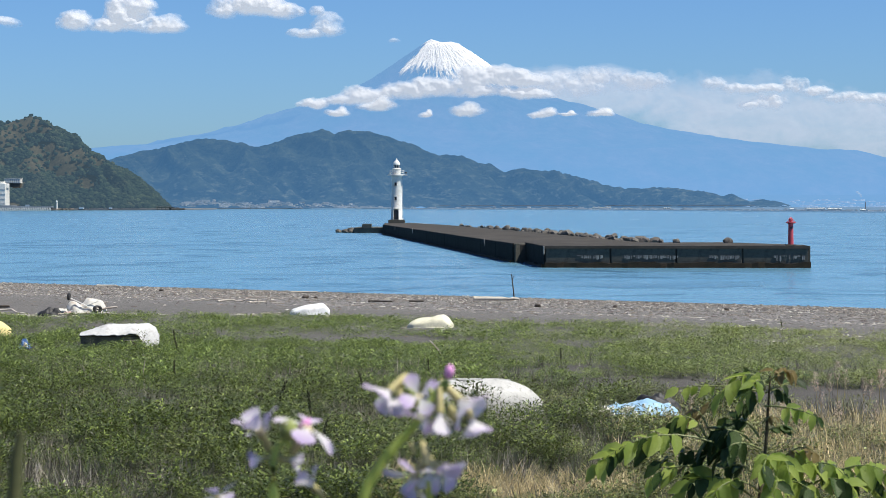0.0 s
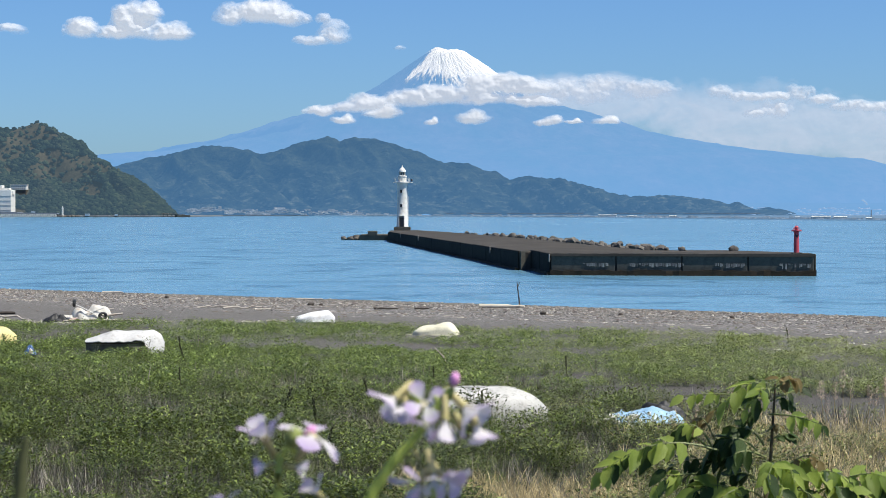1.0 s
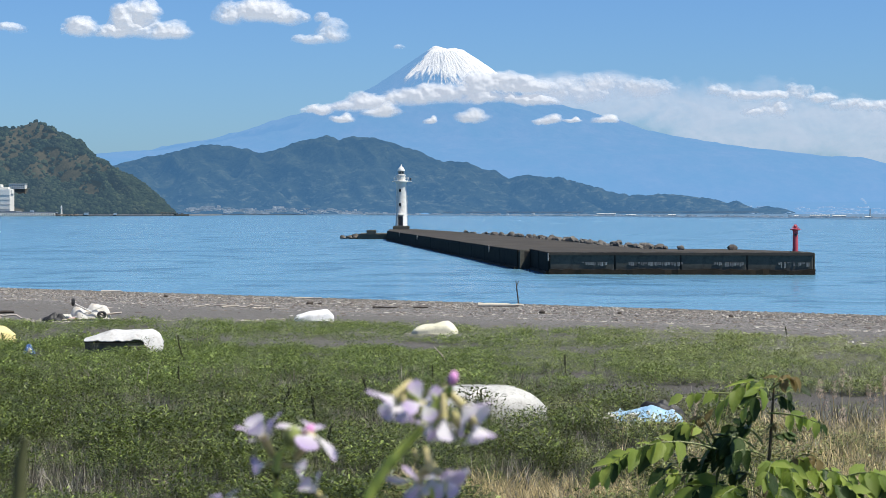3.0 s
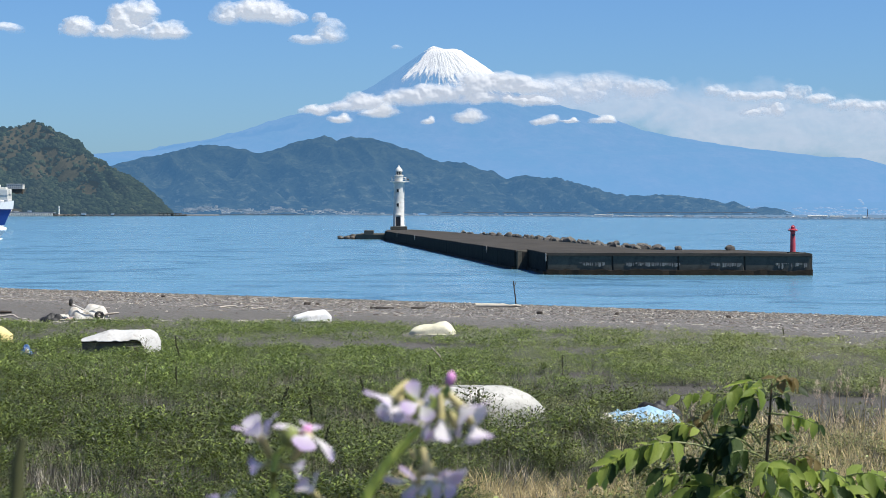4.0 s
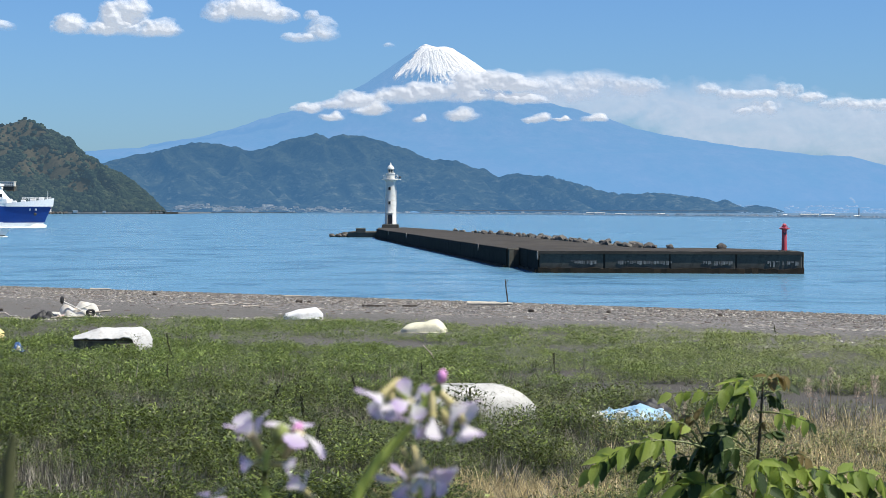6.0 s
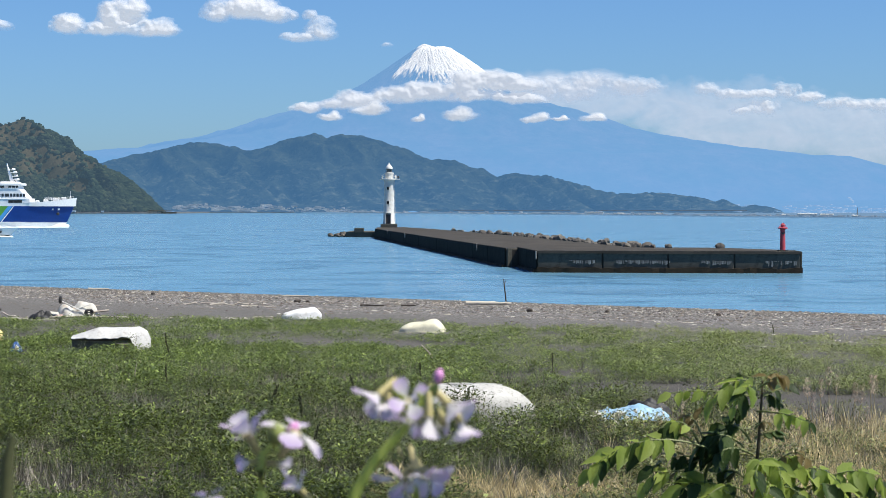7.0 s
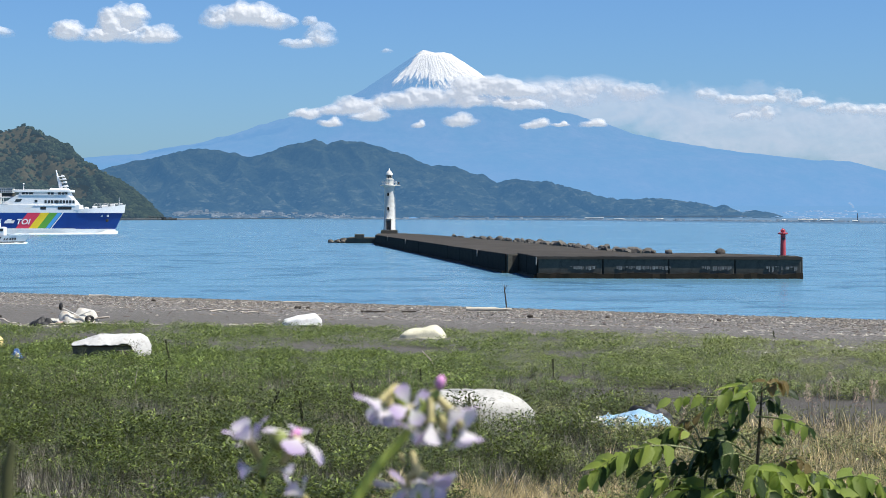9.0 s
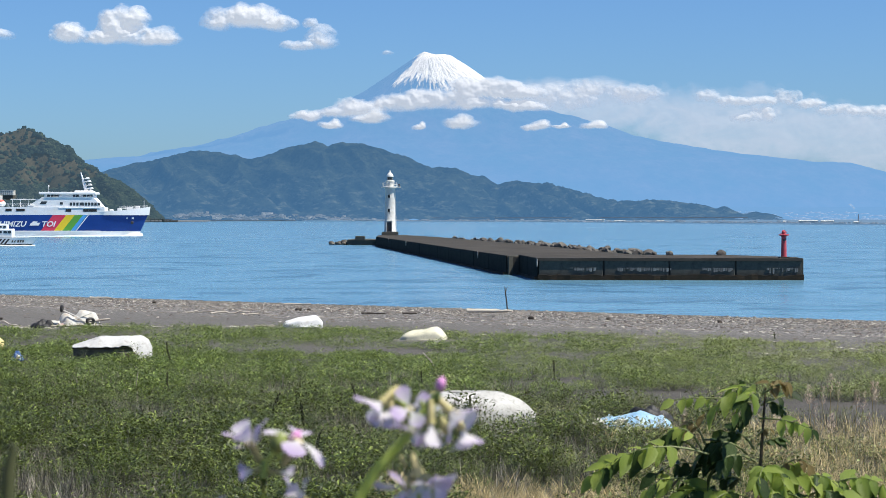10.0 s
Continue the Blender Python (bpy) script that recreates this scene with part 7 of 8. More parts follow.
def build_tall_weeds():
    """Single weeds that stand over the rest, with dark seed spikes."""
    rng = random.Random(41)
    leaf_shapes = [sprig(300 + k, 60, 0.52, 0.06, 0.32) for k in range(3)]
    meshes = []
    for k in range(4):
        bm = bmesh.new()
        h = 0.62
        tube(bm, [(0, 0, 0), (0.03 * (k - 1), 0, h * 0.5), (0.09 * (k - 1.5), 0.02, h)], [0.008, 0.007, 0.004], 5)
        for i in range(14):
            t = 0.55 + 0.45 * i / 14
            px = 0.09 * (k - 1.5) * t ** 1.5
            a = i * 2.4
            bmesh.ops.create_icosphere(bm, subdivisions=1, radius=0.014 * (1.3 - 0.7 * (t - 0.5)), matrix=Matrix.Translation((px + 0.012 * math.cos(a), 0.012 * math.sin(a), h * t)) @ Matrix.Diagonal((1, 1, 1.8, 1)))
        meshes.append(mesh_of("stem", bm, DARK_STALK, 60))
    spots = [(-5.9, 43.5), (-4.3, 37.6), (-3.1, 36.4), (-2.7, 39.5), (-2.2, 34.0), (-1.5, 41.0), (-0.9, 33.5), (-4.8, 31.5), (-5.2, 34.8), (-3.6, 29.6), (-0.2, 45.5), (0.75, 36.2), (-6.9, 52.0), (3.1, 49), (12.0, 67.5), (-7.6, 56.3), (1.9, 31.8), (-1.8, 29.3)]
    for x, y in spots:
        s = rng.uniform(0.8, 1.35)
        w = thing("tall_weed", pose(x, y, gz(x, y), rng.uniform(-8, 8), rng.uniform(-14, 14), rng.uniform(0, 360)) @ Matrix.Scale(s, 4), "tall dark weed with a seed spike", "weed", "tall weeds")
        part("stem", rng.choice(meshes), None, w)
        sv, sf = rng.choice(leaf_shapes)
        part("foliage", raw_mesh("foliage", sv, sf, LEAF_FIELD), None, w)
    # leafy weeds that stand before the boats and scrap
    for x, y, h in ((0.5, 35.6, 1.4), (0.68, 35.8, 1.6), (1.1, 35.4, 1.0), (1.45, 35.6, 0.8), (0.0, 35.3, 1.0), (-0.25, 35.6, 0.8), (0.9, 35.5, 1.3), (0.3, 35.4, 0.8), (1.25, 35.8, 0.75), (-8.9, 56.2, 0.8), (-8.6, 56.4, 1.0), (-10.1, 56.4, 0.7), (3.55, 36.1, 0.6), (4.3, 36.2, 0.55), (-7.3, 57.8, 1.3), (0.15, 34.8, 0.9)):
        w = thing("leafy_weed", pose(x, y, gz(x, y), rng.uniform(-8, 8), rng.uniform(-8, 8), rng.uniform(0, 360)) @ Matrix.Scale(h, 4), "bushy green weed with small leaves", "weed", "bushy weeds")
        bm = bmesh.new()
        for k in range(4):
            a = k * 1.7
            tube(bm, [(0, 0, 0), (0.05 * math.cos(a), 0.05 * math.sin(a), 0.25), (0.13 * math.cos(a), 0.13 * math.sin(a), 0.5)], [0.006, 0.005, 0.003], 5)
        part("stem", bm, STEM_DRY, w)
        sv, sf = sprig(500 + int(h * 100), 200, 0.55, 0.05, 0.42)
        part("foliage", raw_mesh("foliage", sv, sf, LEAF_FIELD), None, w)
    # bushy weeds scattered over the near slope
    made = []
    while len(made) < 46:
        y = rng.uniform(25.2, 36.5)
        x = rng.uniform(-0.22, 0.12) * y
        if (35.5 < y and 0 < x < 2.2) or (y < 29 and x > -1.4) or (x > 2.6 and y > 31):
            continue
        made.append((x, y))
        h = rng.uniform(0.55, 0.95)
        w = thing("leafy_weed", pose(x, y, gz(x, y), rng.uniform(-8, 8), rng.uniform(-8, 8), rng.uniform(0, 360)) @ Matrix.Scale(h, 4), "bushy green weed with small leaves", "weed", "bushy weeds")
        bm = bmesh.new()
        for k in range(5):
            a = k * 1.35 + rng.random()
            tube(bm, [(0, 0, 0), (0.06 * math.cos(a), 0.06 * math.sin(a), 0.28), (0.16 * math.cos(a), 0.16 * math.sin(a), 0.6)], [0.007, 0.005, 0.003], 5)
        part("stem", bm, STEM_DRY, w)
        sv, sf = sprig(700 + len(made), 240, 0.58, 0.062, 0.5)
        part("foliage", raw_mesh("foliage", sv, sf, LEAF_BUSH), None, w)
    # grass with fluffy heads
    for x, y, h in ((7.6, 36.9, 0.75), (8.1, 35.4, 0.7), (8.35, 36.6, 0.62), (7.0, 33.6, 0.85), (7.25, 33.2, 0.78), (7.45, 33.8, 0.7), (7.8, 34.2, 0.82), (6.75, 34.4, 0.74), (8.2, 34.0, 0.72), (5.6, 31.2, 0.62), (6.3, 30.6, 0.6), (7.6, 31.6, 0.66), (7.2, 35.8, 0.6), (4.2, 33.0, 0.6), (5.0, 34.5, 0.7), (6.5, 33.0, 0.66), (8.0, 33.2, 0.6), (7.0, 31.0, 0.55), (6.0, 37.5, 0.5)):
        g = thing("plume_grass", pose(x, y, gz(x, y), rng.uniform(-4, 4), rng.uniform(-6, 6), rng.uniform(0, 360)), "dry grass stem with a fluffy pinkish plume", "grass", "plume grasses")
        bm = bmesh.new()
        tube(bm, [(0, 0, 0), (0.02, 0, h * 0.6), (0.05, 0, h)], [0.007, 0.006, 0.004], 5)
        part("stem", bm, STRAW, g)
        co, f = [], []
        rr = np.random.default_rng(int(x * 100))
        for i in range(110):
            t = rr.random()
            wdt = 0.06 * math.sin(math.pi * min(1, t * 0.9 + 0.1)) + 0.01
            a = rr.uniform(0, 6.28)
            b0 = (0.05 + wdt * rr.random() * math.cos(a), wdt * rr.random() * math.sin(a), h - 0.06 + 0.34 * t)
            q = quad_leaf(b0, (math.cos(a), math.sin(a), 1.2), (math.sin(a), 0.3, 1), 0.05, 0.01)
            f.append([len(co) + k for k in range(4)])
            co += q
        part("plume", raw_mesh("plume", np.array(co), np.array(f), SEED_FLUFF), None, g, "fluffy pinkish seed plume")


build_field()
build_tall_weeds()


# ---- the sapling and flowers before the eye ----
def blade_surface(name, dark, light, shine=0.4, through=0.4):
    n = Nodes(name)
    v = n.coords()
    rnd = n.add("ObjectInfo").outputs["Random"]
    vein = n.add("TexWave")
    n.link(n.coords((1, 0.6, 1), turn=(0, 0, 0.5)), vein.inputs["Vector"])
    vein.inputs["Scale"].default_value = 55.0
    mott = n.noise(v, 60, 4)
    col = n.mix(rnd, dark, light)
    col = n.mix(n.math("MULTIPLY", mott, 0.5), col, tuple(0.6 * c for c in dark))
    n.set(color=col, rough=n.math("MULTIPLY_ADD", mott, 0.25, shine - 0.1), spec=0.2)
    n.bump(n.math("ADD", vein.outputs["Fac"], mott), 0.25, 0.002)
    tl = n.add("BsdfTranslucent")
    n.link(n.mix(0.4, col, tuple(min(1, 1.6 * c) for c in light)), tl.inputs[0])
    mx = n.add("MixShader")
    mx.inputs[0].default_value = through
    n.link(n.bsdf.outputs[0], mx.inputs[1])
    n.link(tl.outputs[0], mx.inputs[2])
    n.link(mx.outputs[0], n.out.inputs["Surface"])
    return n.mat


LEAF_LIGHT = blade_surface("light_green_leaf", (0.15, 0.225, 0.04), (0.42, 0.50, 0.11), 0.4, 0.5)
# darker copy of the green leaf, with shade painted into it
LEAF_SHADED = blade_surface("shaded_green_leaf", (0.022, 0.042, 0.010), (0.05, 0.085, 0.02), 0.4, 0.2)
LEAF_YOUNG = blade_surface("bronze_young_leaf", (0.17, 0.13, 0.05), (0.26, 0.2, 0.08))
TWIG = surface("brown_green_twig", (0.07, 0.055, 0.03), (0.11, 0.085, 0.045), None, 20, 200, 0.8, 0.2, 0.002)
RACHIS = surface("green_leaf_stalk", (0.14, 0.18, 0.05), (0.2, 0.22, 0.08), None, 20, 200, 0.6, 0.0)


def leaflet_mesh(name, material, curl=0.2, seed=0):
    """One leaflet, 1 unit long, folded along its midrib, with a toothed edge."""
    bm = bmesh.new()
    st = [(0.0, 0.015), (0.07, 0.12), (0.2, 0.215), (0.38, 0.25), (0.56, 0.235), (0.74, 0.17), (0.89, 0.08), (1.0, 0.0)]
    mid, le, ri = [], [], []
    for i, (t, w) in enumerate(st):
        z = -curl * t * t
        w = w * (1 + 0.08 * (-1) ** i)
        mid.append(bm.verts.new((t, 0, z)))
        if w > 0.001:
            k = 0.03 * noise.noise(Vector((t * 4, seed, 0)))
            le.append(bm.verts.new((t - 0.02, w, z + 0.35 * w + k)))
            ri.append(bm.verts.new((t - 0.02, -w, z + 0.35 * w - k)))
    for side, sgn in ((le, 1), (ri, -1)):
        for i in range(len(st) - 1):
            q = [mid[i], mid[i + 1]] + ([side[i + 1]] if i + 1 < len(side) else []) + [side[i]]
            bm.faces.new(q if sgn < 0 else q[::-1])
    me = bpy.data.meshes.new(name)
    bm.to_mesh(me)
    bm.free()
    me.materials.append(material)
    me.shade_smooth()
    return me


def build_sapling():
    x, y = 0.747, 4.5
    z0 = gz(x, y)
    low = 5.3407 - z0                    # height of the sight's lower edge over the root
    s = thing("sapling", pose(x, y, z0), "young sapling with toothed feather-shaped green leaves", "sapling")
    bm = bmesh.new()
    tube(bm, [(-0.05, 0.05, -0.03), (-0.02, 0.03, low * 0.5), (0.0, 0.0, low), (0.012, 0, low + 0.1), (0.018, 0, low + 0.2), (0.022, 0, low + 0.262)], [0.012, 0.008, 0.0048, 0.004, 0.003, 0.002], 8)
    part("trunk", bm, TWIG, s, "thin brown-green trunk", smooth=60)
    kinds = {"l": [leaflet_mesh("leaflet", LEAF_LIGHT, 0.12 + 0.1 * k, k) for k in range(3)],
             "d": [leaflet_mesh("leaflet", LEAF_SHADED, 0.2, 9), leaflet_mesh("leaflet", LEAF_SHADED, 0.05, 12)],
             "y": [leaflet_mesh("leaflet", LEAF_YOUNG, 0.35, 15), leaflet_mesh("leaflet", LEAF_YOUNG, 0.2, 16)]}
    rng = random.Random(14)
    leaves = [  # start, middle, end (across, depth, up in mm), leaflet length, pairs, tone
        ((8, 0, 231), (-30, -30, 268), (-98, -40, 224), 62, 5, "l"), ((8, 0, 228), (-20, -70, 257), (-60, -100, 212), 58, 4, "l"), ((3, 0, 225), (-98, 20, 236), (-188, 30, 230), 42, 5, "l"), ((8, 0, 240), (-10, 30, 270), (-45, 50, 266), 36, 2, "d"),
        ((14, 0, 247), (48, -20, 272), (66, -25, 276), 42, 3, "y"), ((14, 0, 245), (36, 10, 276), (40, 10, 268), 36, 2, "y"), ((20, 0, 230), (65, 20, 242), (106, 30, 260), 36, 2, "d"), ((12, 0, 222), (45, 30, 226), (70, 40, 205), 40, 3, "d"),
        ((8, 0, 191), (65, -50, 190), (118, -70, 172), 50, 5, "l"), ((3, 0, 208), (-25, 0, 193), (-46, 0, 178), 32, 3, "d"), ((3, 0, 129), (36, 0, 142), (52, 0, 146), 40, 2, "d"), ((3, 0, 150), (22, -10, 168), (30, -20, 160), 26, 2, "y"),
        ((-20, 0, 107), (-76, -20, 138), (-125, -20, 112), 84, 4, "d"), ((-3, 0, 118), (-42, 10, 158), (-82, 10, 146), 66, 3, "d"), ((0, 0, 90), (-60, -40, 110), (-100, -50, 84), 76, 3, "d"),
        ((-121, 0, 107), (-160, 10, 162), (-205, 20, 150), 54, 4, "l"), ((-110, 0, 112), (-140, 20, 175), (-160, 20, 165), 42, 3, "y"), ((-125, 0, 104), (-175, 20, 140), (-215, 30, 122), 48, 3, "d"),
        ((-70, -20, 92), (-244, -70, 132), (-384, -90, 66), 66, 11, "l"), ((-109, 0, 40), (-188, 0, 52), (-250, 0, 24), 58, 4, "l"), ((-60, 0, 60), (-150, 20, 84), (-230, 20, 58), 56, 4, "d"),
        ((3, 0, 28), (0, -100, 88), (-26, -170, 62), 62, 5, "l"), ((3, 0, 30), (30, -90, 80), (40, -150, 52), 60, 4, "l"), ((14, 0, 28), (82, -30, 98), (130, -40, 70), 48, 4, "y"), ((20, 0, 40), (70, 20, 80), (110, 30, 66), 54, 3, "l"),
        ((37, 0, 11), (126, -50, 66), (188, -70, 26), 62, 5, "l"), ((110, 0, 0), (215, -30, 56), (292, -50, 34), 60, 6, "l"), ((80, 0, 4), (160, 30, 40), (225, 40, 30), 54, 3, "d"),
        ((0, 0, -10), (-70, -60, 26), (-126, -90, -6), 62, 5, "l"), ((10, 0, -10), (60, -70, 26), (112, -110, -6), 66, 5, "l"), ((0, 0, 20), (-50, 20, 52), (-90, 30, 30), 60, 3, "d"), ((-80, 0, 80), (-130, 0, 76), (-170, 0, 40), 50, 3, "d"), ((150, 0, -10), (230, 0, 14), (290, 0, -10), 56, 4, "l"),
        ((20, 0, -20), (20, -120, 40), (-6, -190, 10), 66, 5, "l"), ((-20, 0, -20), (-110, -30, 30), (-180, -40, 4), 62, 5, "l"), ((40, 0, -20), (90, -40, 60), (150, -60, 40), 66, 4, "l"), ((60, 0, -20), (150, -80, 34), (200, -120, -4), 66, 5, "l"), ((10, 0, 0), (60, 40, 60), (90, 60, 40), 58, 3, "d"), ((200, 0, -10), (280, -20, 26), (345, -30, 0), 56, 4, "l")]
    for a, b, c, size, pairs, tone in leaves:
        A, B, C = (Vector((p[0], p[1], p[2])) / 1000 + Vector((0, 0, low)) for p in (a, b, c))
        B = B * 2 - (A + C) / 2
        at = lambda t: A * (1 - t) ** 2 + B * 2 * t * (1 - t) + C * t * t
        bm = bmesh.new()
        tube(bm, [at(i / 8) for i in range(9)], [0.0028 * (1 - 0.7 * i / 8) for i in range(9)], 5)
        leaf = part("leaf", bm, RACHIS, s, {"l": "light green feather leaf", "d": "green feather leaf with shade painted in", "y": "bronze young leaf"}[tone])
        size *= 0.92
        for k in range(pairs + 1):
            t = 0.38 + 0.62 * (k + (rng.uniform(-0.3, 0.3) if 0 < k < pairs else 0)) / pairs
            p = at(t)
            T = (at(min(1, t + 0.03)) - at(t - 0.05)).normalized()
            N = Vector((rng.uniform(-0.7, 0.7), -0.45 + rng.uniform(-0.6, 0.6), 0.8)).normalized()
            S = T.cross(N).normalized()
            for sgn in ((1, -1) if k < pairs else (0,)):
                d = (S * sgn * 0.85 + T * (0.5 if sgn else 1) + Vector((rng.uniform(-0.35, 0.35), rng.uniform(-0.4, 0.4), -0.55 + rng.uniform(-0.45, 0.3)))).normalized()
                up = (N - d * N.dot(d)).normalized()
                q = Matrix((d, up.cross(d), up)).transposed().to_4x4()
                L = size / 1000 * rng.uniform(0.65, 1.2) * (1 - 0.25 * abs(t - 0.6))
                part("leaflet", rng.choice(kinds["d" if tone == "l" and rng.random() < 0.22 else tone]), None, leaf, m=Matrix.Translation(p) @ q @ Matrix.Scale(L, 4))
    return s


def petal_surface():
    n = Nodes("lilac_petal")
    v = n.coords()
    x, y, _ = n.split(v)
    rnd = n.add("ObjectInfo").outputs["Random"]
    tip = n.mix(rnd, (0.36, 0.22, 0.58), (0.66, 0.52, 0.76))
    fac = n.math("ADD", n.math("MULTIPLY", x, 68.0), n.math("MULTIPLY_ADD", rnd, 0.7, -0.55))
    vein = n.add("TexWave")
    n.link(n.coords((0.3, 1, 1), turn=(0, 0, 1.57)), vein.inputs["Vector"])
    vein.inputs["Scale"].default_value = 260.0
    col = n.mix(n.ramp(fac, (0.1, 0.0), (0.9, 1.0)), (0.86, 0.83, 0.80), tip)
    col = n.mix(n.math("MULTIPLY", vein.outputs["Fac"], 0.14), col, (0.35, 0.16, 0.5))
    n.set(color=col, rough=0.6, spec=0.2)
    tl = n.add("BsdfTranslucent")
    n.link(col, tl.inputs[0])
    mx = n.add("MixShader")
    mx.inputs[0].default_value = 0.45
    n.link(n.bsdf.outputs[0], mx.inputs[1])
    n.link(tl.outputs[0], mx.inputs[2])
    thin = n.add("MixShader")             # thin petals let part of the sun through
    thin.inputs[0].default_value = 0.12
    n.link(mx.outputs[0], thin.inputs[1])
    n.link(n.add("BsdfTransparent").outputs[0], thin.inputs[2])
    n.link(thin.outputs[0], n.out.inputs["Surface"])
    return n.mat


PETAL = petal_surface()
SEPAL = surface("yellow_green_calyx", (0.42, 0.38, 0.14), (0.5, 0.42, 0.2), None, 60, 400, 0.6, 0.0)
FLOWER_STEM = blade_surface("pale_green_stem", (0.52, 0.62, 0.16), (0.62, 0.70, 0.24), 0.5, 0.55)
PINK = surface("pink_bud", (0.62, 0.25, 0.5), (0.7, 0.36, 0.6), None, 60, 400, 0.6, 0.0)
BUD_GREEN = surface("green_bud", (0.22, 0.26, 0.06), (0.3, 0.33, 0.1), None, 60, 400, 0.6, 0.0)
DUSKY = surface("dark_olive_stalk", (0.05, 0.06, 0.02), (0.08, 0.085, 0.03), None, 40, 200, 0.8, 0.0)


def petal_mesh(seed):
    """An obovate petal with a narrow claw, 13 mm long."""
    bm = bmesh.new()
    rows = []
    for i, (t, w) in enumerate(((0, 0.9), (2.5, 1.1), (4.5, 2.5), (7, 4.3), (9.5, 5.2), (11.8, 4.5), (13, 1.8))):
        row = []
        for k in (-1, -0.5, 0, 0.5, 1):
            z = -0.018 * t * t + 0.5 * abs(k) * w * 0.25 + 0.5 * noise.noise(Vector((t * 0.4, k * 2, seed)))
            row.append(bm.verts.new((t / 1000, k * w / 1000, z / 1000)))
        rows.append(row)
    for a, b in zip(rows, rows[1:]):
        for k in range(4):
            bm.faces.new((a[k], b[k], b[k + 1], a[k + 1]))
    me = bpy.data.meshes.new("petal")
    bm.to_mesh(me)
    bm.free()
    me.materials.append(PETAL)
    me.shade_smooth()
    return me


def build_radish(stem, flowers, buds, sides=(), label="wild radish stalk with blurred lilac flowers"):
    """stem: points (across, up in mm from the sight's lower edge); flowers: centre and the way they face."""
    base_x = stem[0][0] / 1000
    y0, low = 1.0, 5.8535
    z0 = gz(base_x, y0)
    root = Vector((base_x, y0, z0))
    r = thing("wild_flower", Matrix.Translation(root), label, "flower", "wild flowers on the bank")
    W = lambda a, u, d=0: Vector((a / 1000, y0 + d / 1000, low + u / 1000)) - root
    bm = bmesh.new()
    pts = [Vector((0, 0, -0.02)), W(stem[0][0], -700)] + [W(*p) for p in stem]
    n = len(pts)
    tube(bm, pts, [0.0042, 0.0036] + [0.0031 - 0.0021 * i / (n - 3) for i in range(n - 2)], 8)
    part("stem", bm, FLOWER_STEM, r, "pale green curved stem", smooth=60)
    rng = random.Random(int(stem[0][0]) + 7)
    petals = [petal_mesh(k * 3.1) for k in range(4)]
    for (a, u, d), way, size, anchor, fold in flowers:
        c = W(a, u, d)
        way = Vector(way).normalized()
        q = way.to_track_quat("Z", "Y").to_matrix().to_4x4()
        bm = bmesh.new()
        lathe(bm, [(0.0009, -0.013), (0.0017, -0.011), (0.0019, -0.004), (0.0024, 0.0)], 8)
        f = part("flower", bm, SEPAL, r, "lilac four-petalled flower", Matrix.Translation(c) @ q @ Matrix.Scale(size, 4), smooth=60)
        spin = rng.uniform(0, 90)
        for k in range(4):
            part("petal", rng.choice(petals), None, f, m=pose(0, 0, 0, 0, 0, spin + 90 * k + rng.uniform(-12, 12)) @ pose(0.0012, 0, 0, rng.uniform(-20, 20), fold + rng.uniform(-14, 14), 0))
        bm = bmesh.new()
        end = c - way * 0.012 * size
        tube(bm, [W(*anchor), (W(*anchor) + end) / 2 + Vector((0, 0, 0.002)), end], 0.0008, 6)
        part("pedicel", bm, FLOWER_STEM, r)
    for (a, u, d), way, ln, rad, mat, lab in buds:
        bm = bmesh.new()
        lathe(bm, [(0.15 * rad, 0), (0.8 * rad, 0.2 * ln), (rad, 0.55 * ln), (0.7 * rad, 0.85 * ln), (0.1 * rad, ln)], 10)
        q = Vector(way).normalized().to_track_quat("Z", "Y").to_matrix().to_4x4()
        part("bud", bm, mat, r, lab, Matrix.Translation(W(a, u, d)) @ q, smooth=60)
    return r


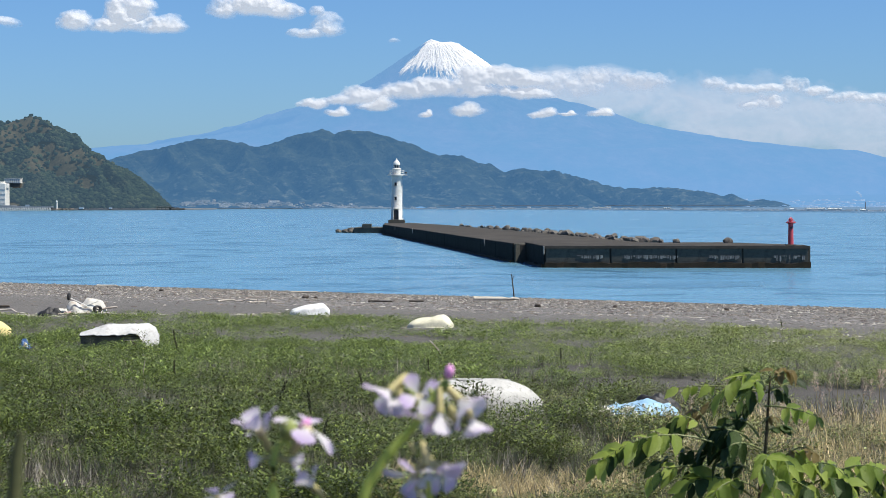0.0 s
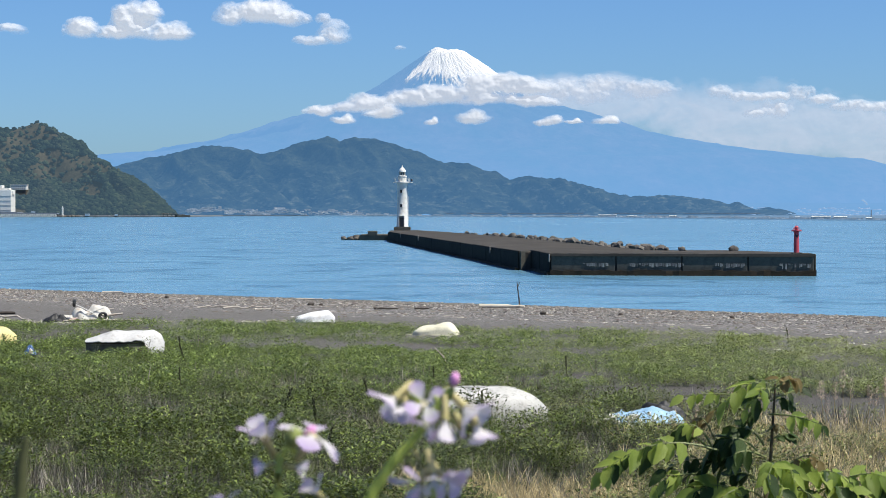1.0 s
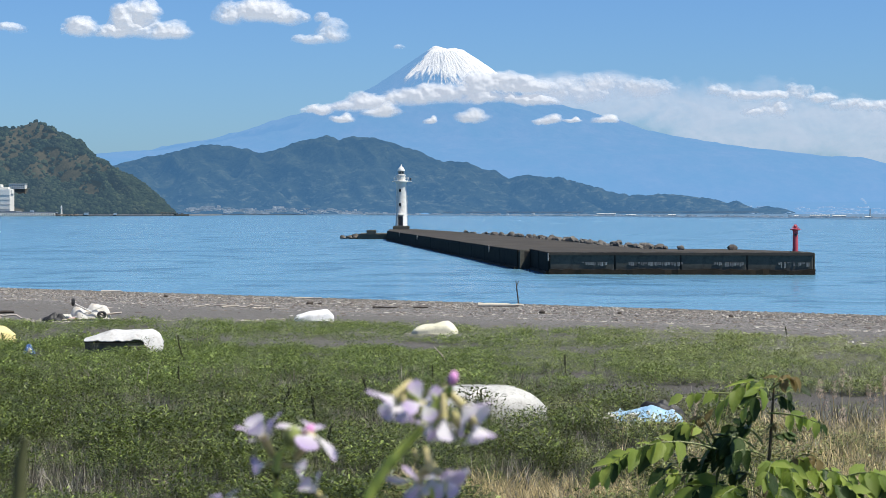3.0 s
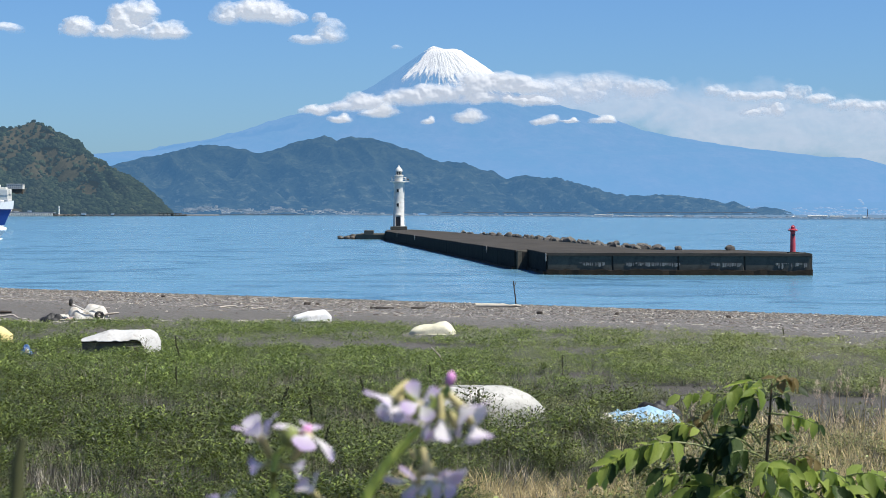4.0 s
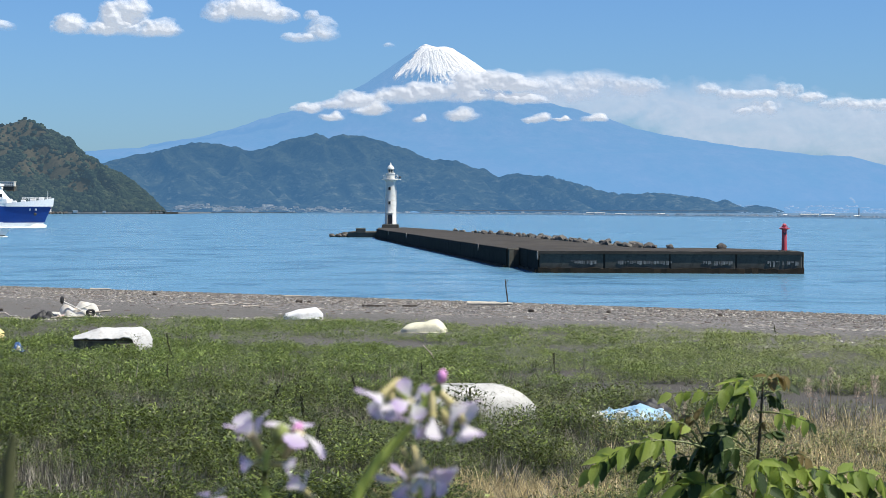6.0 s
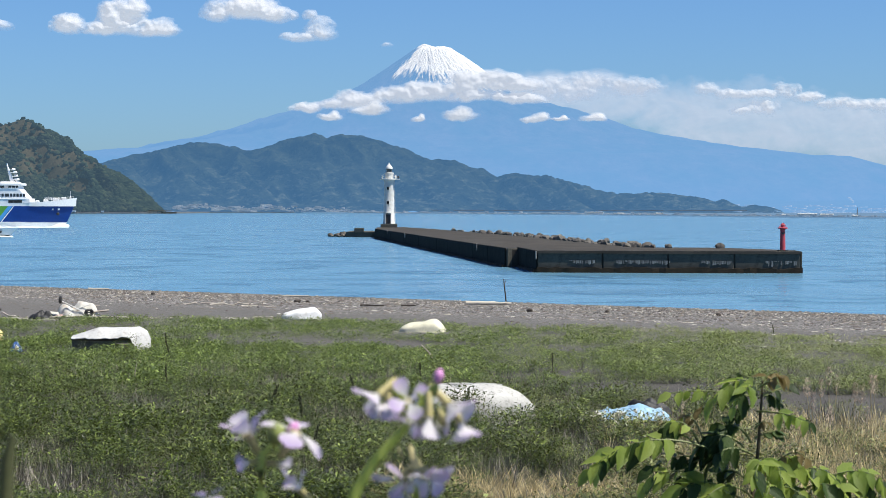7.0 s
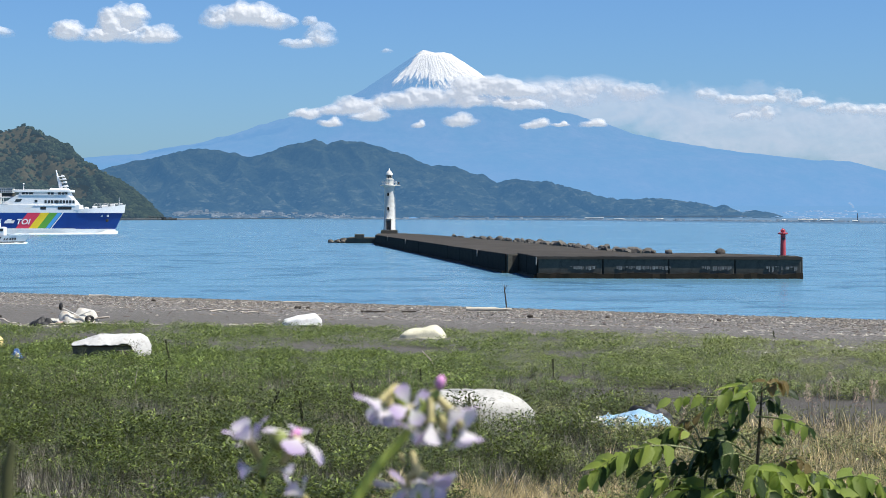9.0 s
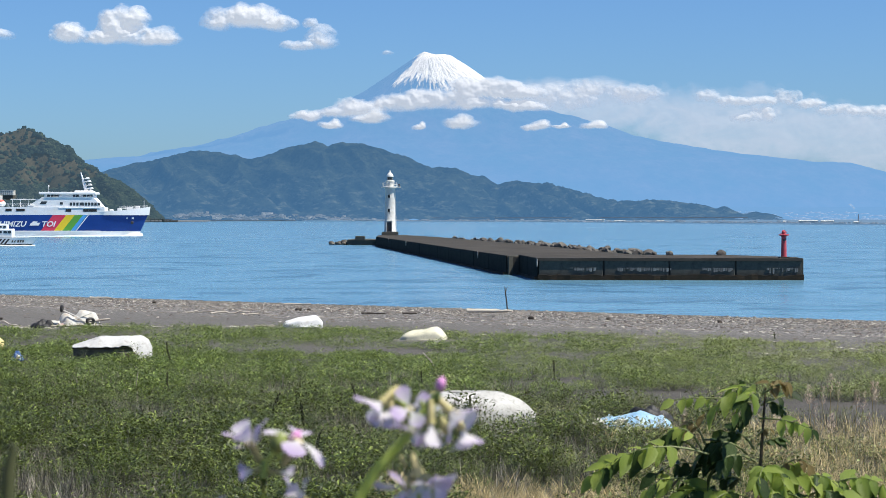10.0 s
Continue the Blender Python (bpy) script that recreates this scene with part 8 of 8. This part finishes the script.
def build_flowers():
    out = []
    out.append(build_radish([(-47, -40), (-37.5, 0), (-27.3, 16.6), (-18, 26.7), (-11.3, 34), (-4.1, 45.6), (1.7, 53), (5.2, 58)],
                            [((-25, 51, 0), (-0.6, -0.35, -0.55), 1.0, (-8, 40, 0), -58), ((-20.5, 47, 3), (-0.1, -0.4, -0.7), 0.8, (-8, 40, 0), -58), ((-10, 48, 0), (0.1, -0.75, 0.4), 0.85, (-6, 43, 0), -24), ((0.8, 40, -3), (0.02, -0.15, -0.95), 1.0, (-2, 48, 0), -66),
                             ((11, 46, 0), (0.62, -0.35, -0.6), 1.15, (1, 51, 0), -46), ((17, 36, 3), (0.3, -0.2, -0.8), 0.9, (2, 50, 2), -50), ((-5, 38, 4), (-0.5, -0.2, -0.6), 0.7, (-6, 42, 0), -60)],
                            [((5.0, 56.5, 0), (0.2, 0, 1), 0.008, 0.0028, PINK, "pink bud"), ((2.0, 50, 2), (0.5, 0, 0.8), 0.007, 0.0018, BUD_GREEN, "green bud"), ((-2.0, 46, 2), (-0.4, 0, 0.8), 0.007, 0.0018, BUD_GREEN, "green bud"), ((6, 44, -1), (0.3, 0, -0.8), 0.010, 0.0022, SEPAL, "yellow-green bud")]))
    out.append(build_radish([(-84.5, -40), (-85, 0), (-85.5, 12), (-84, 20), (-78.5, 27)],
                            [((-92.5, 31, 0), (-0.45, -0.25, 0.85), 1.05, (-84.5, 18, 0), -50), ((-91, 28, 4), (-0.2, -0.3, 0.7), 0.8, (-84.5, 18, 0), -56), ((-67, 32, 0), (0.52, -0.2, 0.8), 1.3, (-80.5, 25, 0), -5), ((-91.5, 15.5, 3), (-0.85, -0.1, -0.1), 0.6, (-85.5, 12, 0), -62), ((-76.5, 14.5, 3), (0.85, -0.1, -0.1), 0.6, (-85.5, 12, 0), -62)],
                            [((-78, 25, -2), (0.15, -0.2, 1), 0.012, 0.005, BUD_GREEN, "green bud cluster"), ((-74, 24, 2), (0.6, 0, 0.7), 0.010, 0.0035, BUD_GREEN, "green bud"), ((-71.5, 30, 3), (0.6, 0, 0.7), 0.008, 0.0028, PINK, "pink bud")]))
    out.append(build_radish([(0, -60), (-2, -20), (-5.5, 4)],
                            [((-5, 11, 0), (0.2, -0.4, -0.75), 1.2, (-5.5, 14, 4), -42), ((-13, 7, 2), (-0.5, -0.4, -0.5), 1.15, (-5.5, 10, 4), -40), ((2, 9, 3), (0.5, -0.4, -0.4), 0.9, (-5.5, 13, 4), -44)],
                            [((-12, 18, 2), (-0.4, 0, 0.8), 0.007, 0.0015, SEPAL, "withered yellow bud"), ((-10, 14, 0), (0.9, 0, -0.3), 0.014, 0.0016, SEPAL, "withered yellow bud")]))
    out.append(build_radish([(-62, -60), (-62, -20), (-63, -4)], [((-65, 2, 0), (-0.6, -0.2, 0.7), 0.75, (-63, -6, 3), -55)], []))
    out.append(build_radish([(-112, -60), (-113, -25), (-113.5, -8)], [((-113.5, -3, 0), (-0.2, -0.2, 0.9), 0.8, (-113.5, -9, 3), -8)], []))
    # a dusky grass stalk close by
    x, y, rad = -0.176, 0.8, 0.0032
    low = 6 - 0.1465 * y
    z0 = gz(x, y)
    bm = bmesh.new()
    tube(bm, [(0, 0, -0.02), (0, 0, low - 0.03 - z0), (0.002, 0, low + 0.012 - z0), (0.004, 0, low + 0.024 - z0)], [rad, rad, rad * 0.9, rad * 0.5], 7)
    tagged(part("grass_stalk", bm, DUSKY, m=pose(x, y, z0), smooth=60), "dark olive grass stalk on the bank", "grass")
    return out


SAPLING = build_sapling()
FLOWERS = build_flowers()


def motions():
    walk(SEA, [(0, pose(0, 0, 0)), (10, pose(-2.5, -4.0, 0))])
    walk(FERRY, [(t, pose(-168.3 + 7.70 * t, 624 + 0.6 * t, 0.05 * math.sin(t), 0.15 * math.sin(0.9 * t), 0.12 * math.sin(0.7 * t + 1), 4.5)) for t in (0, 2, 4, 6, 8, 10)])
    walk(LAUNCH, [(t, pose(-99.2 + 1.5 * t, 417, 0.06 * math.sin(1.7 * t), 1.2 * math.sin(1.4 * t), 0.8 * math.sin(1.9 * t + 1), 0)) for t in (0, 1, 2, 3, 4, 5, 6, 7, 8, 9, 10)])
    # wind: the sapling and the flowers nod a little
    x, y, z = SAPLING.location
    walk(SAPLING, [(t, pose(x, y, z, a, b, 0)) for t, a, b in ((0, 0.0, 0.06), (1, 0.02, 0.03), (2, 0.0, -0.04), (3, 0.03, 0.02), (4, 0.0, 0.05), (5, 0.02, 0.03), (6, 0.0, 0.05), (7, -0.03, 0.17), (7.5, -0.08, 0.28), (8, -0.1, 0.2), (8.5, -0.12, 0.14), (9, -0.1, 0.06), (9.5, -0.05, 0.1), (10, -0.08, 0.3))])
    gust = ((0, 0.0), (1.5, 0.0), (3, -0.01), (5, -0.01), (6.5, -0.03), (7.5, -0.075), (8, -0.08), (8.5, -0.045), (9, -0.03), (10, -0.04))
    for k, ob in enumerate(FLOWERS):
        x, y, z = ob.location
        walk(ob, [(t, pose(x, y, z, 0.01 * math.sin(2 * t + k), a * (1.3 if k else 0.9), 0)) for t, a in gust])


motions()
